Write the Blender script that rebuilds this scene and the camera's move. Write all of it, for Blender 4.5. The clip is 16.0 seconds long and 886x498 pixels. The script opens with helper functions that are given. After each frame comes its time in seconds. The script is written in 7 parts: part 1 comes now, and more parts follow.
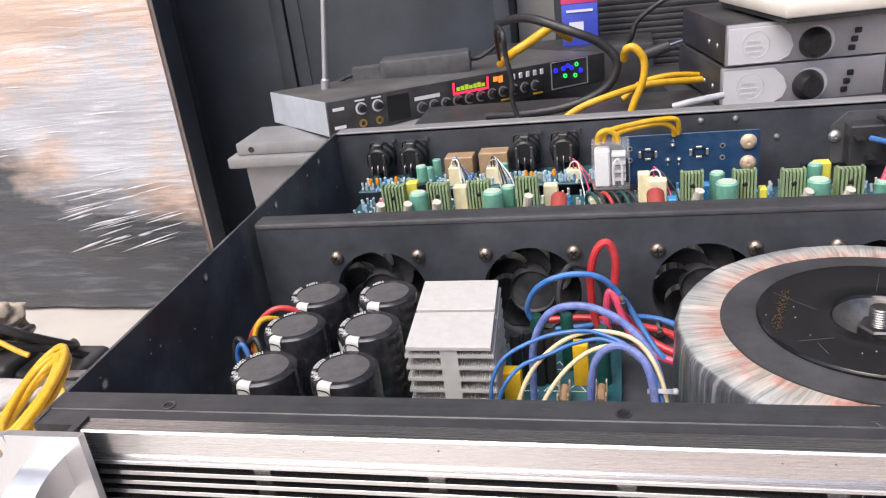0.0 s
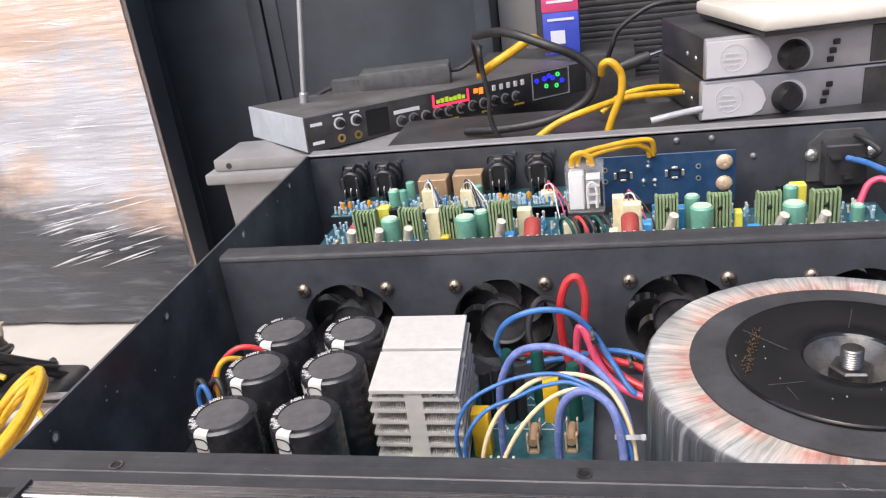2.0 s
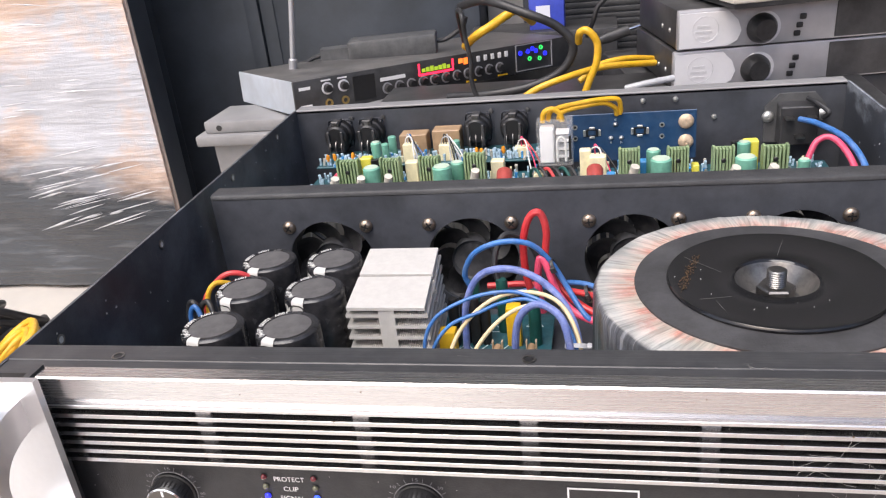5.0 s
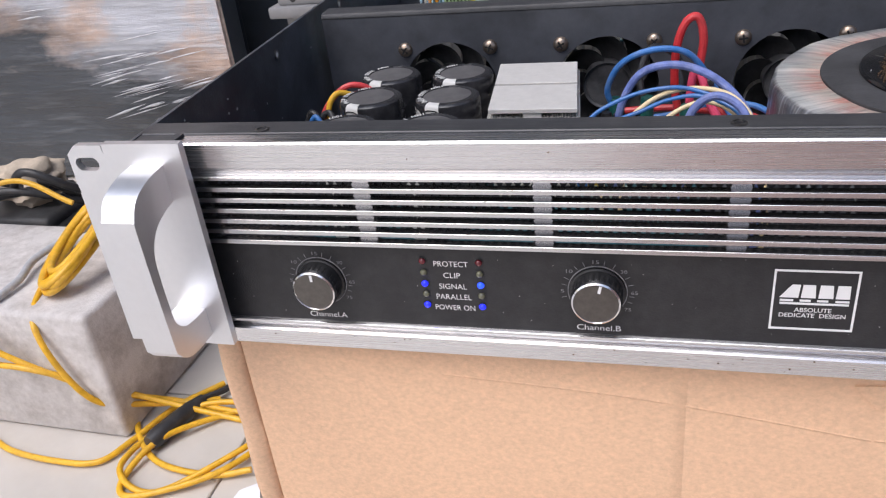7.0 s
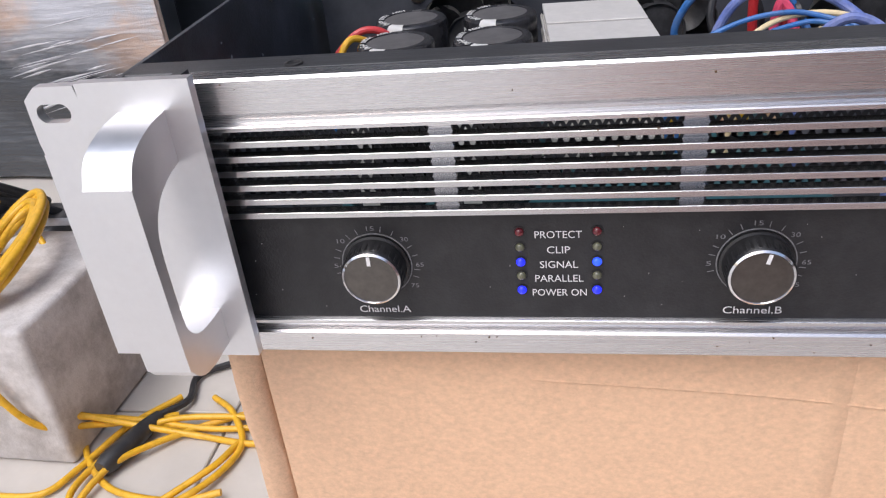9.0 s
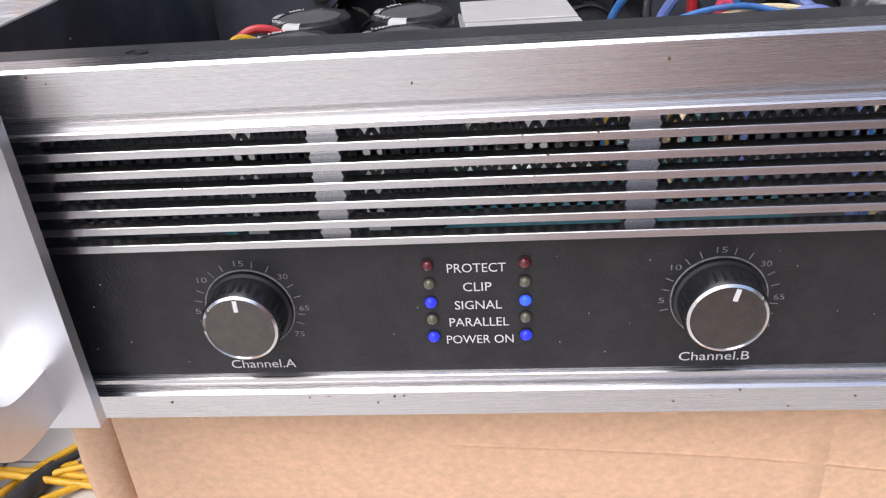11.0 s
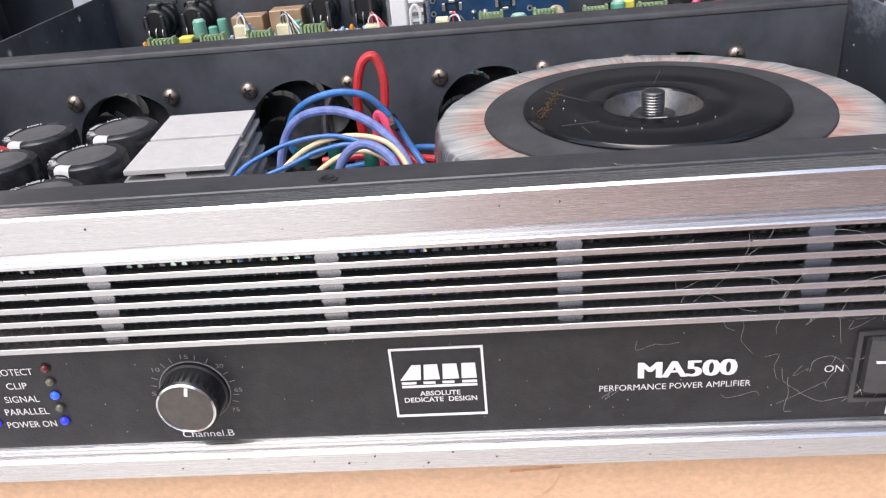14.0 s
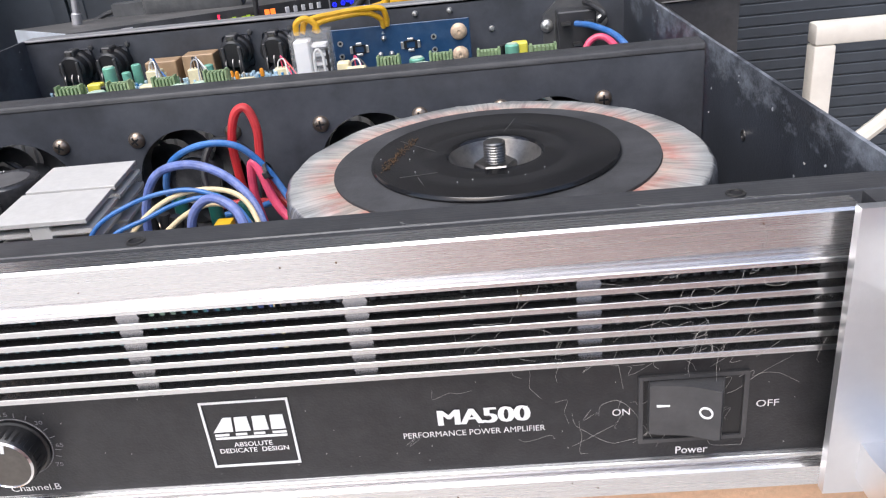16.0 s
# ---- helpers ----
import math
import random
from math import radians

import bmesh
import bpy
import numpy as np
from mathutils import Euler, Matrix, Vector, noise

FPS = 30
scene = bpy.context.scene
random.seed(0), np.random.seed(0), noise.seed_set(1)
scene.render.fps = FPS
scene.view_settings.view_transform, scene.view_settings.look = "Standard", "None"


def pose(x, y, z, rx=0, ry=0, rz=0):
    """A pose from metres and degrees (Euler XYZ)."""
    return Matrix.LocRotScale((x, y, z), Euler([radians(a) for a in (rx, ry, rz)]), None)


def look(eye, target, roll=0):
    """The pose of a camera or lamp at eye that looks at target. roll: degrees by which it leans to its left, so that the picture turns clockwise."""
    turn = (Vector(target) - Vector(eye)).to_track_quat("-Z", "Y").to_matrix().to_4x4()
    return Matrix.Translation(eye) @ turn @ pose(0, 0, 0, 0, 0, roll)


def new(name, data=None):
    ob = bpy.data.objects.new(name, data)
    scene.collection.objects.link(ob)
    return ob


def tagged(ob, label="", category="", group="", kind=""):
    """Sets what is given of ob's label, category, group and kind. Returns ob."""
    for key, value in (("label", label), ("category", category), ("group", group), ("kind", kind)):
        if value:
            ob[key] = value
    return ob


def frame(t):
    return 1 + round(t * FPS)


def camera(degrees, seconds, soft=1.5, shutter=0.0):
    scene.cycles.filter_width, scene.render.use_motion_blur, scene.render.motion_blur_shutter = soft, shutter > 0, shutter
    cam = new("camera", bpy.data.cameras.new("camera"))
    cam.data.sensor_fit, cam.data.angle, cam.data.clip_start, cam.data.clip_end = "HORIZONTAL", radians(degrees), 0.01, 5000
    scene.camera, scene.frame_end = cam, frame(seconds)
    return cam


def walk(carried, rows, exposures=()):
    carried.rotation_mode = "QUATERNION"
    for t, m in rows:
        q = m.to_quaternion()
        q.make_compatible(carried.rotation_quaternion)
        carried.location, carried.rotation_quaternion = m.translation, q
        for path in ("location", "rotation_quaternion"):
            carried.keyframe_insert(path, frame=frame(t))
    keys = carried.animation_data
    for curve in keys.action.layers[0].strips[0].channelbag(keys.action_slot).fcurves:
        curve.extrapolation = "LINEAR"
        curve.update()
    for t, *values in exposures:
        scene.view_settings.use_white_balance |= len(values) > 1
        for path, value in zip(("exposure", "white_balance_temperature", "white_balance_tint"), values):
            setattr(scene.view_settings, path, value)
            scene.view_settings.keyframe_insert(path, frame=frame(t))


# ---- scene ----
cam = camera(58.06, 16.0, soft=1.2)
PATH = [
    (0, (0.00519, -0.21130, 0.25521), (-0.4533, 1.5713, -0.5272), -7.24),
    (0.5, (0.00741, -0.21207, 0.25478), (-0.4624, 1.5710, -0.5198), -7.63),
    (1, (0.00629, -0.21256, 0.25593), (-0.4619, 1.5712, -0.5181), -7.82),
    (1.5, (0.01193, -0.20928, 0.26493), (-0.4477, 1.5772, -0.5079), -7.99),
    (2, (0.01639, -0.19237, 0.26589), (-0.4215, 1.5953, -0.5168), -7.77),
    (2.5, (0.01897, -0.19368, 0.26172), (-0.4065, 1.5938, -0.5282), -7.59),
    (3, (0.01798, -0.23399, 0.26024), (-0.4107, 1.5488, -0.5383), -7.57),
    (5.5, (0.03337, -0.23599, 0.25162), (-0.3824, 1.5301, -0.5899), -6.10),
    (6, (0.01568, -0.25319, 0.22838), (-0.4474, 1.4753, -0.6648), -5.95),
    (6.5, (-0.00515, -0.24988, 0.20816), (-0.4973, 1.4461, -0.7307), -6.28),
    (7, (-0.02550, -0.24310, 0.19369), (-0.5282, 1.4291, -0.7814), -6.75),
    (7.5, (-0.03577, -0.23648, 0.19032), (-0.5270, 1.4260, -0.8071), -7.12),
    (8, (-0.05544, -0.22952, 0.18116), (-0.5203, 1.4348, -0.8258), -7.45),
    (10.5, (-0.10873, -0.15101, 0.13308), (-0.2892, 1.5918, -0.8313), -4.40),
    (11, (-0.08787, -0.15239, 0.13447), (-0.2641, 1.5928, -0.8264), -4.48),
    (11.5, (-0.05930, -0.15248, 0.13874), (-0.2830, 1.5906, -0.8161), -5.54),
    (12, (-0.03906, -0.15661, 0.14546), (-0.2346, 1.5827, -0.8223), -5.27),
    (12.5, (-0.01065, -0.16335, 0.14964), (-0.1975, 1.5854, -0.8027), -5.20),
    (13, (0.01170, -0.17481, 0.16092), (-0.1787, 1.5692, -0.7993), -5.56),
    (13.5, (0.03178, -0.17974, 0.17084), (-0.1463, 1.5785, -0.7655), -5.55),
    (14, (0.04985, -0.18295, 0.17258), (-0.1181, 1.5877, -0.7421), -5.67),
    (14.5, (0.06444, -0.18635, 0.17113), (-0.0951, 1.5936, -0.7268), -5.85),
    (15, (0.08258, -0.18434, 0.17318), (-0.0610, 1.6011, -0.7164), -5.76),
    (15.5, (0.09611, -0.18272, 0.17530), (-0.0397, 1.6091, -0.7027), -5.94),
    (16, (0.10344, -0.18636, 0.18097), (-0.0269, 1.6108, -0.6869), -6.30),
]
EXPOSURES = [(0.0, 0.52, 6650, 13), (2.0, 0.60, 6650, 13), (3.0, 0.54, 6650, 13), (5.5, 0.63, 6700, 13), (6.5, 0.14, 6250, 13), (7.5, -0.02, 6250, 13), (8.0, -0.02, 6250, 13), (10.5, 0.06, 6250, 13), (12.5, 0.20, 6250, 13), (13.0, 0.20, 6280, 13), (14.0, 0.44, 6330, 12), (16.0, 0.50, 6250, 11)]
walk(cam, [(t, look(eye, target, roll)) for t, eye, target, roll in PATH], EXPOSURES)

# ---- world, sun, exposure ----
world = bpy.data.worlds.new("world")
scene.world = world
world.use_nodes = True
wn = world.node_tree.nodes
sky = wn.new("ShaderNodeTexSky")
sky.sky_type = "NISHITA"
sky.sun_disc = False
sky.sun_elevation = radians(48)
sky.sun_rotation = radians(205)
sky.dust_density = 3.0
wn["Background"].inputs["Strength"].default_value = 0.165
world.node_tree.links.new(sky.outputs["Color"], wn["Background"].inputs["Color"])
sun_data = bpy.data.lights.new("sun", "SUN")
sun_data.energy, sun_data.angle, sun_data.color = 2.1, radians(40), (1.0, 0.98, 0.955)
sun = new("sun", sun_data)
sun.matrix_world = look((-0.7, -1.0, 3.4), (0, 0, 0))


# ---- materials ----
def material(name, color, rough=0.5, metal=0.0, vary=0.0, scale=60.0, stretch=(1, 1, 1), bump=0.0, bump_scale=None,
             dust=0.0, dust_color=(0.35, 0.34, 0.33), dust_scale=25.0, rough_vary=0.1, coat=0.0, alpha=1.0, emit=None, emit_strength=0.0,
             tint=None):
    """Principled material: colour varied by two noises, dust or wear patches, roughness variation and fine relief."""
    m = bpy.data.materials.new(name)
    m.use_nodes = True
    n, l = m.node_tree.nodes, m.node_tree.links
    b = n["Principled BSDF"]
    b.inputs["Base Color"].default_value = (*color, 1)
    b.inputs["Roughness"].default_value = rough
    b.inputs["Metallic"].default_value = metal
    b.inputs["Coat Weight"].default_value = coat
    b.inputs["Coat Roughness"].default_value = 0.12
    b.inputs["Alpha"].default_value = alpha
    if emit:
        b.inputs["Emission Color"].default_value = (*emit, 1)
        b.inputs["Emission Strength"].default_value = emit_strength
    co = n.new("ShaderNodeTexCoord")
    mp = n.new("ShaderNodeMapping")
    mp.inputs["Scale"].default_value = stretch
    l.new(co.outputs["Object"], mp.inputs["Vector"])
    last = None
    if vary or tint:
        no = n.new("ShaderNodeTexNoise")
        no.inputs["Scale"].default_value = scale
        no.inputs["Detail"].default_value = 6
        no.inputs["Roughness"].default_value = 0.65
        l.new(mp.outputs["Vector"], no.inputs["Vector"])
        ramp = n.new("ShaderNodeValToRGB")
        lo = tuple(max(0.0, c * (1 - vary)) for c in color)
        hi = tint or tuple(min(1.0, c * (1 + vary)) for c in color)
        ramp.color_ramp.elements[0].position, ramp.color_ramp.elements[1].position = 0.3, 0.7
        ramp.color_ramp.elements[0].color, ramp.color_ramp.elements[1].color = (*lo, 1), (*hi, 1)
        l.new(no.outputs["Fac"], ramp.inputs["Fac"])
        last = ramp.outputs["Color"]
        rr = n.new("ShaderNodeMapRange")
        rr.inputs["To Min"].default_value, rr.inputs["To Max"].default_value = max(0.03, rough - rough_vary), min(1, rough + rough_vary)
        l.new(no.outputs["Fac"], rr.inputs["Value"])
        l.new(rr.outputs["Result"], b.inputs["Roughness"])
    if dust:
        dn = n.new("ShaderNodeTexNoise")
        dn.inputs["Scale"].default_value = dust_scale
        dn.inputs["Detail"].default_value = 8
        dn.inputs["Roughness"].default_value = 0.7
        l.new(co.outputs["Object"], dn.inputs["Vector"])
        dr = n.new("ShaderNodeMapRange")
        dr.inputs["From Min"].default_value, dr.inputs["From Max"].default_value = 0.42, 0.75
        dr.inputs["To Max"].default_value = dust
        l.new(dn.outputs["Fac"], dr.inputs["Value"])
        mix = n.new("ShaderNodeMix")
        mix.data_type = "RGBA"
        l.new(dr.outputs["Result"], mix.inputs["Factor"])
        if last:
            l.new(last, mix.inputs["A"])
        else:
            mix.inputs["A"].default_value = (*color, 1)
        mix.inputs["B"].default_value = (*dust_color, 1)
        last = mix.outputs["Result"]
    if last:
        l.new(last, b.inputs["Base Color"])
    if bump:
        bn = n.new("ShaderNodeTexNoise")
        bn.inputs["Scale"].default_value = bump_scale or scale * 4
        bn.inputs["Detail"].default_value = 4
        l.new(mp.outputs["Vector"], bn.inputs["Vector"])
        bp = n.new("ShaderNodeBump")
        bp.inputs["Strength"].default_value = bump
        bp.inputs["Distance"].default_value = 0.001
        l.new(bn.outputs["Fac"], bp.inputs["Height"])
        l.new(bp.outputs["Normal"], b.inputs["Normal"])
    return m


BRUSH = (6, 900, 900)
M = {}
M["steel_black"] = material("black_powder_coat", (0.046, 0.050, 0.060), 0.42, 0, 0.35, 40, bump=0.12, bump_scale=1500, dust=0.3, dust_color=(0.16, 0.17, 0.195), dust_scale=18)
M["steel_worn"] = material("worn_black_steel", (0.050, 0.053, 0.062), 0.4, 0, 0.35, 30, bump=0.15, bump_scale=900, dust=0.55, dust_color=(0.2, 0.22, 0.25), dust_scale=20)
M["rail_black"] = material("satin_black_aluminium", (0.055, 0.056, 0.060), 0.4, 0.3, 0.25, 2, BRUSH, 0.15, 2, dust=0.25, dust_color=(0.2, 0.2, 0.2), dust_scale=60)
M["alu"] = material("brushed_aluminium", (0.75, 0.745, 0.75), 0.27, 1.0, 0.035, 1.6, (10, 1500, 1500), 0.045, 1.8, rough_vary=0.05)
M["fin_dark"] = material("dark_metallic_fin_sides", (0.20, 0.198, 0.20), 0.2, 0.9, 0.2, 1, BRUSH, 0.05, 1.2, rough_vary=0.05)
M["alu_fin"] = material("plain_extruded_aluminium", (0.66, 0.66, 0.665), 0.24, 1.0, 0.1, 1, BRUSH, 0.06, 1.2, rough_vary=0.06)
M["alu_ear"] = material("satin_silver_anodised", (0.80, 0.805, 0.82), 0.38, 0.95, 0.02, 300, bump=0.05, bump_scale=2500)
M["alu_sink"] = material("raw_aluminium", (0.58, 0.565, 0.54), 0.5, 0.12, 0.08, 200, bump=0.1, bump_scale=800, dust=0.2, dust_color=(0.62, 0.6, 0.57), dust_scale=60)
M["face"] = material("textured_black_face", (0.017, 0.017, 0.019), 0.42, 0, 0.15, 200, bump=0.2, bump_scale=1400, dust=0.12, dust_color=(0.15, 0.15, 0.15), dust_scale=80)
M["print"] = material("white_print", (0.8, 0.8, 0.8), 0.6)
M["print_dim"] = material("faded_white_print", (0.22, 0.22, 0.23), 0.7, 0, 0.4, 900)
M["knob"] = material("black_knob_plastic", (0.012, 0.012, 0.013), 0.35, 0, 0.2, 200, dust=0.1)
M["knob_face"] = material("dark_spun_metal", (0.15, 0.14, 0.13), 0.32, 1.0, 0.15, 300)
M["chrome"] = material("bright_metal", (0.85, 0.85, 0.85), 0.15, 1.0, 0.05, 200)
M["led_red"] = material("unlit_red_led", (0.13, 0.012, 0.018), 0.2, 0, 0.1, 200, coat=0.5)
M["led_clear"] = material("unlit_clear_led", (0.12, 0.12, 0.075), 0.2, 0, 0.1, 200, coat=0.5)
M["led_blue"] = material("lit_blue_led", (0.02, 0.03, 0.4), 0.3, emit=(0.015, 0.02, 1.0), emit_strength=1.4)
M["led_cyan"] = material("bright_lit_blue_led", (0.02, 0.06, 0.4), 0.3, emit=(0.02, 0.07, 1.0), emit_strength=1.7)
M["switch"] = material("black_switch_plastic", (0.045, 0.045, 0.048), 0.34, 0, 0.15, 150, bump=0.1, bump_scale=900, dust=0.12)
M["sleeve"] = material("black_capacitor_sleeve", (0.022, 0.022, 0.025), 0.25, 0, 0.25, 120, dust=0.12, dust_scale=60, dust_color=(0.2, 0.2, 0.2))
M["cap_top"] = material("dusty_capacitor_top", (0.085, 0.083, 0.085), 0.6, 0, 0.3, 120, dust=0.3, dust_color=(0.22, 0.21, 0.2), dust_scale=150)
M["stripe"] = material("grey_white_stripe", (0.55, 0.55, 0.53), 0.45, 0, 0.1, 100)
M["blue_wire"] = material("blue_wire_insulation", (0.03, 0.15, 0.43), 0.4, 0, 0.25, 150, dust=0.3, dust_color=(0.3, 0.35, 0.5), dust_scale=120)
M["violet_wire"] = material("dusty_blue_wire_insulation", (0.12, 0.17, 0.43), 0.5, 0, 0.3, 150, dust=0.5, dust_color=(0.4, 0.42, 0.58), dust_scale=230)
M["red_wire"] = material("red_wire_insulation", (0.55, 0.03, 0.035), 0.38, 0, 0.2, 120, dust=0.15)
M["pink_wire"] = material("pink_wire_insulation", (0.7, 0.08, 0.16), 0.38, 0, 0.2, 120)
M["cream_wire"] = material("cream_wire_insulation", (0.72, 0.58, 0.34), 0.45, 0, 0.15, 120)
M["yellow_wire"] = material("yellow_wire_insulation", (0.72, 0.40, 0.015), 0.38, 0, 0.2, 100, dust=0.12)
M["black_wire"] = material("black_wire_insulation", (0.02, 0.02, 0.022), 0.45, 0, 0.2, 100, dust=0.2, dust_color=(0.15, 0.15, 0.15))
M["grey_wire"] = material("grey_wire_insulation", (0.4, 0.41, 0.43), 0.4, 0, 0.2, 100)
M["white_wire"] = material("white_wire_insulation", (0.7, 0.7, 0.68), 0.45, 0, 0.2, 100)
M["sleeve_green"] = material("dark_green_sleeving", (0.01, 0.07, 0.06), 0.35, 0, 0.2, 100)
M["rubber"] = material("dusty_rubber", (0.036, 0.036, 0.038), 0.75, 0, 0.35, 50, bump=0.2, bump_scale=900, dust=0.3, dust_color=(0.14, 0.14, 0.15), dust_scale=40)
M["dish"] = material("gloss_black_paint", (0.008, 0.008, 0.009), 0.12, 0, 0.3, 40, rough_vary=0.05, dust=0.05, dust_color=(0.2, 0.2, 0.2), dust_scale=300)
M["rust"] = material("rust_stain", (0.11, 0.062, 0.027), 0.7, 0, 0.5, 500)
M["zinc"] = material("grey_zinc_steel", (0.27, 0.26, 0.25), 0.35, 1.0, 0.35, 200)
M["cone"] = material("dusty_cone_metal", (0.2, 0.195, 0.19), 0.35, 0.75, 0.6, 90, dust=0.45, dust_color=(0.2, 0.18, 0.15), dust_scale=90)
M["screw"] = material("aged_nickel_screw", (0.31, 0.25, 0.20), 0.35, 0.9, 0.35, 400)
M["brass_screw"] = material("tan_plated_screw", (0.62, 0.47, 0.33), 0.5, 0.25, 0.3, 300)
M["fan"] = material("black_fan_plastic", (0.036, 0.037, 0.041), 0.4, 0, 0.3, 60, dust=0.5, dust_color=(0.17, 0.17, 0.175), dust_scale=60)
M["pcb_teal"] = material("teal_solder_mask", (0.015, 0.08, 0.10), 0.35, 0, 0.35, 120, dust=0.3, dust_color=(0.16, 0.27, 0.3), dust_scale=160)
M["pcb_blue"] = material("blue_solder_mask", (0.014, 0.052, 0.125), 0.32, 0, 0.2, 100, dust=0.15, dust_color=(0.2, 0.26, 0.36), dust_scale=90)
M["silk"] = material("white_silkscreen", (0.6, 0.68, 0.7), 0.6)
M["solder"] = material("tinned_pad", (0.6, 0.6, 0.58), 0.35, 0.8, 0.2, 500)
M["green_alu"] = material("green_anodised_heatsink", (0.32, 0.44, 0.24), 0.4, 0.3, 0.25, 150, dust=0.35, dust_color=(0.4, 0.45, 0.3), dust_scale=100)
M["teal_cap"] = material("teal_capacitor_sleeve", (0.15, 0.40, 0.30), 0.4, 0, 0.2, 150, dust=0.2)
M["cap_lid"] = material("pale_green_capacitor_lid", (0.5, 0.62, 0.5), 0.5, 0.1, 0.2, 150)
M["cream"] = material("cream_nylon", (0.82, 0.74, 0.48), 0.5, 0, 0.15, 150, dust=0.2)
M["yellow"] = material("yellow_film_capacitor", (0.75, 0.45, 0.02), 0.4, 0, 0.1, 100)
M["yellow_tape"] = material("lemon_transformer_tape", (0.75, 0.68, 0.09), 0.4, 0, 0.1, 100)
M["red_coil"] = material("red_coil_former", (0.36, 0.06, 0.05), 0.45, 0, 0.2, 150)
M["ceramic"] = material("chalky_ceramic_resistor", (0.55, 0.52, 0.45), 0.75, 0, 0.2, 200)
M["orange"] = material("orange_drop_capacitor", (0.75, 0.28, 0.02), 0.4)
M["blue_part"] = material("blue_trimmer_plastic", (0.05, 0.28, 0.6), 0.4, 0, 0.2, 200)
M["chip"] = material("black_epoxy", (0.015, 0.015, 0.016), 0.4, 0, 0.2, 200)
M["brown_term"] = material("tan_relay_case", (0.36, 0.24, 0.14), 0.45, 0, 0.2, 100)
M["grey_blue"] = material("blue_grey_resistor_body", (0.42, 0.57, 0.68), 0.45, 0, 0.3, 400)
M["cardboard"] = material("brown_cardboard", (0.72, 0.475, 0.305), 0.85, 0, 0.12, 420, (1, 1, 1.3), 0.35, 900, dust=0.15, dust_color=(0.80, 0.53, 0.35), dust_scale=60)
M["tile"] = material("cream_floor_tile", (0.55, 0.52, 0.48), 0.35, 0, 0.1, 8, dust=0.3, dust_color=(0.5, 0.45, 0.38), dust_scale=6)
M["grout"] = material("grey_grout", (0.35, 0.32, 0.29), 0.9, 0, 0.2, 80)
M["foam"] = material("dirty_white_polystyrene", (0.62, 0.595, 0.58), 0.8, 0, 0.15, 15, bump=0.5, bump_scale=400, dust=0.75, dust_color=(0.15, 0.12, 0.10), dust_scale=16)
M["case_black"] = material("black_painted_cabinet", (0.040, 0.048, 0.060), 0.5, 0, 0.4, 6, bump=0.2, bump_scale=300, dust=0.15, dust_color=(0.09, 0.1, 0.12), dust_scale=4)
M["plastic_black"] = material("dusty_black_plastic", (0.03, 0.03, 0.032), 0.42, 0, 0.3, 30, dust=0.35, dust_color=(0.15, 0.15, 0.15), dust_scale=20)
M["grey_box"] = material("grey_moulded_plastic", (0.21, 0.21, 0.215), 0.5, 0, 0.2, 15, dust=0.35, dust_color=(0.27, 0.26, 0.255), dust_scale=10)
M["mixer_top"] = material("dusty_black_lid", (0.075, 0.074, 0.074), 0.45, 0, 0.5, 10, (1, 6, 1), dust=0.5, dust_color=(0.2, 0.19, 0.18), dust_scale=15)
M["mixer_end"] = material("blue_grey_end_cheek", (0.45, 0.5, 0.56), 0.4, 0.3, 0.2, 15, dust=0.3)
M["interface"] = material("silver_grey_faceplate", (0.42, 0.42, 0.44), 0.4, 0.5, 0.1, 30)
M["interface_light"] = material("pale_silver_plastic", (0.68, 0.68, 0.7), 0.4, 0.1, 0.06, 30)
M["faint_mark"] = material("faint_grey_print", (0.6, 0.6, 0.62), 0.45, 0.1, 0.2, 60)
M["ivory"] = material("ivory_plastic_shell", (0.68, 0.64, 0.57), 0.4, 0, 0.08, 20)
M["white_paint"] = material("chipped_white_paint", (0.75, 0.71, 0.64), 0.45, 0, 0.1, 20, dust=0.2, dust_color=(0.45, 0.4, 0.33))
M["red_led"] = material("lit_red_display", (0.5, 0.02, 0.03), 0.4, emit=(1.0, 0.02, 0.06), emit_strength=2.2)
M["green_led"] = material("lit_green_display", (0.2, 0.4, 0.02), 0.4, emit=(0.5, 0.6, 0.05), emit_strength=0.45)
M["green_dot"] = material("lit_green_led", (0.02, 0.4, 0.1), 0.4, emit=(0.02, 0.7, 0.12), emit_strength=0.9)
M["orange_led"] = material("lit_orange_digits", (0.5, 0.1, 0.02), 0.4, emit=(1.0, 0.2, 0.03), emit_strength=1.2)
M["gold"] = material("gold_jack_ring", (0.7, 0.5, 0.2), 0.3, 1.0)
M["pack_blue"] = material("blue_printed_card", (0.05, 0.08, 0.5), 0.5, 0, 0.2, 40)
M["pack_pink"] = material("pink_printed_card", (0.75, 0.08, 0.22), 0.5)
M["pack_white"] = material("white_printed_card", (0.7, 0.72, 0.8), 0.5)
M["wall"] = material("grey_plaster", (0.32, 0.32, 0.32), 0.9, 0, 0.12, 3, bump=0.2, bump_scale=60)
M["ceiling"] = material("dull_ceiling_board", (0.3, 0.3, 0.3), 0.9, 0, 0.1, 3)
M["clay"] = material("clay_plaster", (0.80, 0.61, 0.55), 0.9, 0, 0.15, 3, bump=0.2, bump_scale=60)
M["paving"] = material("red_brown_paving", (0.36, 0.25, 0.22), 0.9, 0, 0.15, 3, bump=0.2, bump_scale=60)
M["wall_dark"] = material("dark_grey_plaster", (0.13, 0.13, 0.135), 0.9, 0, 0.12, 3, bump=0.2, bump_scale=60)
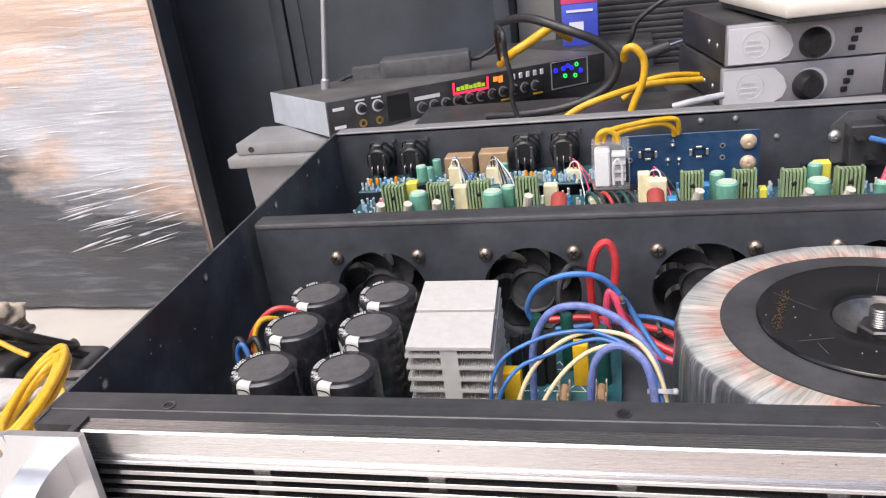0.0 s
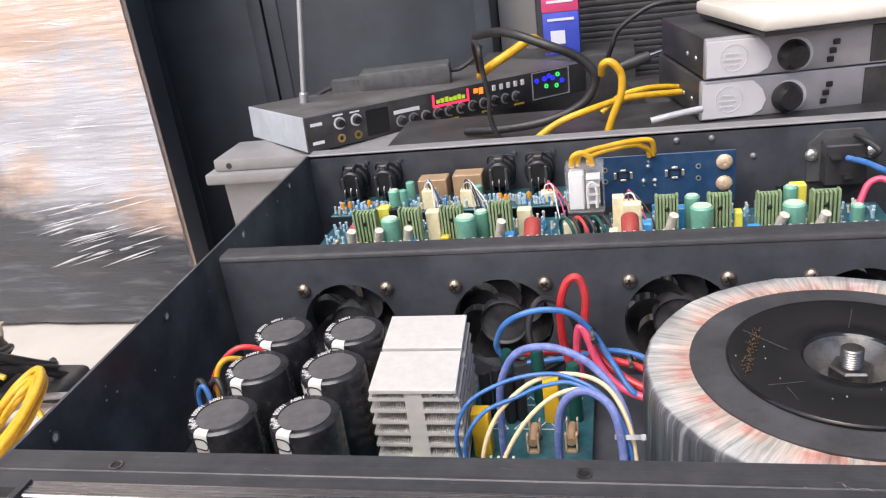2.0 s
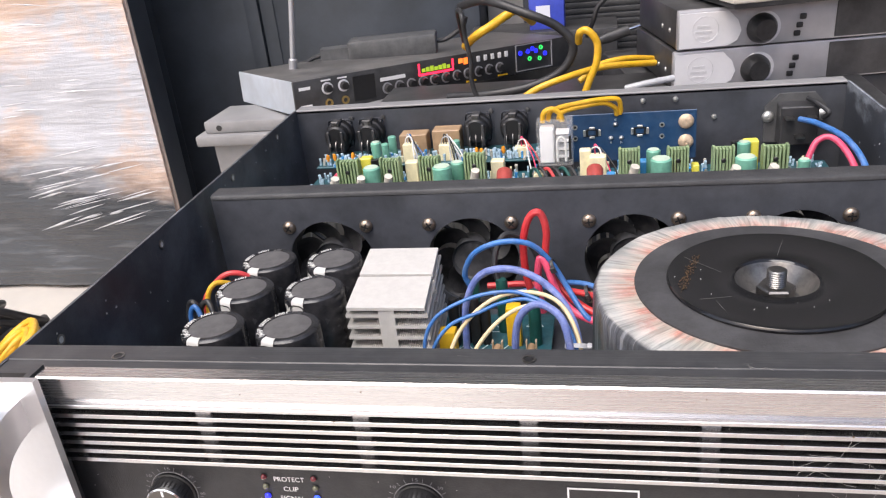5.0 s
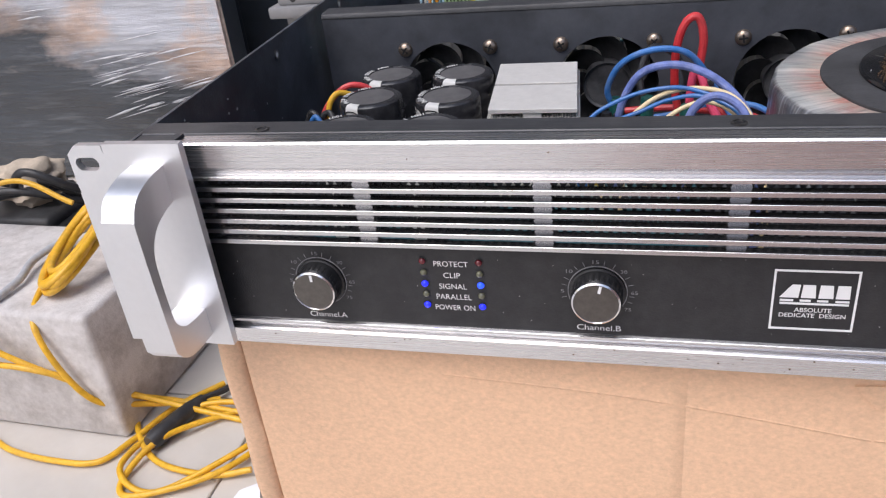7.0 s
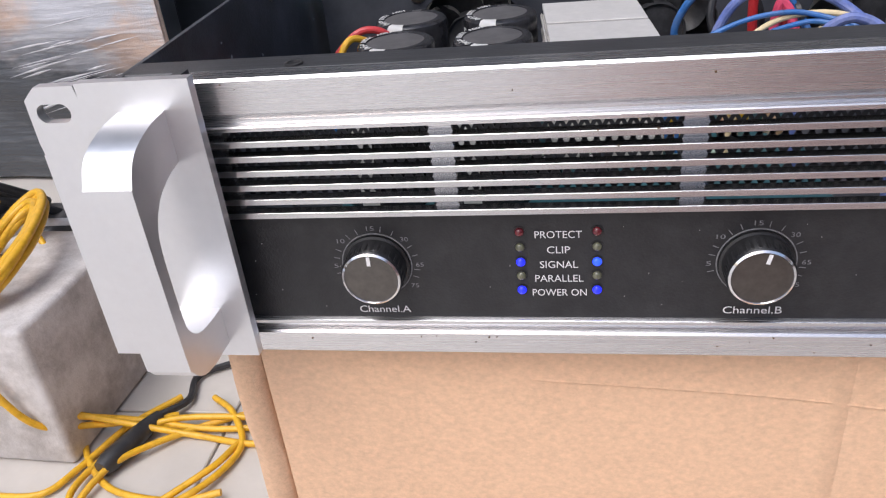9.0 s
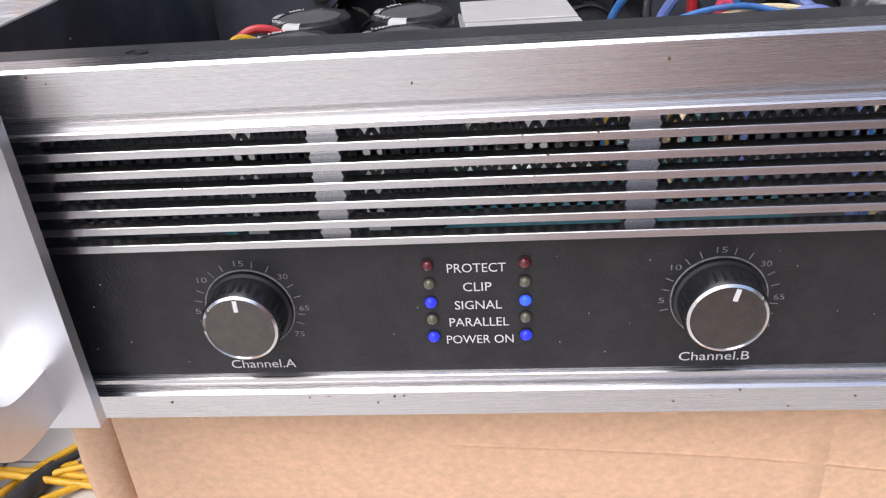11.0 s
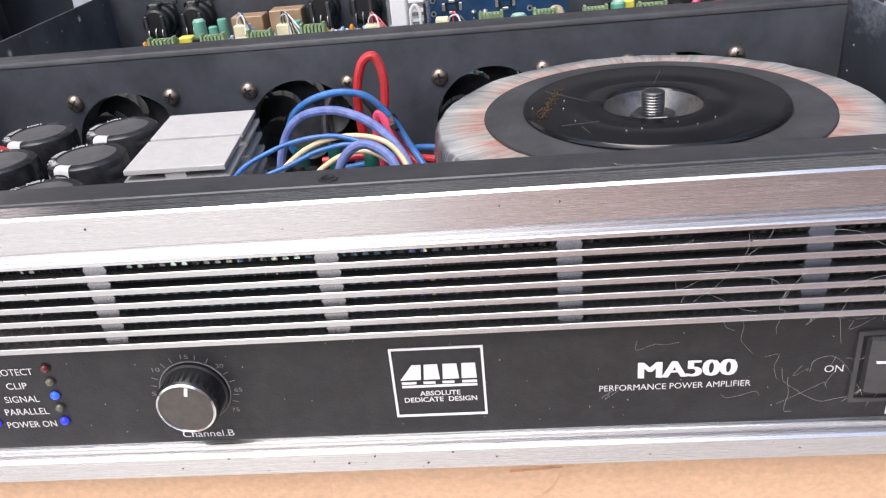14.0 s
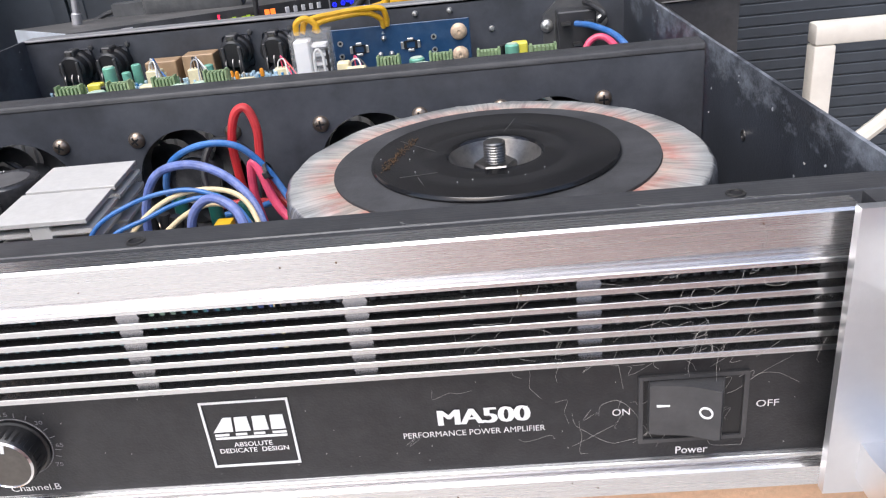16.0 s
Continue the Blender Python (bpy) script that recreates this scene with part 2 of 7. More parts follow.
M["board_edge"] = material("pinkish_board_edge", (0.82, 0.66, 0.56), 0.6, 0, 0.12, 30, (1, 1, 4))
M["cloth"] = material("beige_rag", (0.45, 0.38, 0.3), 0.9, 0, 0.3, 30, bump=0.5, bump_scale=300)
M["hair"] = material("pale_lint", (0.45, 0.44, 0.42), 0.6)
M["scratch"] = material("worn_bare_metal", (0.16, 0.155, 0.15), 0.5, 0.3)
M["crease"] = material("film_crease", (0.5, 0.5, 0.52), 0.25, 0, 0.2, 40, coat=0.5)


def winding_material():
    """Clear tape wound over enamelled copper: radial laps in pink, cream and grey-green."""
    m = material("taped_copper_winding", (0.6, 0.5, 0.45), 0.3, coat=0.6)
    n, l = m.node_tree.nodes, m.node_tree.links
    b = n["Principled BSDF"]
    co = n.new("ShaderNodeTexCoord")
    sep = n.new("ShaderNodeSeparateXYZ")
    l.new(co.outputs["Object"], sep.inputs["Vector"])
    at = n.new("ShaderNodeMath")
    at.operation = "ARCTAN2"
    l.new(sep.outputs["Y"], at.inputs[0])
    l.new(sep.outputs["X"], at.inputs[1])
    rad = n.new("ShaderNodeVectorMath")
    rad.operation = "LENGTH"
    l.new(co.outputs["Object"], rad.inputs[0])
    comb = n.new("ShaderNodeCombineXYZ")
    l.new(at.outputs["Value"], comb.inputs["X"])
    l.new(rad.outputs["Value"], comb.inputs["Y"])
    l.new(sep.outputs["Z"], comb.inputs["Z"])

    def lap(scale, stretch):
        mp = n.new("ShaderNodeMapping")
        mp.inputs["Scale"].default_value = stretch
        l.new(comb.outputs["Vector"], mp.inputs["Vector"])
        no = n.new("ShaderNodeTexNoise")
        no.inputs["Scale"].default_value = scale
        no.inputs["Detail"].default_value = 5
        no.inputs["Roughness"].default_value = 0.6
        l.new(mp.outputs["Vector"], no.inputs["Vector"])
        return no.outputs["Fac"]

    big, fine, hair = lap(7.0, (1, 14, 14)), lap(38, (1, 1.5, 1.5)), lap(90, (1, 0.6, 0.6))

    def ramp(src, *stops):
        r = n.new("ShaderNodeValToRGB")
        while len(r.color_ramp.elements) < len(stops):
            r.color_ramp.elements.new(0.5)
        for e, (p, c) in zip(r.color_ramp.elements, stops):
            e.position, e.color = p, (*c, 1)
        l.new(src, r.inputs["Fac"])
        return r.outputs["Color"]

    def blend(kind, fac, a, b_):
        mx = n.new("ShaderNodeMix")
        mx.data_type, mx.blend_type = "RGBA", kind
        if isinstance(fac, float):
            mx.inputs["Factor"].default_value = fac
        else:
            l.new(fac, mx.inputs["Factor"])
        l.new(a, mx.inputs["A"])
        l.new(b_, mx.inputs["B"])
        return mx.outputs["Result"]

    flat_r = n.new("ShaderNodeVectorMath")
    flat_r.operation = "LENGTH"
    only = n.new("ShaderNodeCombineXYZ")
    l.new(sep.outputs["X"], only.inputs["X"])
    l.new(sep.outputs["Y"], only.inputs["Y"])
    l.new(only.outputs["Vector"], flat_r.inputs[0])
    inner = n.new("ShaderNodeMapRange")
    inner.inputs["From Min"].default_value, inner.inputs["From Max"].default_value = 0.0785, 0.0665
    l.new(flat_r.outputs["Value"], inner.inputs["Value"])
    tape = ramp(big, (0.32, (0.44, 0.47, 0.47)), (0.5, (0.62, 0.61, 0.58)), (0.66, (0.74, 0.72, 0.68)))
    copper = ramp(big, (0.36, (0.58, 0.53, 0.46)), (0.5, (0.66, 0.47, 0.39)), (0.60, (0.64, 0.28, 0.22)), (0.70, (0.68, 0.52, 0.45)))
    top = blend("MIX", inner.outputs["Result"], tape, copper)
    top = blend("MULTIPLY", 0.8, top, ramp(fine, (0.36, (0.5, 0.53, 0.53)), (0.56, (1, 1, 1))))
    top = blend("MULTIPLY", 0.55, top, ramp(hair, (0.36, (0.55, 0.56, 0.56)), (0.52, (1, 1, 1))))
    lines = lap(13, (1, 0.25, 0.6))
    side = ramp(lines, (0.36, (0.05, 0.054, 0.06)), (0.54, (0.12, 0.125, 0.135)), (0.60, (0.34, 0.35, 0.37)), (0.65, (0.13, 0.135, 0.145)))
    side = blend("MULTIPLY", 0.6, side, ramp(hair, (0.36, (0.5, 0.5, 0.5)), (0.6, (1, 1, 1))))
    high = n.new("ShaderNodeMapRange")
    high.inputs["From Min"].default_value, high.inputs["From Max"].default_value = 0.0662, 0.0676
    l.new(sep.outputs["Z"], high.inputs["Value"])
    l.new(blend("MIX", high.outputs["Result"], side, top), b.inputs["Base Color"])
    bp = n.new("ShaderNodeBump")
    bp.inputs["Strength"].default_value, bp.inputs["Distance"].default_value = 0.5, 0.001
    l.new(fine, bp.inputs["Height"])
    l.new(bp.outputs["Normal"], b.inputs["Normal"])
    return m


def film_material(name, under, under_b, strength):
    """Clear stretch film in creases over a pale board or a dark cabinet, its whitish glare painted in."""
    m = material(name, under, 0.25, coat=0.8)
    n, l = m.node_tree.nodes, m.node_tree.links
    b = n["Principled BSDF"]
    co = n.new("ShaderNodeTexCoord")

    def streak(scale, stretch, turn):
        mp = n.new("ShaderNodeMapping")
        mp.inputs["Scale"].default_value = stretch
        mp.inputs["Rotation"].default_value = (0, radians(turn), 0)
        l.new(co.outputs["Object"], mp.inputs["Vector"])
        no = n.new("ShaderNodeTexNoise")
        no.inputs["Scale"].default_value = scale
        no.inputs["Detail"].default_value = 7
        no.inputs["Roughness"].default_value = 0.6
        no.inputs["Distortion"].default_value = 0.25
        l.new(mp.outputs["Vector"], no.inputs["Vector"])
        return no.outputs["Fac"]

    # the grey-white end of this ramp paints glare over the pinkish board
    base = n.new("ShaderNodeValToRGB")
    base.color_ramp.elements[0].position, base.color_ramp.elements[0].color = 0.44, (*under_b, 1)
    base.color_ramp.elements[1].position, base.color_ramp.elements[1].color = 0.54, (*under, 1)
    l.new(streak(3, (1, 1, 1.6), 10), base.inputs["Fac"])
    sep = n.new("ShaderNodeSeparateXYZ")
    l.new(co.outputs["Object"], sep.inputs["Vector"])
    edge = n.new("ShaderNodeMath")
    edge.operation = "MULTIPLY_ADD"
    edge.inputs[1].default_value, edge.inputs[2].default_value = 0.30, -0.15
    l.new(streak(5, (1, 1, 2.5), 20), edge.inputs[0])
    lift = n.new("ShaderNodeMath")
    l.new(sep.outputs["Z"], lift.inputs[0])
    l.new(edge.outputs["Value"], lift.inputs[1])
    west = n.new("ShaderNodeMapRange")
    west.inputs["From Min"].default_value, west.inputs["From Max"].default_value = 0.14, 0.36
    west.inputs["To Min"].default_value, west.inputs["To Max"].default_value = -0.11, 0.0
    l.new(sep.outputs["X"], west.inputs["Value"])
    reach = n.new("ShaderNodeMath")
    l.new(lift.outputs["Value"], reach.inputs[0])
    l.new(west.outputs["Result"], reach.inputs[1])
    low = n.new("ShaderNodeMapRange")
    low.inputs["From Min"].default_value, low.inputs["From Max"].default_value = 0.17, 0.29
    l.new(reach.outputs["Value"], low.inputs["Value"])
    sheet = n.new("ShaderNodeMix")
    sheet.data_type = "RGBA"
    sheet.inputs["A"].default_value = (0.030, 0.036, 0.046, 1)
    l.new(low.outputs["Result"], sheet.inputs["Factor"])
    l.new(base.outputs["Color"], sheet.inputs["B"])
    # pale streaks: film creases together with their highlights, mixed into the base colour
    crease = streak(7.5, (1, 1, 9), 9)
    cr = n.new("ShaderNodeMapRange")
    cr.inputs["From Min"].default_value, cr.inputs["From Max"].default_value = 0.52, 0.66
    cr.inputs["To Max"].default_value = strength
    l.new(crease, cr.inputs["Value"])
    mix = n.new("ShaderNodeMix")
    mix.data_type = "RGBA"
    thin = n.new("ShaderNodeMapRange")
    thin.inputs["To Min"].default_value, thin.inputs["To Max"].default_value = 0.12, 1.0
    l.new(low.outputs["Result"], thin.inputs["Value"])
    seen = n.new("ShaderNodeMath")
    seen.operation = "MULTIPLY"
    l.new(cr.outputs["Result"], seen.inputs[0])
    l.new(thin.outputs["Result"], seen.inputs[1])
    l.new(seen.outputs["Value"], mix.inputs["Factor"])
    l.new(sheet.outputs["Result"], mix.inputs["A"])
    mix.inputs["B"].default_value = (0.72, 0.73, 0.76, 1)
    l.new(mix.outputs["Result"], b.inputs["Base Color"])
    bp = n.new("ShaderNodeBump")
    bp.inputs["Strength"].default_value, bp.inputs["Distance"].default_value = 0.45, 0.012
    l.new(crease, bp.inputs["Height"])
    l.new(bp.outputs["Normal"], b.inputs["Normal"])
    l.new(bp.outputs["Normal"], b.inputs["Coat Normal"])
    return m


M["adapter"] = material("grey_black_adapter_plastic", (0.07, 0.072, 0.075), 0.45, 0, 0.2, 60, dust=0.3, dust_color=(0.2, 0.2, 0.2), dust_scale=30)
M["winding"] = winding_material()


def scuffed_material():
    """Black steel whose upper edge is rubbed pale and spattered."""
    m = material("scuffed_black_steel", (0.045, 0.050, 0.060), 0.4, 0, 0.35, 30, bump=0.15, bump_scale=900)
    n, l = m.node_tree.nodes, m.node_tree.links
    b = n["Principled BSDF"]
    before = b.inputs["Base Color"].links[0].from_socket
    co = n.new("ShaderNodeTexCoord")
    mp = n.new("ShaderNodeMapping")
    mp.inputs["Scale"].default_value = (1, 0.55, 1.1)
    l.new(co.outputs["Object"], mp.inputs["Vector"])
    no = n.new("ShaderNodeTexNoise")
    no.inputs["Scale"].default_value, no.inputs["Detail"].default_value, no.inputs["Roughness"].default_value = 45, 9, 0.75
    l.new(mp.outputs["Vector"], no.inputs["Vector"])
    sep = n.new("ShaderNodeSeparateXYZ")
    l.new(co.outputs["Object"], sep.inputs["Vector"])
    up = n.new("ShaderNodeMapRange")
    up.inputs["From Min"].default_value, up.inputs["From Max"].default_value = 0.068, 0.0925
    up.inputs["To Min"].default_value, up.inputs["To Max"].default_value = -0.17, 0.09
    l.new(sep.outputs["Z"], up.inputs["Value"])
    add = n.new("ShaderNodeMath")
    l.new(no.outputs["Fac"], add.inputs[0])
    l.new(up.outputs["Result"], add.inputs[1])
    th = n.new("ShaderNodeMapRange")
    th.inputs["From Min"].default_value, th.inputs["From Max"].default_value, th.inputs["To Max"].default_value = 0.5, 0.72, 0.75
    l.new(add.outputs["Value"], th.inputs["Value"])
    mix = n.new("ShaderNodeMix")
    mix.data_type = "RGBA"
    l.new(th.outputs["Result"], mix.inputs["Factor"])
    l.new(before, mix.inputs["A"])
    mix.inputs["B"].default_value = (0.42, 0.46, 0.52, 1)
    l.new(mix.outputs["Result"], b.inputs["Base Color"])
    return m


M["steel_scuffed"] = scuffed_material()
M["film_pale"] = film_material("stretch_film_with_painted_glare_over_pale_board", (0.64, 0.475, 0.385), (0.49, 0.50, 0.54), 0.6)
clear = material("clear_relay_plastic", (0.95, 0.95, 0.95), 0.12)
clear.node_tree.nodes["Principled BSDF"].inputs["Alpha"].default_value = 0.13
M["clear"] = clear
M["film_scrap"] = material("crumpled_clear_plastic", (0.8, 0.82, 0.85), 0.2, 0, 0.1, 60, bump=0.8, bump_scale=120, coat=0.5)


# ---- mesh tools ----
def box(bm, x0, x1, y0, y1, z0, z1, bevel=0.0, seg=2):
    r = bmesh.ops.create_cube(bm, size=1.0)
    v = r["verts"]
    for p in v:
        p.co = Vector(((x0 + x1) / 2 + p.co.x * (x1 - x0), (y0 + y1) / 2 + p.co.y * (y1 - y0), (z0 + z1) / 2 + p.co.z * (z1 - z0)))
    if bevel:
        es = list({e for p in v for e in p.link_edges})
        bmesh.ops.bevel(bm, geom=es, offset=bevel, segments=seg, affect="EDGES", profile=0.5)
    return bm


def lathe(bm, profile, seg=32, m=None):
    """Turns a profile of (radius, height) round the z axis; m places it."""
    m = m or Matrix()
    rings = []
    for r, z in profile:
        if r < 1e-7:
            rings.append([bm.verts.new(m @ Vector((0, 0, z)))])
        else:
            rings.append([bm.verts.new(m @ Vector((r * math.cos(2 * math.pi * i / seg), r * math.sin(2 * math.pi * i / seg), z))) for i in range(seg)])
    for a, b in zip(rings, rings[1:]):
        for i in range(seg):
            j = (i + 1) % seg
            f = [a[i % len(a)], a[j % len(a)], b[j % len(b)], b[i % len(b)]]
            f = [v for k, v in enumerate(f) if v not in f[:k]]
            if len(f) > 2:
                bm.faces.new(f)
    return bm


def prism(bm, poly, lo, hi, axis="z", m=None):
    """Extrudes a flat outline (u, v) from lo to hi: axis z takes (x, y), y takes (x, z), x takes (y, z)."""
    m = m or Matrix()

    def at(u, v, w):
        return m @ Vector({"z": (u, v, w), "y": (u, w, v), "x": (w, u, v)}[axis])

    a = [bm.verts.new(at(u, v, lo)) for u, v in poly]
    b = [bm.verts.new(at(u, v, hi)) for u, v in poly]
    k = len(poly)
    bm.faces.new(a)
    bm.faces.new(b[::-1])
    for i in range(k):
        bm.faces.new((a[i], b[i], b[(i + 1) % k], a[(i + 1) % k]))
    return bm


def ringplate(bm, outer, inner, lo, hi, axis="y"):
    """A plate with a hole: both outlines have the same number of points."""
    def at(u, v, w):
        return Vector({"z": (u, v, w), "y": (u, w, v), "x": (w, u, v)}[axis])

    k = len(outer)
    o0, o1 = [bm.verts.new(at(*p, lo)) for p in outer], [bm.verts.new(at(*p, hi)) for p in outer]
    i0, i1 = [bm.verts.new(at(*p, lo)) for p in inner], [bm.verts.new(at(*p, hi)) for p in inner]
    for i in range(k):
        j = (i + 1) % k
        for f in ((o0[i], o0[j], i0[j], i0[i]), (o1[j], o1[i], i1[i], i1[j]), (o0[j], o0[i], o1[i], o1[j]), (i0[i], i0[j], i1[j], i1[i])):
            bm.faces.new(f)
    return bm


def curve(points, steps=8, closed=False):
    """Catmull-Rom through the points."""
    p = [Vector(q) for q in points]
    if closed:
        p = [p[-1], *p, p[0], p[1]]
    else:
        p = [2 * p[0] - p[1], *p, 2 * p[-1] - p[-2]]
    out = []
    for a, b, c, d in zip(p, p[1:], p[2:], p[3:]):
        for i in range(steps):
            t = i / steps
            out.append(0.5 * (2 * b + (c - a) * t + (2 * a - 5 * b + 4 * c - d) * t * t + (3 * b - a - 3 * c + d) * t ** 3))
    if not closed:
        out.append(p[-2].copy())
    return out


def tube(bm, points, r, seg=8, steps=8, smooth=True):
    """A round cord through the points."""
    p = curve(points, steps) if smooth else [Vector(q) for q in points]
    side = None
    rings = []
    for i, c in enumerate(p):
        d = (p[min(i + 1, len(p) - 1)] - p[max(i - 1, 0)]).normalized()
        if side is None:
            side = d.orthogonal().normalized()
        side = (side - d * side.dot(d)).normalized()
        up = d.cross(side)
        rings.append([bm.verts.new(c + r * (math.cos(a) * side + math.sin(a) * up)) for a in (2 * math.pi * k / seg for k in range(seg))])
    for a, b in zip(rings, rings[1:]):
        for i in range(seg):
            j = (i + 1) % seg
            bm.faces.new((a[i], a[j], b[j], b[i]))
    bm.faces.new(rings[0][::-1])
    bm.faces.new(rings[-1])
    return bm


def finish(bm, name, mat, angle=35):
    bmesh.ops.recalc_face_normals(bm, faces=bm.faces)
    me = bpy.data.meshes.new(name)
    bm.to_mesh(me)
    bm.free()
    me.polygons.foreach_set("use_smooth", [True] * len(me.polygons))
    me.set_sharp_from_angle(angle=radians(angle))
    me.materials.append(M[mat])
    return me


def part(name, bm, mat, parent, label="", at=None, angle=35):
    me = bm if isinstance(bm, bpy.types.Mesh) else finish(bm, name, mat, angle)
    ob = new(name, me)
    ob.parent = parent
    if at is not None:
        ob.matrix_basis = at if isinstance(at, Matrix) else Matrix.Translation(at)
    if label:
        ob["label"] = label
    return ob


def thing(name, m, label, category, group=""):
    ob = new(name)
    ob.empty_display_size = 0.02
    ob.matrix_basis = m if isinstance(m, Matrix) else Matrix.Translation(m)
    return tagged(ob, label, category, group)


def single(name, bm, mat, m, label, category, kind="", group="", angle=35):
    ob = new(name, finish(bm, name, mat, angle))
    ob.matrix_basis = m if isinstance(m, Matrix) else Matrix.Translation(m)
    return tagged(ob, label, category, group, kind)


def circle(cx, cy, r, k=24, start=0.0):
    return [(cx + r * math.cos(start + 2 * math.pi * i / k), cy + r * math.sin(start + 2 * math.pi * i / k)) for i in range(k)]


def stadium(cx, cy, w, h, k=24):
    """A slot w wide and h high with round ends."""
    out = []
    for i in range(k):
        a = 2 * math.pi * (i + 0.5) / k
        out.append((cx + math.copysign(w / 2 - h / 2, math.cos(a)) + h / 2 * math.cos(a), cy + h / 2 * math.sin(a)))
    return out


def lettering(text, x0, x1, z0, z1, y, parent, mat="print", name="lettering", slant=0.0, bold=0.0):
    """Words from the built-in font, fitted into a rectangle of the front face."""
    cu = bpy.data.curves.new(name, "FONT")
    cu.body, cu.shear, cu.offset = text, slant, bold
    cu.extrude, cu.resolution_u = 0.0, 3
    tmp = new(name, cu)
    bpy.context.view_layer.update()
    me = bpy.data.meshes.new_from_object(tmp.evaluated_get(bpy.context.evaluated_depsgraph_get()))
    bpy.data.objects.remove(tmp)
    co = np.zeros(len(me.vertices) * 3)
    me.vertices.foreach_get("co", co)
    co = co.reshape(-1, 3)
    lo, hi = co.min(0), co.max(0)
    out = np.empty_like(co)
    out[:, 0] = x0 + (co[:, 0] - lo[0]) / (hi[0] - lo[0]) * (x1 - x0)
    out[:, 2] = z0 + (co[:, 1] - lo[1]) / (hi[1] - lo[1]) * (z1 - z0)
    out[:, 1] = y
    me.vertices.foreach_set("co", out.ravel())
    me.update()
    me.materials.clear()
    me.materials.append(M[mat])
    return part(name, me, mat, parent)


def screw_mesh(r, h, name, mat):
    """A pan-head screw along -y with a cross recess."""
    bm = bmesh.new()
    turn = Matrix.Rotation(radians(90), 4, "X")
    lathe(bm, [(0, h * 0.86), (r * 0.16, h * 0.86), (r * 0.22, h), (r * 0.55, h * 0.95), (r * 0.85, h * 0.65), (r, h * 0.25), (r, 0), (0, 0)], 20, turn)
    return finish(bm, name, mat)


def cross_mesh(r, h, name):
    bm = bmesh.new()
    # black cross laid on the head in place of the recess's shade
    box(bm, -r * 0.55, r * 0.55, -h * 1.02, -h * 0.8, -r * 0.11, r * 0.11)
    box(bm, -r * 0.11, r * 0.11, -h * 1.025, -h * 0.8, -r * 0.55, r * 0.55)
    return finish(bm, name, "chip")



# ---- setting ----
FLOOR = -0.42


def structure(name, bm, mat, label, angle=35):
    return single(name, bm, mat, Matrix(), label, name.split("_")[0], "structure", angle=angle)


floor = structure("floor", box(bmesh.new(), -3.0, 3.0, -2.6, 2.5, FLOOR - 0.1, FLOOR - 0.004), "grout", "pale cream tiled floor with grey joints")
structure("wall_north", box(bmesh.new(), -3.0, 3.0, 2.5, 2.65, FLOOR, 2.3), "wall", "grey plastered wall behind the cabinets")
structure("wall_west", box(bmesh.new(), -3.15, -3.0, -0.2, 2.65, FLOOR, 2.3), "wall", "grey plastered side wall")
# dark closing wall out of view, holds back sky light from the east
structure("wall_east", box(bmesh.new(), 3.0, 3.15, -0.9, 2.65, FLOOR, 2.3), "wall_dark", "unseen dark grey side wall added to cut eastern light and darken reflections")
# unseen; its front edge is placed to let enough sky light in
structure("ceiling", box(bmesh.new(), -3.15, 3.15, 1.1, 2.65, 2.3, 2.4), "ceiling", "unseen dull grey ceiling, added and cut back to set the sky light")
# added out of view: gives the silver front a pinkish reflection
structure("wall_south", box(bmesh.new(), 0.20, 3.15, -1.75, -1.6, FLOOR, 0.75), "clay", "unseen clay-coloured wall added to tint the reflections in the silver bars")
# added out of view: a darker patch of ground for the dividers to mirror
structure("pavement", box(bmesh.new(), -0.10, 2.9, -2.55, -0.74, FLOOR + 0.001, FLOOR + 0.012, 0.004), "paving", "unseen red-brown slab added to dull the reflections in the front panel")
structure("ground", box(bmesh.new(), -30, 30, -60, -2.6, FLOOR - 0.1, FLOOR - 0.01), "tile", "pale paved ground outside the open front")

# ---- carton under the amplifier ----
carton = thing("cardboard_box", (0.0, 0.2, FLOOR), "plain brown cardboard box standing on the tiled floor", "box")
H = -FLOOR + 0.0052
part("front_panel", box(bmesh.new(), -0.1955, 0.225, -0.196, -0.192, 0, H, 0.0012), "cardboard", carton)
for z0_, z1_, x0_, x1_ in ((0.4105, 0.3930, -0.106, 0.055), (0.393, 0.384, 0.056, 0.20), (0.262, 0.250, -0.12, 0.20)):
    part("crease", tube(bmesh.new(), [(x0_, -0.1957, z0_), ((x0_ + x1_) / 2, -0.1957, (z0_ + z1_) / 2 + 0.003), (x1_, -0.1957, z1_)], 0.0007, 6, 8), "cardboard", carton)
part("crease", prism(bmesh.new(), [(-0.0172, -0.1958), (-0.0150, -0.1964), (-0.0118, -0.1964), (-0.0098, -0.1958)], 0.03, H - 0.004, "z"), "cardboard", carton, "pale vertical fold in the card")
part("torn_flap", prism(bmesh.new(), [(0.0460, 0.4185), (0.0620, 0.4195), (0.0585, 0.4120), (0.0545, 0.4085), (0.0505, 0.4130)], -0.1972, -0.1964, "y"), "cardboard", carton, "torn corner of a flap")
fold = bmesh.new()
rows_ = []
for k in range(25):
    z = (H - 0.001) * k / 24
    q = 0.0010 * math.sin(k * 1.9) + 0.0006 * math.sin(k * 4.3)
    rows_.append([fold.verts.new(p) for p in ((-0.1962, -0.1938, z), (-0.1980 + q, -0.1962 + q, z), (-0.2030 + q, -0.1978, z), (-0.2062, -0.1968 + q, z), (-0.2076, -0.1940, z), (-0.2060, -0.1905, z), (-0.1962, -0.1912, z))])
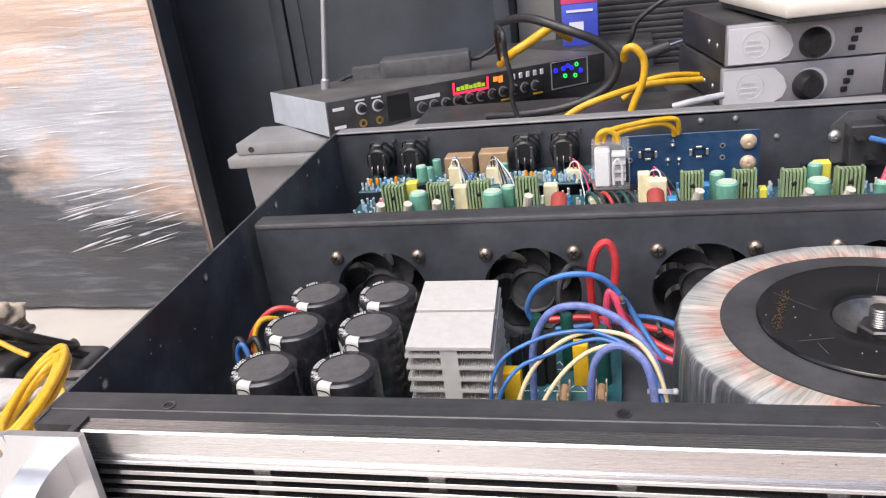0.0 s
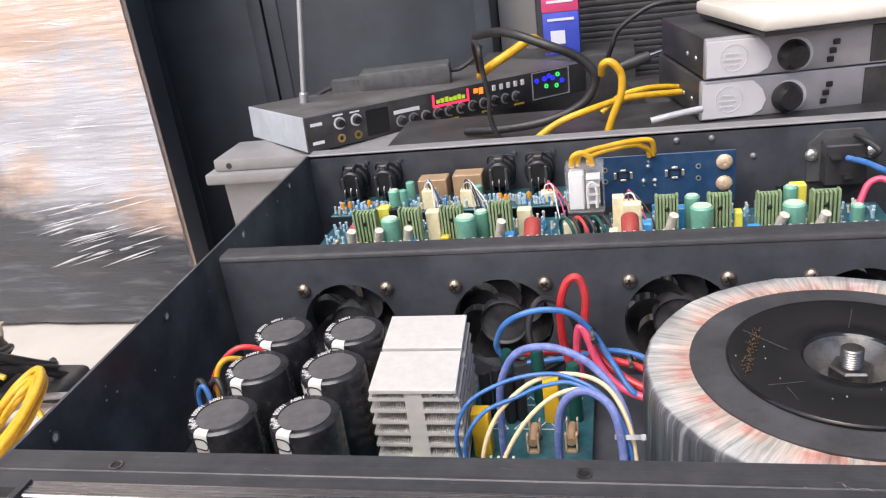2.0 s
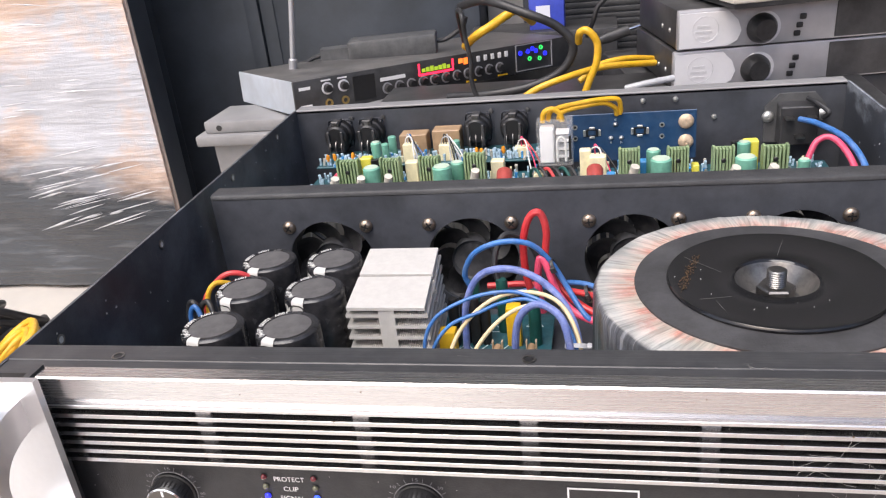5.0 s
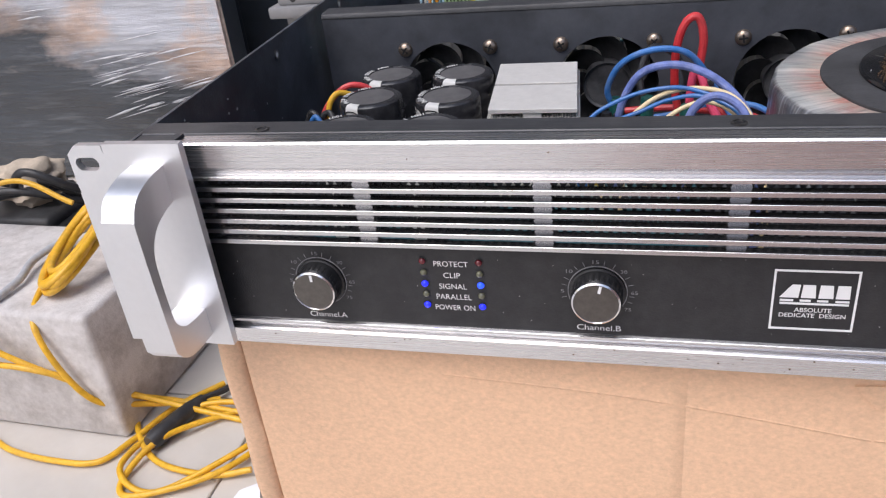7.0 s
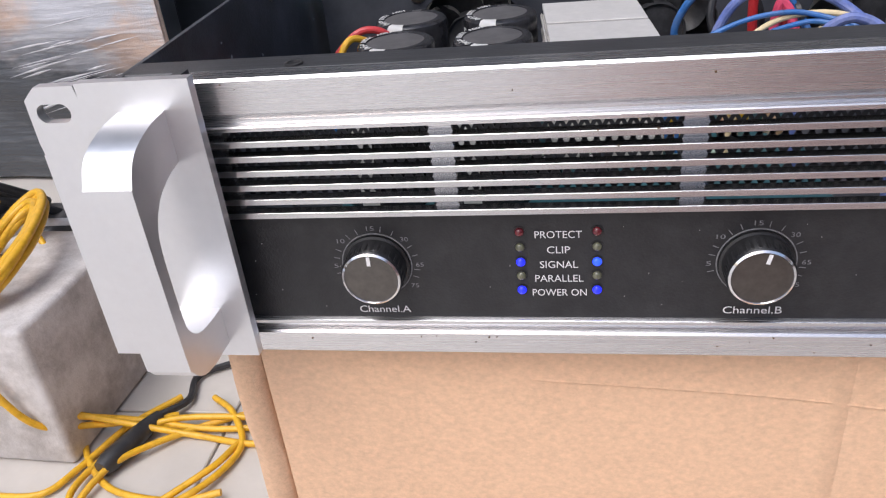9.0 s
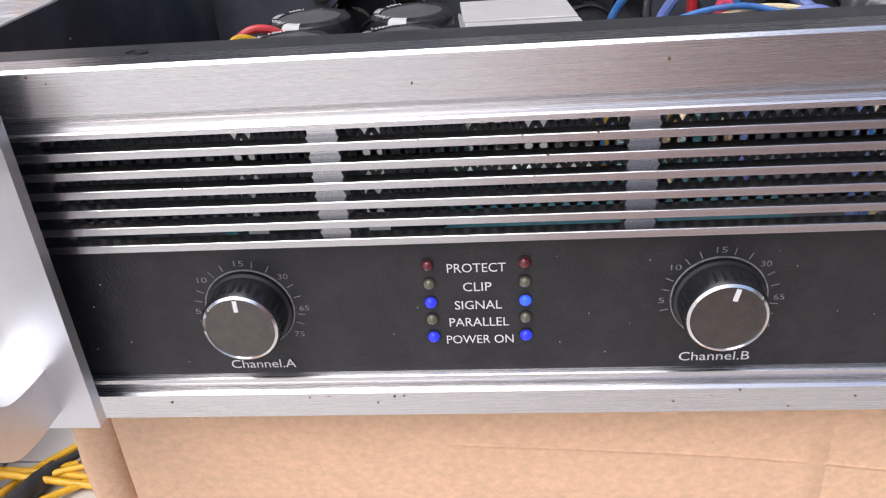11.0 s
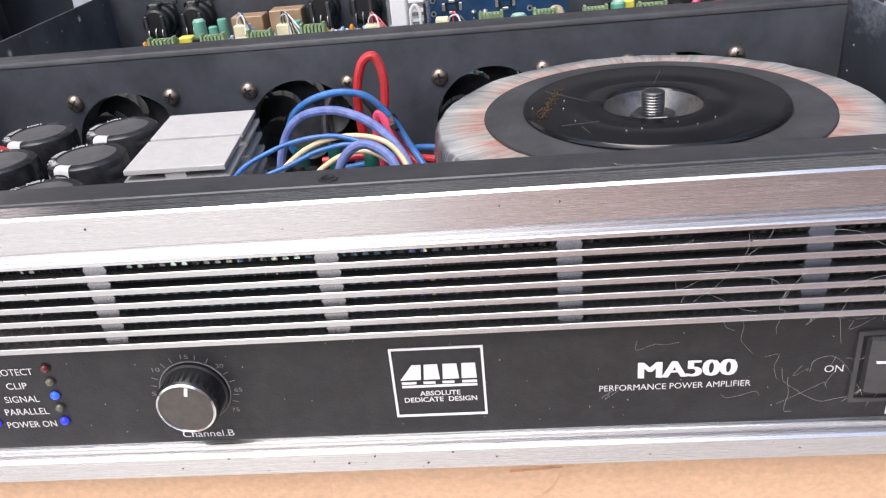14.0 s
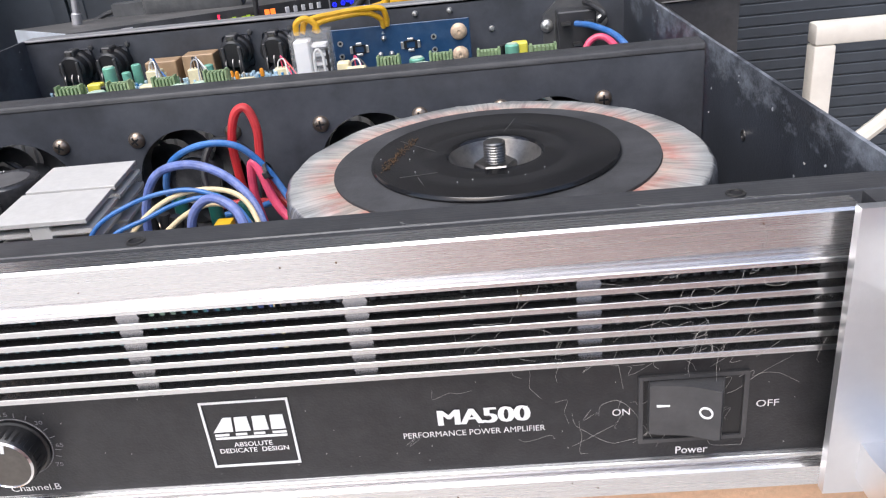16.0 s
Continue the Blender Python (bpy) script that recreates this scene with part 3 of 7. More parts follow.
for a, b in zip(rows_, rows_[1:]):
    for i in range(7):
        fold.faces.new((a[i], a[(i + 1) % 7], b[(i + 1) % 7], b[i]))
fold.faces.new(rows_[0][::-1])
fold.faces.new(rows_[-1])
part("bent_corner", fold, "cardboard", carton, "soft crushed corner of the carton", angle=50)
part("back_panel", box(bmesh.new(), -0.206, 0.225, 0.226, 0.230, 0, H, 0.0012), "cardboard", carton)
part("side_panel", box(bmesh.new(), -0.2090, -0.2064, -0.1900, 0.230, 0, H - 0.001, 0.0012), "cardboard", carton)
part("side_panel", box(bmesh.new(), 0.2252, 0.229, -0.1945, 0.230, 0, H - 0.001, 0.0012), "cardboard", carton)
for x0, x1 in ((-0.2055, 0.0092), (0.0098, 0.2245)):
    part("top_flap", box(bmesh.new(), x0, x1, -0.1915, 0.2255, H - 0.0045, H - 0.0005, 0.001), "cardboard", carton)
# ---- amplifier ----
amp = thing("power_amplifier", (0, 0, 0), "open silver and black rack power amplifier on a cardboard box", "amplifier")
TOP = 0.0925
YD, YR = 0.208, 0.406          # fan wall and rear wall
LF, LB, RF, RB = -0.2190, -0.2325, 0.2185, 0.2085  # side walls at front and back


def side_x(y, right):
    a, b = (RF, RB) if right else (LF, LB)
    return a + (b - a) * y / YR


def side_wall(right):
    bm = bmesh.new()
    s = 1 if right else -1
    f, b = side_x(0.004, right), side_x(YR, right)
    prism(bm, [(f, 0.004), (b, YR), (b + s * 0.0016, YR), (f + s * 0.0016, 0.004)], 0.0072, TOP, "z")
    # inward lip at the floor
    prism(bm, [(f, 0.004), (b, YR), (b - s * 0.012, YR), (f - s * 0.012, 0.004)], 0.0073, 0.0087, "z")
    return bm


wl = part("side_wall", side_wall(False), "steel_worn", amp, "black steel side wall, scuffed along its top edge")
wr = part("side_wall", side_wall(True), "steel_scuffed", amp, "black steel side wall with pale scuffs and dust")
hole = finish(ringplate(bmesh.new(), circle(0, 0, 0.0026, 16), circle(0, 0, 0.0017, 16), 0, 0.0006, "x"), "screw_hole", "zinc")
# white disc in each hole stands in for daylight seen through it
hole_in = finish(prism(bmesh.new(), circle(0, 0, 0.0018, 14), 0.0001, 0.0004, "x"), "hole_daylight", "white_wire")
for y, z in ((0.046, 0.082), (0.1487, 0.0838), (0.2580, 0.0850), (0.352, 0.0855), (0.012, 0.077)):
    part("screw_hole", hole, "zinc", wl, at=(side_x(y, False) + 0.0002, y, z))
    part("painted_daylight", hole_in, "white_wire", wl, at=(side_x(y, False) + 0.0002, y, z))
for y in (0.05, 0.15, 0.26):
    part("screw_hole", hole, "zinc", wr, at=(side_x(y, True) - 0.0008, y, 0.062))

rw = random.Random(77)
for k in range(46):
    y, z = rw.uniform(0.01, 0.40), rw.uniform(0.045, 0.0915)
    w = rw.uniform(0.00025, 0.0008)
    right = k % 2 == 0
    x = side_x(y, right) + (-0.0003 if right else 0.0001)
    part("paint_chip", prism(bmesh.new(), [(y + w * rw.uniform(0.5, 1.3) * math.cos(q), z + w * rw.uniform(0.5, 1.3) * math.sin(q)) for q in (0, 1.2, 2.4, 3.6, 4.9)], x, x + 0.0003, "x"), "grey_wire", wr if right else wl)

part("base_plate", box(bmesh.new(), LF - 0.001, RF + 0.001, 0.003, YR, 0.0056, 0.0071), "steel_black", amp)

# front rail, stepped, with three tapped holes
rail = part("front_rail", prism(bmesh.new(), [(0.0035, TOP - 0.014), (0.0035, TOP - 0.0004), (0.0132, TOP - 0.0004), (0.0136, TOP), (0.0246, TOP),
                                              (0.0252, TOP - 0.0006), (0.0252, TOP - 0.014), (0.0235, TOP - 0.014), (0.0235, TOP - 0.0025), (0.005, TOP - 0.0025), (0.005, TOP - 0.014)],
                                LF - 0.001, RF + 0.001, "x"), "rail_black", amp, "black aluminium front rail with lint and scratches")
for x, y in ((-0.1690, 0.0162), (0.0014, 0.0173), (0.1695, 0.0168)):
    part("tapped_hole", ringplate(bmesh.new(), circle(x, y, 0.0027, 20), circle(x, y, 0.0019, 20), TOP + 0.0001, TOP + 0.0005, "z"), "zinc", rail)
    # black disc stands in for the shade inside the hole
    part("bore_shade", prism(bmesh.new(), circle(x, y, 0.0019, 16), TOP + 0.00005, TOP + 0.0002, "z"), "chip", rail)
part("lower_front_rail", box(bmesh.new(), LF, RF, 0.0035, 0.012, 0.0075, 0.019, 0.0006), "steel_black", amp)

# ---- front panel ----
XL, XR = -0.1935, 0.1935
front = part("front_panel", box(bmesh.new(), XL, XR, -0.0005, 0.0035, 0.0170, 0.0537), "face", amp, "black textured control panel between silver bars")
bm = bmesh.new()
prism(bm, [(0.0034, 0.0955), (-0.0035, 0.0955), (-0.0042, 0.0948), (-0.0042, 0.0858), (-0.0016, 0.0834), (-0.0016, 0.0825), (-0.0038, 0.0822), (-0.0041, 0.0818), (-0.0041, 0.0807), (0.0034, 0.0807)], XL, XR, "x")
part("top_bar", bm, "alu", front, "brushed aluminium top bar")
bm = bmesh.new()
prism(bm, [(0.0034, 0.0070), (-0.0036, 0.0070), (-0.0042, 0.0076), (-0.0042, 0.0143), (-0.0036, 0.0150), (-0.0012, 0.0153), (-0.0012, 0.0163), (-0.0022, 0.0165),
           (-0.0022, 0.0176), (-0.0016, 0.0180), (0.0034, 0.0180)], XL, XR, "x")
part("bottom_bar", bm, "alu", front, "brushed aluminium bottom bar")

# louvre: six rows of round-ended slots behind dark-sided fins with bright milled faces
PITCH = 0.00437
LTOP = 0.0812
cols = [(-0.1868, -0.1291), (-0.1232, -0.0642), (-0.0585, -0.0010), (0.0048, 0.0619), (0.0678, 0.1242), (0.1301, 0.1867)]
edges = [XL] + [v for c in cols for v in c] + [XR]
webs = list(zip(edges[0::2], edges[1::2]))


def divider(x0, x1):
    """The silver web between two columns of slots, hollowed by the round slot ends."""
    side = []
    for k in range(6):
        hi = LTOP - PITCH * k - 0.0007
        lo = hi - PITCH + 0.0014
        for i in range(7):
            q = math.pi * i / 6
            side.append(((hi + lo) / 2 + (hi - lo) / 2 * math.cos(q), 0.0011 * (1 - math.sin(q))))
    left = [(x0 - (0 if x0 == XL else d), z) for z, d in side]
    right = [(x1 + (0 if x1 == XR else d), z) for z, d in side]
    return prism(bmesh.new(), [(x0, LTOP)] + left + [(x0, LTOP - 6 * PITCH), (x1, LTOP - 6 * PITCH)] + right[::-1] + [(x1, LTOP)], -0.0009, 0.0012, "y")


for x0, x1 in webs:
    part("slot_divider", divider(x0, x1), "alu_fin", front)
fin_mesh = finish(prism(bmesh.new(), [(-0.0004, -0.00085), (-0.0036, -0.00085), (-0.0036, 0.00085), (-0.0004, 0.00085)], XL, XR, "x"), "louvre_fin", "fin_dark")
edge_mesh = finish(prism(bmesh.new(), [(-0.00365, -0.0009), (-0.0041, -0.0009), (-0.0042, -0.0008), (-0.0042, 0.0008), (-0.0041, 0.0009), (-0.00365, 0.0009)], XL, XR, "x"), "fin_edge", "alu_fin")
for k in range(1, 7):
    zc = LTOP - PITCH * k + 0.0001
    part("louvre_fin", fin_mesh, "fin_dark", front, "dark metallic fin behind a bright milled edge", at=(0, 0, zc))
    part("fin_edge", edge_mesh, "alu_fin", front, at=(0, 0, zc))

# diamond mesh behind the slots
bm = bmesh.new()
x = -0.196
while x < 0.196:
    for s in (-1, 1):
        c = Vector((x, 0.0085, 0.0675))
        d = Vector((s * 0.55, 0, 1)).normalized()
        n_ = Vector((d.z, 0, -d.x))
        a, b = c - d * 0.017, c + d * 0.017
        w = 0.00055
        q = [a - n_ * w, b - n_ * w, b + n_ * w, a + n_ * w]
        v0 = [bm.verts.new(p) for p in q]
        v1 = [bm.verts.new(p + Vector((0, 0.0005, 0))) for p in q]
        bm.faces.new(v0)
        for i in range(4):
            bm.faces.new((v0[i], v0[(i + 1) % 4], v1[(i + 1) % 4], v1[i]))
    x += 0.0032
mesh_part = part("dust_screen", bm, "steel_black", amp, "black diamond mesh behind the front slots")
mesh_part["kind"] = "stuff"


# ---- rack ears and handles ----
def ear(right):
    s = 1 if right else -1
    inner, outer = (0.1892, 0.2360) if right else (-0.1866, -0.2335)
    y0, y1 = -0.0128, -0.0096
    sx, sz = outer - s * 0.0065, 0.0912
    hx = sorted((outer, sx - s * 0.009))
    e = part("rack_ear", prism(bmesh.new(), [(inner, 0.0120), (sx - s * 0.009, 0.0120), (sx - s * 0.009, 0.0990), (inner, 0.0990)][:: s], y0, y1, "y"), "alu_ear", amp, "satin silver rack ear with an oval mounting slot")
    # slotted outer strip
    o = []
    k = 24
    for i in range(k):
        a = 2 * math.pi * (i + 0.5) / k
        cx, cz = sum(hx) / 2, 0.0890
        t = min((hx[1] - hx[0]) / 2 / max(abs(math.cos(a)), 1e-6), 0.0095 / max(abs(math.sin(a)), 1e-6))
        px, pz = cx + t * math.cos(a), cz + t * math.sin(a)
        if (px - cx) * s > 0.0058 and pz > 0.0955:
            px, pz = cx + s * 0.0062, 0.0965
        o.append((px, pz))
    bm = bmesh.new()
    ringplate(bm, o, stadium(sx - s * 0.0008, sz, 0.0098, 0.0052, k), y0, y1, "y")
    box(bm, hx[0], hx[1], y0, y1, 0.0120, 0.0795)
    part("slotted_edge", bm, "alu_ear", e)
    # side flange reaching back to the panel
    f = sorted((inner + s * 0.0075, inner + s * 0.0105))
    part("inner_flange", box(bmesh.new(), f[0], f[1], y1, 0.0034, 0.0120, 0.0965), "rail_black", e, "dark edge between ear and panel")
    # handle: an arch in profile, straight across
    x0, x1 = sorted((inner + s * 0.0084, inner + s * 0.0214))
    outl = [(y0, 0.0908), (-0.0225, 0.0900), (-0.0318, 0.0868), (-0.0362, 0.0810), (-0.0372, 0.0740), (-0.0368, 0.0300), (-0.0355, 0.0235), (-0.0310, 0.0190), (-0.0240, 0.0172), (y0, 0.0170)]
    inn = [(y0, 0.0765), (-0.0195, 0.0752), (-0.0264, 0.0722), (-0.0310, 0.0666), (-0.0326, 0.0590), (-0.0325, 0.0400), (-0.0312, 0.0345), (-0.0268, 0.0308), (-0.0190, 0.0295), (y0, 0.0293)]
    bm = bmesh.new()
    oo = [(p.y, p.z) for p in curve([(0, *p) for p in outl], 4)]
    ii = [(p.y, p.z) for p in curve([(0, *p) for p in inn], 4)]
    vs = []
    for xx in (x0, x1):
        vs.append(([bm.verts.new((xx, *p)) for p in oo], [bm.verts.new((xx, *p)) for p in ii]))
    for i in range(len(oo) - 1):
        (a0, b0), (a1, b1) = vs
        bm.faces.new((a0[i], a0[i + 1], b0[i + 1], b0[i]))
        bm.faces.new((a1[i + 1], a1[i], b1[i], b1[i + 1]))
        bm.faces.new((a0[i + 1], a0[i], a1[i], a1[i + 1]))
        bm.faces.new((b0[i], b0[i + 1], b1[i + 1], b1[i]))
    bmesh.ops.bevel(bm, geom=[ed for ed in bm.edges if len(ed.link_faces) == 2 and ed.calc_face_angle(0) > 0.9], offset=0.0006, segments=2, affect="EDGES")
    part("handle", bm, "alu_ear", e, "satin silver arched carrying handle")


ear(False)
ear(True)

# ---- controls ----
for cx, cz, turn, lab in ((-0.1490, 0.0366, 0, "A"), (-0.0433, 0.0366, -13, "B")):
    face_m = Matrix.Translation((cx, -0.0006, cz)) @ Matrix.Rotation(radians(90), 4, "X") @ Matrix.Diagonal((1, 1, 0.8, 1))
    knob = part("volume_knob", lathe(bmesh.new(), [(0.0099, 0), (0.0099, 0.0012), (0.0092, 0.0016), (0.0088, 0.0092), (0.0084, 0.0098), (0, 0.0098)], 48), "knob", amp, "black volume knob with a spun metal face", at=face_m)
    for i in range(30):
        a = 2 * math.pi * i / 30
        if i == 0:
            rib = finish(box(bmesh.new(), 0.0086, 0.00905, -0.00035, 0.00035, 0.0017, 0.0090), "grip_rib", "knob")
        part("grip_rib", rib, "knob", knob, at=Matrix.Rotation(a, 4, "Z"))
    part("bright_ring", lathe(bmesh.new(), [(0.0084, 0.0097), (0.0085, 0.0101), (0.0079, 0.0106), (0.0077, 0.0102), (0.0077, 0.0097)], 48), "chrome", knob, "bright turned edge")
    part("spun_face", lathe(bmesh.new(), [(0.0077, 0.0098), (0.0077, 0.01015), (0.004, 0.0102), (0, 0.01015)], 48), "knob_face", knob, "dark spun metal face")
    part("pointer", box(bmesh.new(), -0.0005, 0.0005, 0.0045, 0.0074, 0.0101, 0.01045), "print", knob, "white pointer line", at=Matrix.Rotation(radians(turn), 4, "Z"))
    part("bezel_line", ringplate(bmesh.new(), circle(cx, cz, 0.01055, 40), circle(cx, cz, 0.01025, 40), -0.00075, -0.0005, "y"), "print_dim", front)
    for ang in (193, 168, 155, 128, 113, 78, 61, 30, 15, -8, -20):
        a = radians(ang)
        d = Vector((math.cos(a), 0, math.sin(a)))
        n_ = Vector((d.z, 0, -d.x)) * 0.00012
        c = Vector((cx, -0.0008, cz))
        bm = bmesh.new()
        bm.faces.new([bm.verts.new(p) for p in (c + d * 0.0111 - n_, c + d * 0.0129 - n_, c + d * 0.0129 + n_, c + d * 0.0111 + n_)])
        part("scale_mark", bm, "print_dim", front)
    for num, ang, r in (("5", 181, 0.0124), ("10", 140, 0.0127), ("15", 92, 0.0122), ("30", 43, 0.0125), ("65", 0, 0.0128), ("75", -34, 0.0128)):
        a = radians(ang)
        px, pz = cx + r * math.cos(a), cz + r * math.sin(a)
        w = 0.00048 * len(num) + 0.0002
        lettering(num, px - w, px + w, pz - 0.0007, pz + 0.0007, -0.0008, front, "print_dim", "scale_number")
    lettering("Channel." + lab, cx - 0.0075, cx + 0.0083, 0.0198, 0.0222, -0.0008, front)

for word, w, z, kinds in (("PROTECT", 0.0130, 0.0470, ("led_red", "led_red")), ("CLIP", 0.0064, 0.0421, ("led_clear", "led_clear")), ("SIGNAL", 0.0106, 0.0373, ("led_blue", "led_cyan")),
                          ("PARALLEL", 0.0136, 0.0327, ("led_clear", "led_clear")), ("POWER ON", 0.0154, 0.0279, ("led_blue", "led_blue"))):
    lettering(word, -0.0962 - w / 2, -0.0962 + w / 2, z - 0.0021, z + 0.0002, -0.0008, front)
    for x, kind in zip((-0.1069, -0.0856), kinds):
        part("led_bezel", ringplate(bmesh.new(), circle(x, z, 0.0017, 20), circle(x, z, 0.0013, 20), -0.0008, -0.0004, "y"), "chip", front)
        part("indicator_led", lathe(bmesh.new(), [(0.00132, 0), (0.00132, 0.0006), (0.0011, 0.0010), (0.0006, 0.0013), (0, 0.0014)], 18), kind, front,
             {"led_red": "unlit red indicator", "led_clear": "unlit clear indicator"}.get(kind, "lit blue indicator"), at=Matrix.Translation((x, -0.0005, z)) @ Matrix.Rotation(radians(90), 4, "X"))

# maker's badge: a frame with plain slanted shapes and bars
BX, BZ0 = 0.0145, 0.0244          # lower west corner of the badge, 26.3 by 23.8 mm
part("badge_frame", ringplate(bmesh.new(), [(BX, BZ0), (BX + 0.0263, BZ0), (BX + 0.0263, BZ0 + 0.0238), (BX, BZ0 + 0.0238)], [(BX + 0.0007, BZ0 + 0.0007), (BX + 0.0256, BZ0 + 0.0007), (BX + 0.0256, BZ0 + 0.0231), (BX + 0.0007, BZ0 + 0.0231)], -0.0009, -0.0006, "y"), "print", front, "white square outline")
for x0, x1, x2, x3 in ((0.0024, 0.0060, 0.0086, 0.0082), (0.0090, 0.0094, 0.0132, 0.0136), (0.0144, 0.0147, 0.0186, 0.0190), (0.0197, 0.0200, 0.0238, 0.0240)):
    part("badge_shape", prism(bmesh.new(), [(BX + x0, BZ0 + 0.0130), (BX + x1, BZ0 + 0.0180), (BX + x2, BZ0 + 0.0180), (BX + x3, BZ0 + 0.0130)], -0.0009, -0.0006, "y"), "print", front)
for x0, x1 in ((0.0026, 0.0068), (0.0088, 0.0122), (0.0142, 0.0176), (0.0198, 0.0240)):
    part("badge_bar", box(bmesh.new(), BX + x0, BX + x1, -0.0009, -0.0006, BZ0 + 0.0115, BZ0 + 0.0122), "print", front)
part("badge_bar", box(bmesh.new(), BX + 0.0026, BX + 0.0240, -0.0009, -0.0006, BZ0 + 0.0103, BZ0 + 0.0110), "print", front)
lettering("ABSOLUTE", BX + 0.0074, BX + 0.0190, BZ0 + 0.0073, BZ0 + 0.0090, -0.0008, front, bold=0.015)
lettering("DEDICATE  DESIGN", BX + 0.0028, BX + 0.0236, BZ0 + 0.0051, BZ0 + 0.0068, -0.0008, front, bold=0.015)
for i, dx in enumerate((-0.00042, -0.00021, 0.0, 0.00021, 0.00042)):
    lettering("MA500", 0.0834 + dx, 0.1094 + dx, 0.0347, 0.0401, -0.0008 - 0.00003 * i, front)
lettering("PERFORMANCE POWER AMPLIFIER", 0.0725, 0.1138, 0.0307, 0.0327, -0.0008, front)
lettering("ON", 0.1330, 0.1380, 0.0342, 0.0365, -0.0008, front)
lettering("OFF", 0.1733, 0.1796, 0.0342, 0.0365, -0.0008, front)
lettering("Power", 0.1512, 0.1604, 0.0190, 0.0217, -0.0008, front, bold=0.01)

SW = (0.0044, 0, -0.0018)
sw = part("rocker_switch", ringplate(bmesh.new(), [(0.1359, 0.0258), (0.1664, 0.0258), (0.1664, 0.0490), (0.1359, 0.0490)], [(0.1372, 0.0270), (0.1650, 0.0270), (0.1650, 0.0478), (0.1372, 0.0478)], -0.0014, -0.0004, "y"), "switch", amp, "black rocker switch pressed to on", at=SW)
part("switch_well", box(bmesh.new(), 0.1376, 0.1647, -0.0007, -0.0004, 0.0270, 0.0478), "chip", sw)
bm = bmesh.new()
prof = [(0.1386, -0.0005), (0.1386, -0.0032), (0.1406, -0.0035), (0.1440, -0.0039), (0.1480, -0.0046), (0.1520, -0.0058), (0.1556, -0.0075), (0.1570, -0.0080), (0.1578, -0.0072), (0.1600, -0.0005)]
prism(bm, prof, 0.0305, 0.0474, "z")
bmesh.ops.bevel(bm, geom=[e for e in bm.edges if abs(e.verts[0].co.z - e.verts[1].co.z) < 1e-6], offset=0.0004, segments=2, affect="EDGES")
rocker = part("rocker", bm, "switch", sw, "curved black rocker")
bm = bmesh.new()
box(bm, 0.1405, 0.1441, -0.00410, -0.0034, 0.0405, 0.0410)
part("on_mark", bm, "print", sw)
slope = Matrix.Translation((0.1534, -0.00665, 0.0396)) @ Matrix.Rotation(radians(-25), 4, "Z")
part("off_mark", ringplate(bmesh.new(), circle(0, 0, 0.0019, 24), circle(0, 0, 0.0014, 24), -0.0003, 0.0001, "y"), "print", sw, at=slope)

# ---- fan wall with four fans ----
fan_x = (-0.1440, -0.0521, 0.0452, 0.1375)
FZ = 0.0415
xs = [-0.2195, 0.2125]
bm = bmesh.new()
loops = [[(xs[0], 0.003), (xs[1], 0.003), (xs[1], 0.0872), (xs[0], 0.0872)]] + [circle(c, FZ, 0.0290, 40) for c in fan_x]
rim_edges = []
for loop in loops:
    vs = [bm.verts.new((x, YD, z)) for x, z in loop]
    rim_edges += [bm.edges.new((a, b)) for a, b in zip(vs, vs[1:] + vs[:1])]
bmesh.ops.triangle_fill(bm, use_beauty=True, use_dissolve=False, edges=rim_edges)
grown = bmesh.ops.extrude_face_region(bm, geom=bm.faces[:])
for v in grown["geom"]:
    if isinstance(v, bmesh.types.BMVert):
        v.co.y += 0.0015
bmesh.ops.recalc_face_normals(bm, faces=bm.faces[:])
fw = part("fan_wall", bm, "steel_black", amp, "black folded steel wall with round fan openings")
lip = [(YD, 0.0868), (YD, 0.0885), (YD + 0.0006, 0.0898), (YD + 0.0020, 0.0905), (YD + 0.014, 0.0905), (YD + 0.014, 0.0890), (YD + 0.0026, 0.0890), (YD + 0.0015, 0.0868)]
part("folded_lip", prism(bmesh.new(), lip, xs[0], xs[-1], "x"), "rail_black", fw, "dusty folded top edge")


def blade_mesh():
    bm = bmesh.new()
    rows = []
    for i in range(7):
        t = i / 6
        r = 0.0128 + t * 0.0150
        span = radians(58 - 6 * t)
        lean = radians(34 * t * t)
        rows.append([bm.verts.new((r * math.cos(lean + span * (u - 0.5)), 0.004 + 0.010 * u + 0.002 * math.sin(math.pi * u), r * math.sin(lean + span * (u - 0.5)))) for u in (0, 0.25, 0.5, 0.75, 1)])
    for a, b in zip(rows, rows[1:]):
        for i in range(4):
            bm.faces.new((a[i], a[i + 1], b[i + 1], b[i]))
    bmesh.ops.solidify(bm, geom=bm.faces[:], thickness=0.0009)
    return finish(bm, "blade", "fan", 50)


blade_me = blade_mesh()
hub_me = finish(lathe(bmesh.new(), [(0, -0.0030), (0.0118, -0.0030), (0.0120, -0.0034), (0.0128, -0.0032), (0.0134, -0.0024), (0.0136, -0.0010), (0.0136, -0.0150), (0, -0.0150)], 36, Matrix.Rotation(radians(90), 4, "X")), "hub", "fan")
frame_bm = bmesh.new()
sq = []
for i in range(32):
    a = 2 * math.pi * (i + 0.5) / 32
    t = 0.0300 / max(abs(math.cos(a)), abs(math.sin(a)))
    sq.append((t * math.cos(a), t * math.sin(a)))
ringplate(frame_bm, sq, circle(0, 0, 0.0288, 32, math.pi / 32), 0.0017, 0.0200, "y")
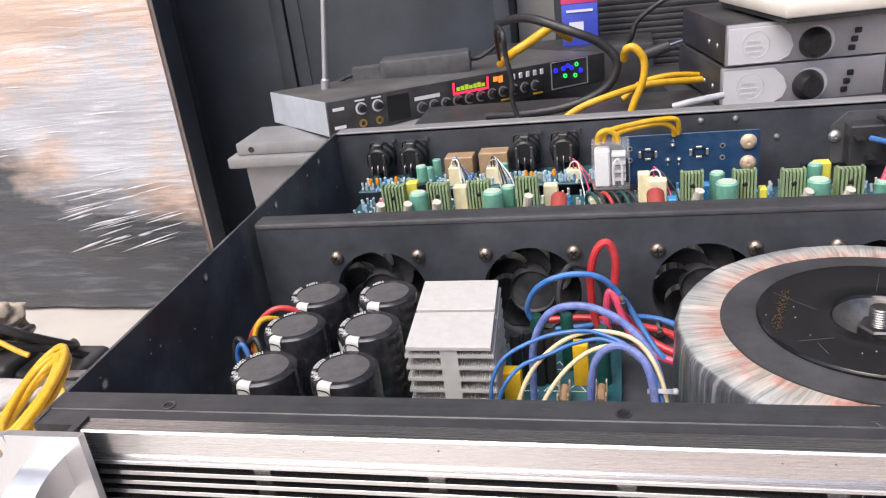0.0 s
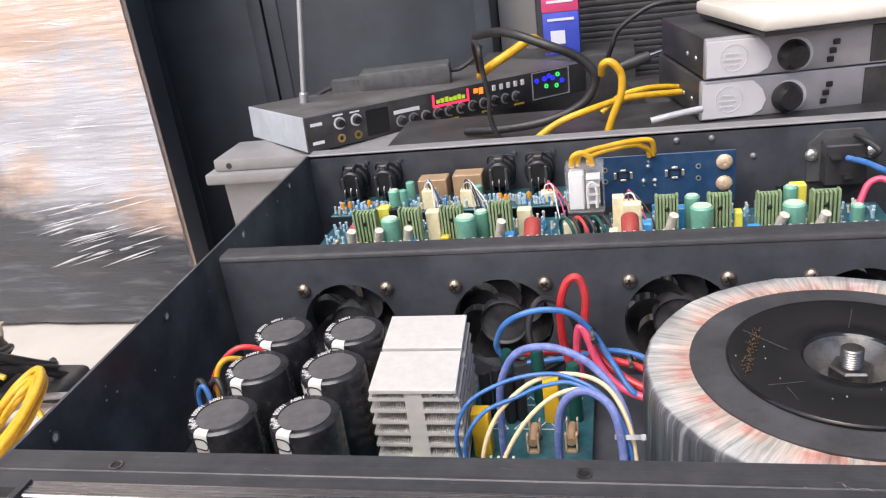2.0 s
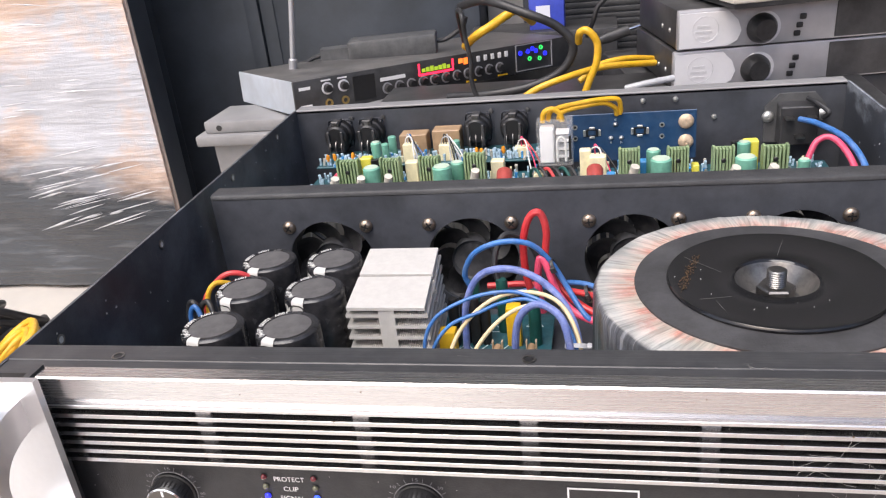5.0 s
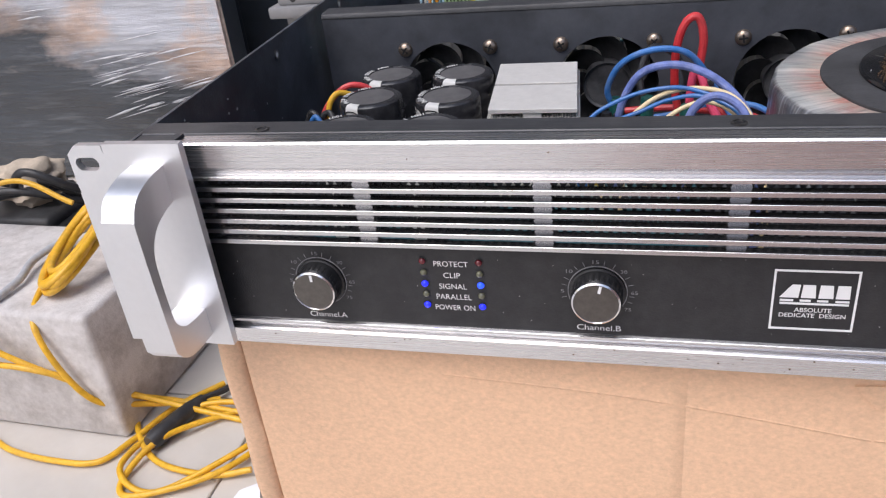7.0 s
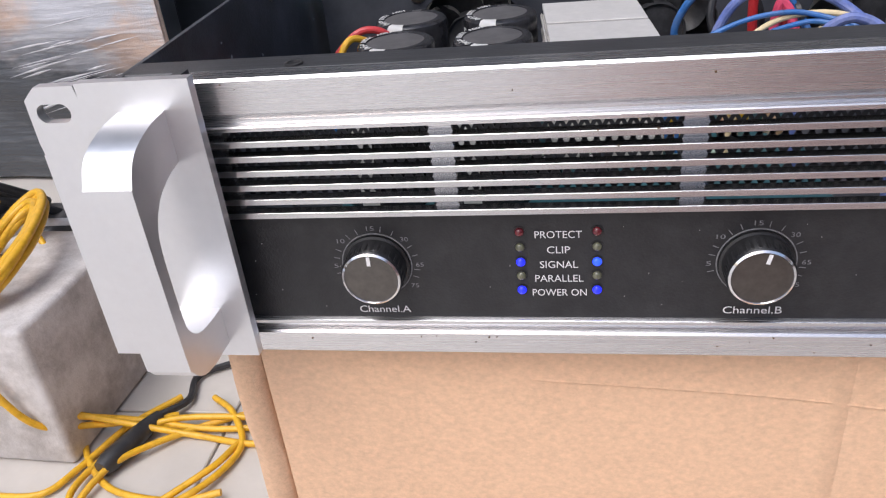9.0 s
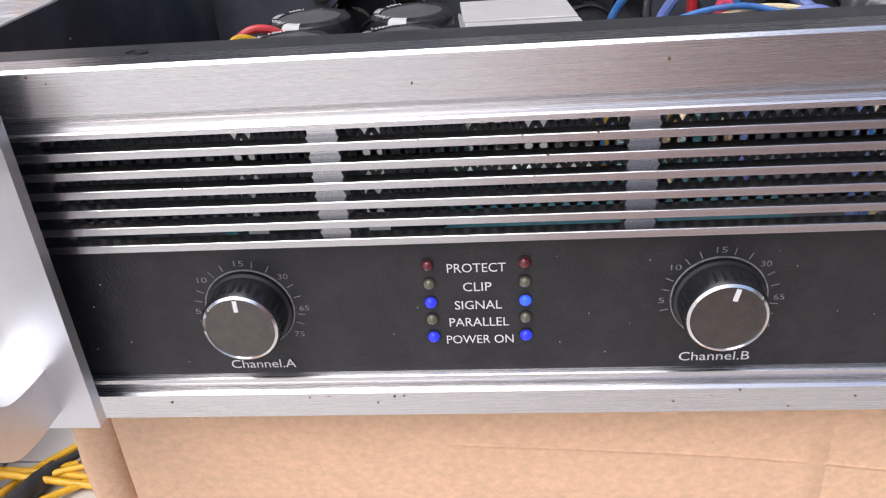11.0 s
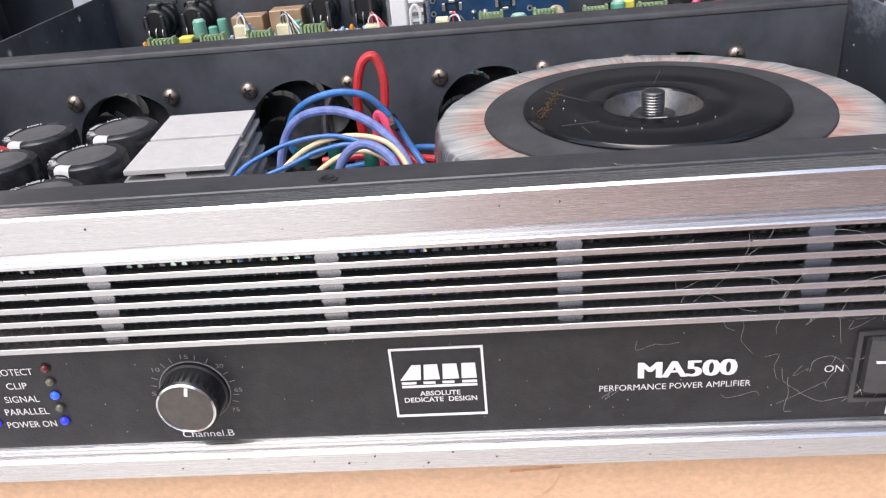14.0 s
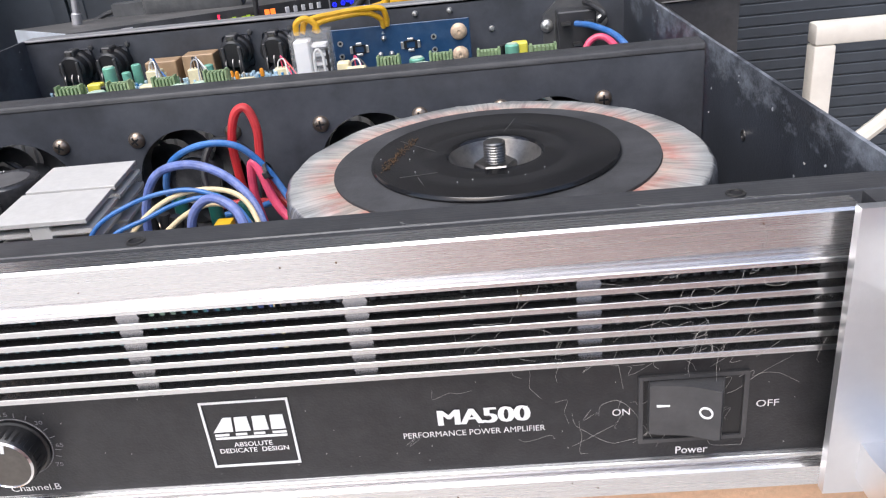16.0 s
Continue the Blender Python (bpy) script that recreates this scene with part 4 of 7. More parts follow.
for a in (20, 140, 260):
    d = Vector((math.cos(radians(a)), 0, math.sin(radians(a))))
    tube(frame_bm, [d * 0.010 + Vector((0, 0.0185, 0)), d * 0.029 + Vector((0, 0.0185, 0))], 0.0014, 6, smooth=False)
frame_me = finish(frame_bm, "fan_frame", "fan")
screw_me, cross_me = screw_mesh(0.0043, 0.0030, "screw", "screw"), cross_mesh(0.0043, 0.0030, "cross_recess_shade")
for n_f, c in enumerate(fan_x):
    fan = part("cooling_fan", frame_me, "fan", amp, "black sixty millimetre cooling fan at rest", at=(c, YD, FZ))
    part("hub", hub_me, "fan", fan)
    for i in range(7):
        part("blade", blade_me, "fan", fan, at=Matrix.Rotation(radians(i * 360 / 7 + 11 + n_f * 17), 4, "Y"))
    for dx, dz in ((-1, 1), (1, 1), (-1, -1), (1, -1)):
        s_ = part("screw", screw_me, "screw", amp, "aged nickel cross-head screw", at=Matrix.Translation((c + dx * 0.0256, YD, FZ + dz * 0.0256)) @ Matrix.Rotation(radians(37 * (dx + 2 * dz) + 23 * n_f), 4, "Y"))
        part("cross_recess_shade", cross_me, "chip", s_)

# ---- reservoir capacitors ----
CAPS = [(x, y) for y in (0.1595, 0.1235, 0.0835) for x in (-0.1642, -0.1243)]
BOARD_Z = 0.0165
psu = part("power_board", box(bmesh.new(), -0.186, -0.004, 0.062, 0.185, BOARD_Z - 0.0016, BOARD_Z, 0.0003, 1), "pcb_teal", amp, "teal power supply circuit board", at=(0.0028, 0, 0))
for x in (-0.18, -0.01):
    for y in (0.068, 0.179):
        part("standoff", prism(bmesh.new(), circle(x, y, 0.003, 6), 0.002, BOARD_Z - 0.0016, "z"), "zinc", psu)
R, HT = 0.0162, 0.0515
body_me = finish(lathe(bmesh.new(), [(0, 0), (R, 0), (R, HT - 0.0028), (R - 0.0004, HT - 0.0012), (R - 0.0016, HT - 0.0002), (R - 0.0024, HT), (R - 0.0042, HT - 0.0001), (R - 0.0044, HT - 0.0008), (0, HT - 0.0008)], 48), "capacitor", "sleeve")
lid_me = finish(lathe(bmesh.new(), [(R - 0.0043, HT - 0.0009), (R - 0.0043, HT - 0.0004), (R - 0.006, HT - 0.0002), (0, HT - 0.0003)], 40), "vent_lid", "cap_top")


def stripe_mesh(a0, a1, z0, z1, over=True):
    """A printed patch on the sleeve, wrapping over its shoulder."""
    bm = bmesh.new()
    prof_ = [(R + 0.00012, z0), (R + 0.00012, z1)]
    if over:
        prof_ = [(R + 0.00012, z0), (R + 0.00012, HT - 0.0028), (R - 0.0003, HT - 0.0011), (R - 0.0015, HT - 0.00005), (R - 0.0030, HT + 0.00012), (R - 0.0037, HT + 0.0001)]
    k = 8
    g = [[bm.verts.new((r * math.cos(a), r * math.sin(a), z)) for r, z in prof_] for a in (a0 + (a1 - a0) * i / k for i in range(k + 1))]
    for a, b in zip(g, g[1:]):
        for i in range(len(prof_) - 1):
            bm.faces.new((a[i], b[i], b[i + 1], a[i + 1]))
    return bm


stripe_me = finish(stripe_mesh(-0.235, 0.235, 0, HT), "polarity_stripe", "stripe")
bm = bmesh.new()
ringplate(bm, [(y, z) for y, z in stadium(0, HT - 0.0056, 0.0032, 0.0062)], [(y, z) for y, z in stadium(0, HT - 0.0056, 0.0020, 0.0050)], R + 0.0001, R + 0.0003, "x")
minus_me = finish(bm, "minus_mark", "chip")


def rim_text(text, a0, height, side=False):
    """Words bent round the rim of a capacitor, or round its sleeve, read from outside."""
    cu = bpy.data.curves.new("rim_printing", "FONT")
    cu.body, cu.resolution_u, cu.offset = text, 2, 0.03
    tmp = new("rim_printing", cu)
    bpy.context.view_layer.update()
    me = bpy.data.meshes.new_from_object(tmp.evaluated_get(bpy.context.evaluated_depsgraph_get()))
    bpy.data.objects.remove(tmp)
    top = max(v.co.y for v in me.vertices)
    for v in me.vertices:
        x, y = v.co.x * height / top, v.co.y * height / top
        a = a0 + x / (R - 0.003)
        r, z = (R + 0.00015, HT - 0.0090 + y) if side else (R - 0.0016 - y, HT + 0.00012)
        v.co = (r * math.cos(a), r * math.sin(a), z)
    me.materials.clear()
    me.materials.append(M["stripe"])
    return me


rim_me = [rim_text("100V", -2.50, 0.0025), rim_text("10000", -1.78, 0.0025), rim_text("uF(M)", -0.98, 0.0026), rim_text("F(M)", -1.02, 0.0048, True)]
for i, (x, y) in enumerate(CAPS):
    aim = math.degrees(math.atan2(-0.0145, -0.0045)) + (0, 2, -3, 1, 2, -2)[i]
    c = part("capacitor", body_me, "sleeve", amp, "large black electrolytic capacitor with a grey polarity stripe", at=Matrix.Translation((x, y, BOARD_Z)) @ Matrix.Rotation(radians(aim), 4, "Z"))
    part("vent_lid", lid_me, "cap_top", c, "dusty grey top")
    part("polarity_stripe", stripe_me, "stripe", c, "pale polarity stripe")
    part("minus_mark", minus_me, "chip", c)
    for me in rim_me[:(4 if i in (1, 3) else 3)]:
        part("rim_printing", me, "stripe", c)


# ---- power supply heatsink: two finned blocks ----
def askew(bm):
    """Slants the heatsink's plan: it stands askew on the board."""
    for v in bm.verts:
        v.co.x += (0.139 - v.co.y) * 0.088
    return bm


def fin_block(x0, x1, y0, y1, z0, z1, count):
    xc = (x0 + x1) / 2
    hs = part("heatsink", askew(box(bmesh.new(), xc - 0.0042, xc + 0.0042, y0 + 0.0002, y1 - 0.0002, z0, z1 - 0.0021)), "alu_sink", amp, "bare aluminium heatsink with stacked ridged fins")
    part("top_plate", askew(box(bmesh.new(), x0, x1, y0 - 0.0006, y1, z1 - 0.0021, z1, 0.0002, 1)), "alu_sink", hs)
    step = (z1 - z0 - 0.002) / count
    for k in range(count):
        zc = z0 + step * (k + 0.35)
        bm = bmesh.new()
        for a, b in ((x0 - 0.001, xc - 0.0041), (xc + 0.0041, x1 + 0.001)):
            box(bm, a, b, y0, y1, zc, zc + 0.0012)
            n = int((b - a) / 0.0011)
            for i in range(n):
                xx = a + (i + 0.5) * (b - a) / n
                prism(bm, [(xx - 0.00045, zc), (xx + 0.00045, zc), (xx, zc - 0.0008)], y0, y1, "y")
                prism(bm, [(xx - 0.00045, zc + 0.0012), (xx, zc + 0.0020), (xx + 0.00045, zc + 0.0012)], y0, y1, "y")
        part("fin", askew(bm), "alu_sink", hs, angle=20)


fin_block(-0.1033, -0.0622, 0.1408, 0.1735, BOARD_Z + 0.004, 0.0672, 7)
fin_block(-0.1033, -0.0622, 0.1035, 0.1372, BOARD_Z + 0.004, 0.0672, 7)

# ---- small parts on the power board ----
for x0, x1, y0, y1, z1 in ((-0.0610, -0.0520, 0.1200, 0.1280, 0.0480), (-0.0285, -0.0205, 0.1480, 0.1560, 0.0470)):
    part("film_capacitor", box(bmesh.new(), x0, x1, y0, y1, BOARD_Z, z1 - 0.006, 0.0008), "yellow", psu, "yellow box capacitor")
for x, y, h in ((-0.058, 0.150, 0.03), (-0.052, 0.153, 0.03), (-0.046, 0.150, 0.03), (-0.0405, 0.152, 0.028)):
    part("inductor", lathe(bmesh.new(), [(0, 0), (0.0026, 0), (0.0031, 0.003), (0.0031, h - 0.003), (0.0024, h), (0, h)], 16), "chip", psu, at=(x, y, BOARD_Z))
for x, y in ((-0.048, 0.165), (-0.032, 0.166), (-0.0128, 0.152)):
    part("wire_sleeve", lathe(bmesh.new(), [(0, 0), (0.0036, 0), (0.0034, 0.032), (0.0028, 0.0335), (0, 0.0335)], 14), "sleeve_green", psu, "dark green heat-shrink sleeve", at=(x, y, BOARD_Z))
for x, y in ((-0.0325, 0.1310), (-0.0140, 0.1320)):
    bm = bmesh.new()
    lathe(bm, [(0, -0.007), (0.0022, -0.007), (0.0022, 0.007), (0, 0.007)], 14, Matrix.Translation((x, y, BOARD_Z + 0.006)) @ Matrix.Rotation(radians(90), 4, "X"))
    part("fuse", bm, "brown_term", psu, "tan glass fuse")
    for dy in (-0.0075, 0.0045):
        clip = bmesh.new()
        for dx in (-0.0030, 0.0022):
            box(clip, x + dx, x + dx + 0.0008, y + dy, y + dy + 0.003, BOARD_Z, BOARD_Z + 0.0105)
        box(clip, x - 0.0030, x + 0.0030, y + dy, y + dy + 0.003, BOARD_Z, BOARD_Z + 0.0010)
        part("fuse_clip", clip, "brass_screw", psu, "tarnished spring clip")
for x0, y0 in ((-0.057, 0.143), (-0.044, 0.143), (-0.032, 0.143), (-0.043, 0.164), (-0.020, 0.170)):
    bm = bmesh.new()
    for a, b in (((0, 0), (0.010, 0)), ((0.010, 0), (0.005, 0.008)), ((0.005, 0.008), (0, 0))):
        tube(bm, [(x0 + a[0], y0 + a[1], BOARD_Z + 0.0002), (x0 + b[0], y0 + b[1], BOARD_Z + 0.0002)], 0.00022, 4, smooth=False)
    part("silkscreen_mark", bm, "silk", psu)


for x in (-0.1060, -0.0872):
    can = part("small_can", lathe(bmesh.new(), [(0, 0), (0.0058, 0), (0.0060, 0.0008), (0.0060, 0.0100), (0.0052, 0.0112), (0.0046, 0.0115), (0, 0.0115)], 24), "sleeve", psu, "small black capacitor with a pale top", at=(x, 0.0985, BOARD_Z))
    part("can_top", lathe(bmesh.new(), [(0.0047, 0.0116), (0.0044, 0.0119), (0, 0.0120)], 24), "cap_lid", can)
comb = part("terminal_strip", box(bmesh.new(), -0.0560, -0.0390, 0.1085, 0.1115, BOARD_Z, BOARD_Z + 0.0050, 0.0004, 1), "cap_lid", psu, "pale green plug-in terminal strip")
for i in range(5):
    part("tooth", box(bmesh.new(), -0.0552 + i * 0.0036, -0.0540 + i * 0.0036, 0.1090, 0.1110, BOARD_Z + 0.0050, BOARD_Z + 0.0085), "cap_lid", comb)


def wire(points, r, mat, label):
    return part("wire", tube(bmesh.new(), points, r, 10, 10), mat, amp, label, at=(0.0028, 0, -0.0006))


wire([(-0.049, 0.165, 0.045), (-0.052, 0.163, 0.056), (-0.045, 0.160, 0.070), (-0.030, 0.160, 0.0765), (-0.014, 0.161, 0.0745), (-0.003, 0.163, 0.062), (0.006, 0.160, 0.047), (0.016, 0.150, 0.035), (0.026, 0.15, 0.03)], 0.0016, "blue_wire", "thick blue wire in an arch")
wire([(-0.0135, 0.172, 0.030), (-0.018, 0.171, 0.050), (-0.0185, 0.170, 0.072), (-0.0145, 0.170, 0.0865), (-0.0085, 0.170, 0.0890), (-0.0055, 0.170, 0.078), (-0.0065, 0.169, 0.058), (0.002, 0.166, 0.044), (0.014, 0.158, 0.037), (0.028, 0.150, 0.034)], 0.0021, "red_wire", "thick red wire in a tall narrow loop")
wire([(-0.009, 0.165, 0.030), (-0.011, 0.164, 0.048), (-0.0095, 0.163, 0.064), (-0.006, 0.162, 0.062), (0.000, 0.158, 0.046), (0.010, 0.153, 0.036), (0.028, 0.146, 0.031)], 0.0021, "pink_wire", "pink-red wire")
wire([(-0.046, 0.118, 0.020), (-0.0455, 0.118, 0.040), (-0.0435, 0.117, 0.062), (-0.035, 0.116, 0.0785), (-0.020, 0.114, 0.0830), (-0.005, 0.110, 0.0790), (0.007, 0.102, 0.0700), (0.0135, 0.090, 0.058), (0.0140, 0.076, 0.040), (0.013, 0.070, 0.015)], 0.0018, "violet_wire", "thick dusty blue wire in a wide arch")
wire([(-0.0155, 0.092, 0.022), (-0.0165, 0.091, 0.048), (-0.0135, 0.090, 0.069), (-0.0040, 0.088, 0.0775), (0.0065, 0.084, 0.0725), (0.0105, 0.078, 0.058), (0.0108, 0.072, 0.040), (0.010, 0.068, 0.015)], 0.0018, "violet_wire", "thick dusty blue wire in a small arch")
wire([(-0.0605, 0.094, 0.030), (-0.0615, 0.093, 0.052), (-0.055, 0.096, 0.0660), (-0.040, 0.100, 0.0735), (-0.025, 0.102, 0.0765), (-0.012, 0.102, 0.0755), (0.004, 0.094, 0.070), (0.0135, 0.080, 0.056), (0.0145, 0.070, 0.02)], 0.00095, "blue_wire", "thin blue wire")
wire([(-0.0575, 0.090, 0.030), (-0.0570, 0.090, 0.050), (-0.048, 0.093, 0.0630), (-0.034, 0.097, 0.0680), (-0.022, 0.100, 0.0720), (-0.008, 0.100, 0.073), (0.008, 0.090, 0.066), (0.0125, 0.074, 0.04)], 0.00095, "blue_wire", "thin blue wire")
wire([(-0.0500, 0.086, 0.025), (-0.0490, 0.087, 0.046), (-0.0420, 0.094, 0.0615), (-0.028, 0.101, 0.0725), (-0.012, 0.104, 0.0755), (0.004, 0.099, 0.0730), (0.0135, 0.086, 0.062), (0.0165, 0.074, 0.04), (0.017, 0.07, 0.015)], 0.00105, "cream_wire", "thin cream wire")
wire([(-0.0420, 0.080, 0.025), (-0.0400, 0.083, 0.044), (-0.0300, 0.091, 0.0595), (-0.0170, 0.097, 0.0690), (-0.004, 0.098, 0.0710), (0.008, 0.092, 0.064), (0.0155, 0.078, 0.048), (0.0185, 0.072, 0.02)], 0.00105, "cream_wire", "thin cream wire")
wire([(-0.0330, 0.166, 0.045), (-0.036, 0.172, 0.060), (-0.030, 0.180, 0.072), (-0.018, 0.184, 0.066), (-0.012, 0.185, 0.050), (-0.02, 0.19, 0.03), (-0.035, 0.19, 0.02)], 0.0018, "black_wire", "thick black wire behind the arches")
wire([(-0.044, 0.19, 0.034), (-0.02, 0.188, 0.036), (0.004, 0.176, 0.038), (0.020, 0.168, 0.038), (0.030, 0.158, 0.036)], 0.0020, "red_wire", "red wire lying low beside the transformer")
wire([(-0.04, 0.186, 0.030), (-0.018, 0.184, 0.034), (0.004, 0.178, 0.042), (0.020, 0.171, 0.043), (0.030, 0.162, 0.041)], 0.0016, "blue_wire", "blue wire lying low beside the transformer")
for c in ((0.0190, 0.1685, 0.0400), (0.0010, 0.1625, 0.0600)):
    small = part("cable_tie", lathe(bmesh.new(), [(0.0036, -0.0009), (0.0042, -0.0009), (0.0042, 0.0009), (0.0036, 0.0009), (0.0036, -0.0009)], 16), "black_wire", amp, "black cable tie round a wire bundle", at=Matrix.Translation(c) @ Matrix.Rotation(radians(70), 4, "Y"))
    part("tie_head", box(bmesh.new(), -0.0016, 0.0016, -0.0066, -0.0040, -0.0014, 0.0014, 0.0004, 1), "black_wire", small)
tie_m = Matrix.Translation((0.0160, 0.0840, 0.0570)) @ Matrix.Rotation(radians(-36), 4, "X")
tie = part("cable_tie", lathe(bmesh.new(), [(0.0052, -0.0010), (0.0057, -0.0010), (0.0057, 0.0010), (0.0052, 0.0010), (0.0052, -0.0010)], 18), "grey_wire", amp, "grey cable tie round the bundle", at=tie_m)
part("tie_head", box(bmesh.new(), 0.0046, 0.0070, -0.0040, -0.0015, -0.0013, 0.0013, 0.0005, 1), "grey_wire", tie)
wire([(-0.192, 0.134, 0.030), (-0.2000, 0.135, 0.048), (-0.1975, 0.136, 0.0580), (-0.1880, 0.139, 0.0675), (-0.1800, 0.142, 0.0685), (-0.1730, 0.145, 0.063), (-0.170, 0.147, 0.050)], 0.0016, "red_wire", "short red wire looped beside the capacitors")
wire([(-0.1925, 0.124, 0.050), (-0.1915, 0.126, 0.0622), (-0.1880, 0.129, 0.0680), (-0.1835, 0.133, 0.0670), (-0.1800, 0.1375, 0.0615), (-0.179, 0.139, 0.045)], 0.0015, "yellow_wire", "short yellow wire looped beside the capacitors")
wire([(-0.194, 0.113, 0.030), (-0.1995, 0.117, 0.052), (-0.1965, 0.118, 0.0600), (-0.1925, 0.116, 0.054), (-0.1905, 0.112, 0.035)], 0.0014, "blue_wire", "short blue wire beside the capacitors")
wire([(-0.190, 0.116, 0.02), (-0.1960, 0.122, 0.052), (-0.1910, 0.123, 0.0605), (-0.1865, 0.119, 0.053), (-0.1855, 0.114, 0.03)], 0.0016, "black_wire", "short black wire beside the capacitors")
wire([(-0.200, 0.122, 0.02), (-0.2040, 0.122, 0.046), (-0.2010, 0.122, 0.0600), (-0.1960, 0.120, 0.058), (-0.195, 0.116, 0.04)], 0.0016, "black_wire", "short black wire beside the capacitors")

# ---- toroidal transformer ----
TX, TY = 0.1062, 0.1118
RT, HT2 = 0.0832, 0.0672
tor_bm = bmesh.new()
lathe(tor_bm, [(0, 0), (RT - 0.006, 0), (RT - 0.001, 0.004), (RT, 0.010), (RT + 0.0006, 0.035), (RT, HT2 - 0.010), (RT - 0.0004, HT2 - 0.0035), (RT - 0.0012, HT2 - 0.0012), (RT - 0.0026, HT2 - 0.0001), (RT - 0.010, HT2 + 0.0003), (0.055, HT2 + 0.0004), (0.050, HT2 - 0.002), (0.02, HT2 - 0.004)], 96)
wobble = random.Random(7)
lap = [wobble.uniform(-1, 1) for _ in range(96)]
for v in tor_bm.verts:
    k = int((math.atan2(v.co.y, v.co.x) / (2 * math.pi) * 96) % 96)
    r = math.hypot(v.co.x, v.co.y)
    if r > 0.05:
        f = 1 + 0.0045 * lap[k] * (1 if v.co.z > 0.06 else 0.4)
        v.co.x, v.co.y = v.co.x * f, v.co.y * f
        v.co.z += 0.0003 * lap[(k * 7) % 96]
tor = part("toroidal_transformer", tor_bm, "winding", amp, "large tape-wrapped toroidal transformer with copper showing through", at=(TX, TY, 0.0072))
part("rubber_pad", lathe(bmesh.new(), [(0.0440, HT2 - 0.001), (0.0630, HT2 - 0.001), (0.0636, HT2 + 0.0006), (0.0634, HT2 + 0.0014), (0.0622, HT2 + 0.0018), (0.0440, HT2 + 0.0018), (0.0440, HT2 - 0.001)], 72), "rubber", tor, "dusty black rubber disc")
DZ = HT2 - 0.0006
part("clamp_dish", lathe(bmesh.new(), [(0.0470, DZ + 0.0022), (0.0484, DZ + 0.0022), (0.0488, DZ + 0.0030), (0.0486, DZ + 0.0038), (0.0480, DZ + 0.0044), (0.0450, DZ + 0.0040), (0.030, DZ + 0.0034), (0.0200, DZ + 0.0040), (0.0188, DZ + 0.0034), (0.0178, DZ + 0.0020)], 72), "dish", tor, "glossy black pressed steel clamp dish")
part("dish_well", lathe(bmesh.new(), [(0.0182, DZ + 0.0028), (0.0150, DZ - 0.0030), (0.0120, DZ - 0.0075), (0, DZ - 0.0080)], 48), "cone", tor, "dusty cone in the middle of the dish")
part("nut", lathe(bmesh.new(), [(0.0035, DZ - 0.0075), (0.0086, DZ - 0.0075), (0.0086, DZ - 0.0010), (0.0078, DZ - 0.0001), (0.0035, DZ - 0.0001)], 6), "zinc", tor, "grey hexagon nut", angle=15)
bolt_prof = [(0, DZ + 0.0080), (0.0036, DZ + 0.0080)]
zb = DZ + 0.0075
while zb > DZ - 0.0005:
    bolt_prof += [(0.0044, zb), (0.0038, zb - 0.00055)]
    zb -= 0.0011
bolt_prof += [(0.0038, DZ - 0.0012), (0, DZ - 0.0012)]
part("threaded_bolt", lathe(bmesh.new(), bolt_prof, 24), "zinc", tor, "grey threaded bolt", angle=20)
rr_ = random.Random(118)
for k in range(150):
    u = rr_.random()
    px, py = -0.0435 + 0.0110 * u + rr_.gauss(0, 0.0012), -0.0130 + 0.0370 * u + rr_.gauss(0, 0.0012)
    r = math.hypot(px, py)
    w = rr_.uniform(0.00012, 0.00032)
    zc = DZ + 0.0036 + 0.0006 * max(0, (r - 0.03) / 0.015)
    bm = bmesh.new()
    prism(bm, [(px + w * rr_.uniform(0.5, 1.2) * math.cos(q), py + w * 1.5 * rr_.uniform(0.5, 1.2) * math.sin(q)) for q in (0, 1.05, 2.1, 3.14, 4.2, 5.24)], zc, zc + 0.0003, "z")
    part("rust_speck", bm, "rust", tor)
for a, b in (((-0.039, 0.0225), (-0.023, 0.0055)), ((-0.029, -0.0225), (-0.025, -0.0355)), ((-0.036, -0.021), (-0.022, -0.018)), ((0.010, 0.040), (0.004, 0.022))):
    part("dish_scratch", tube(bmesh.new(), [(a[0], a[1], DZ + 0.0040), ((a[0] + b[0]) / 2, (a[1] + b[1]) / 2, DZ + 0.0038), (b[0], b[1], DZ + 0.0037)], 0.00009, 4, 3), "scratch", tor)

for k in range(9):
    a, r = rr_.uniform(0, 6.28), rr_.uniform(0.024, 0.045)
    zc = DZ + 0.0036 + 0.0006 * max(0, (r - 0.03) / 0.015)
    part("dust_speck", prism(bmesh.new(), circle(r * math.cos(a), r * math.sin(a), rr_.uniform(0.00012, 0.0003), 6), zc, zc + 0.0003, "z"), "white_wire", tor)

# ---- rear wall and its sockets ----
rear = part("rear_wall", box(bmesh.new(), LB, RB, YR, YR + 0.0015, 0.002, TOP - 0.0015), "steel_black", amp, "black steel rear wall")
part("folded_lip", prism(bmesh.new(), [(YR, TOP - 0.003), (YR, TOP - 0.0008), (YR + 0.0008, TOP), (YR + 0.013, TOP), (YR + 0.013, TOP - 0.0014), (YR + 0.0016, TOP - 0.0014), (YR + 0.0016, TOP - 0.003)], LB, RB, "x"), "grey_box", rear, "dust-covered folded edge")


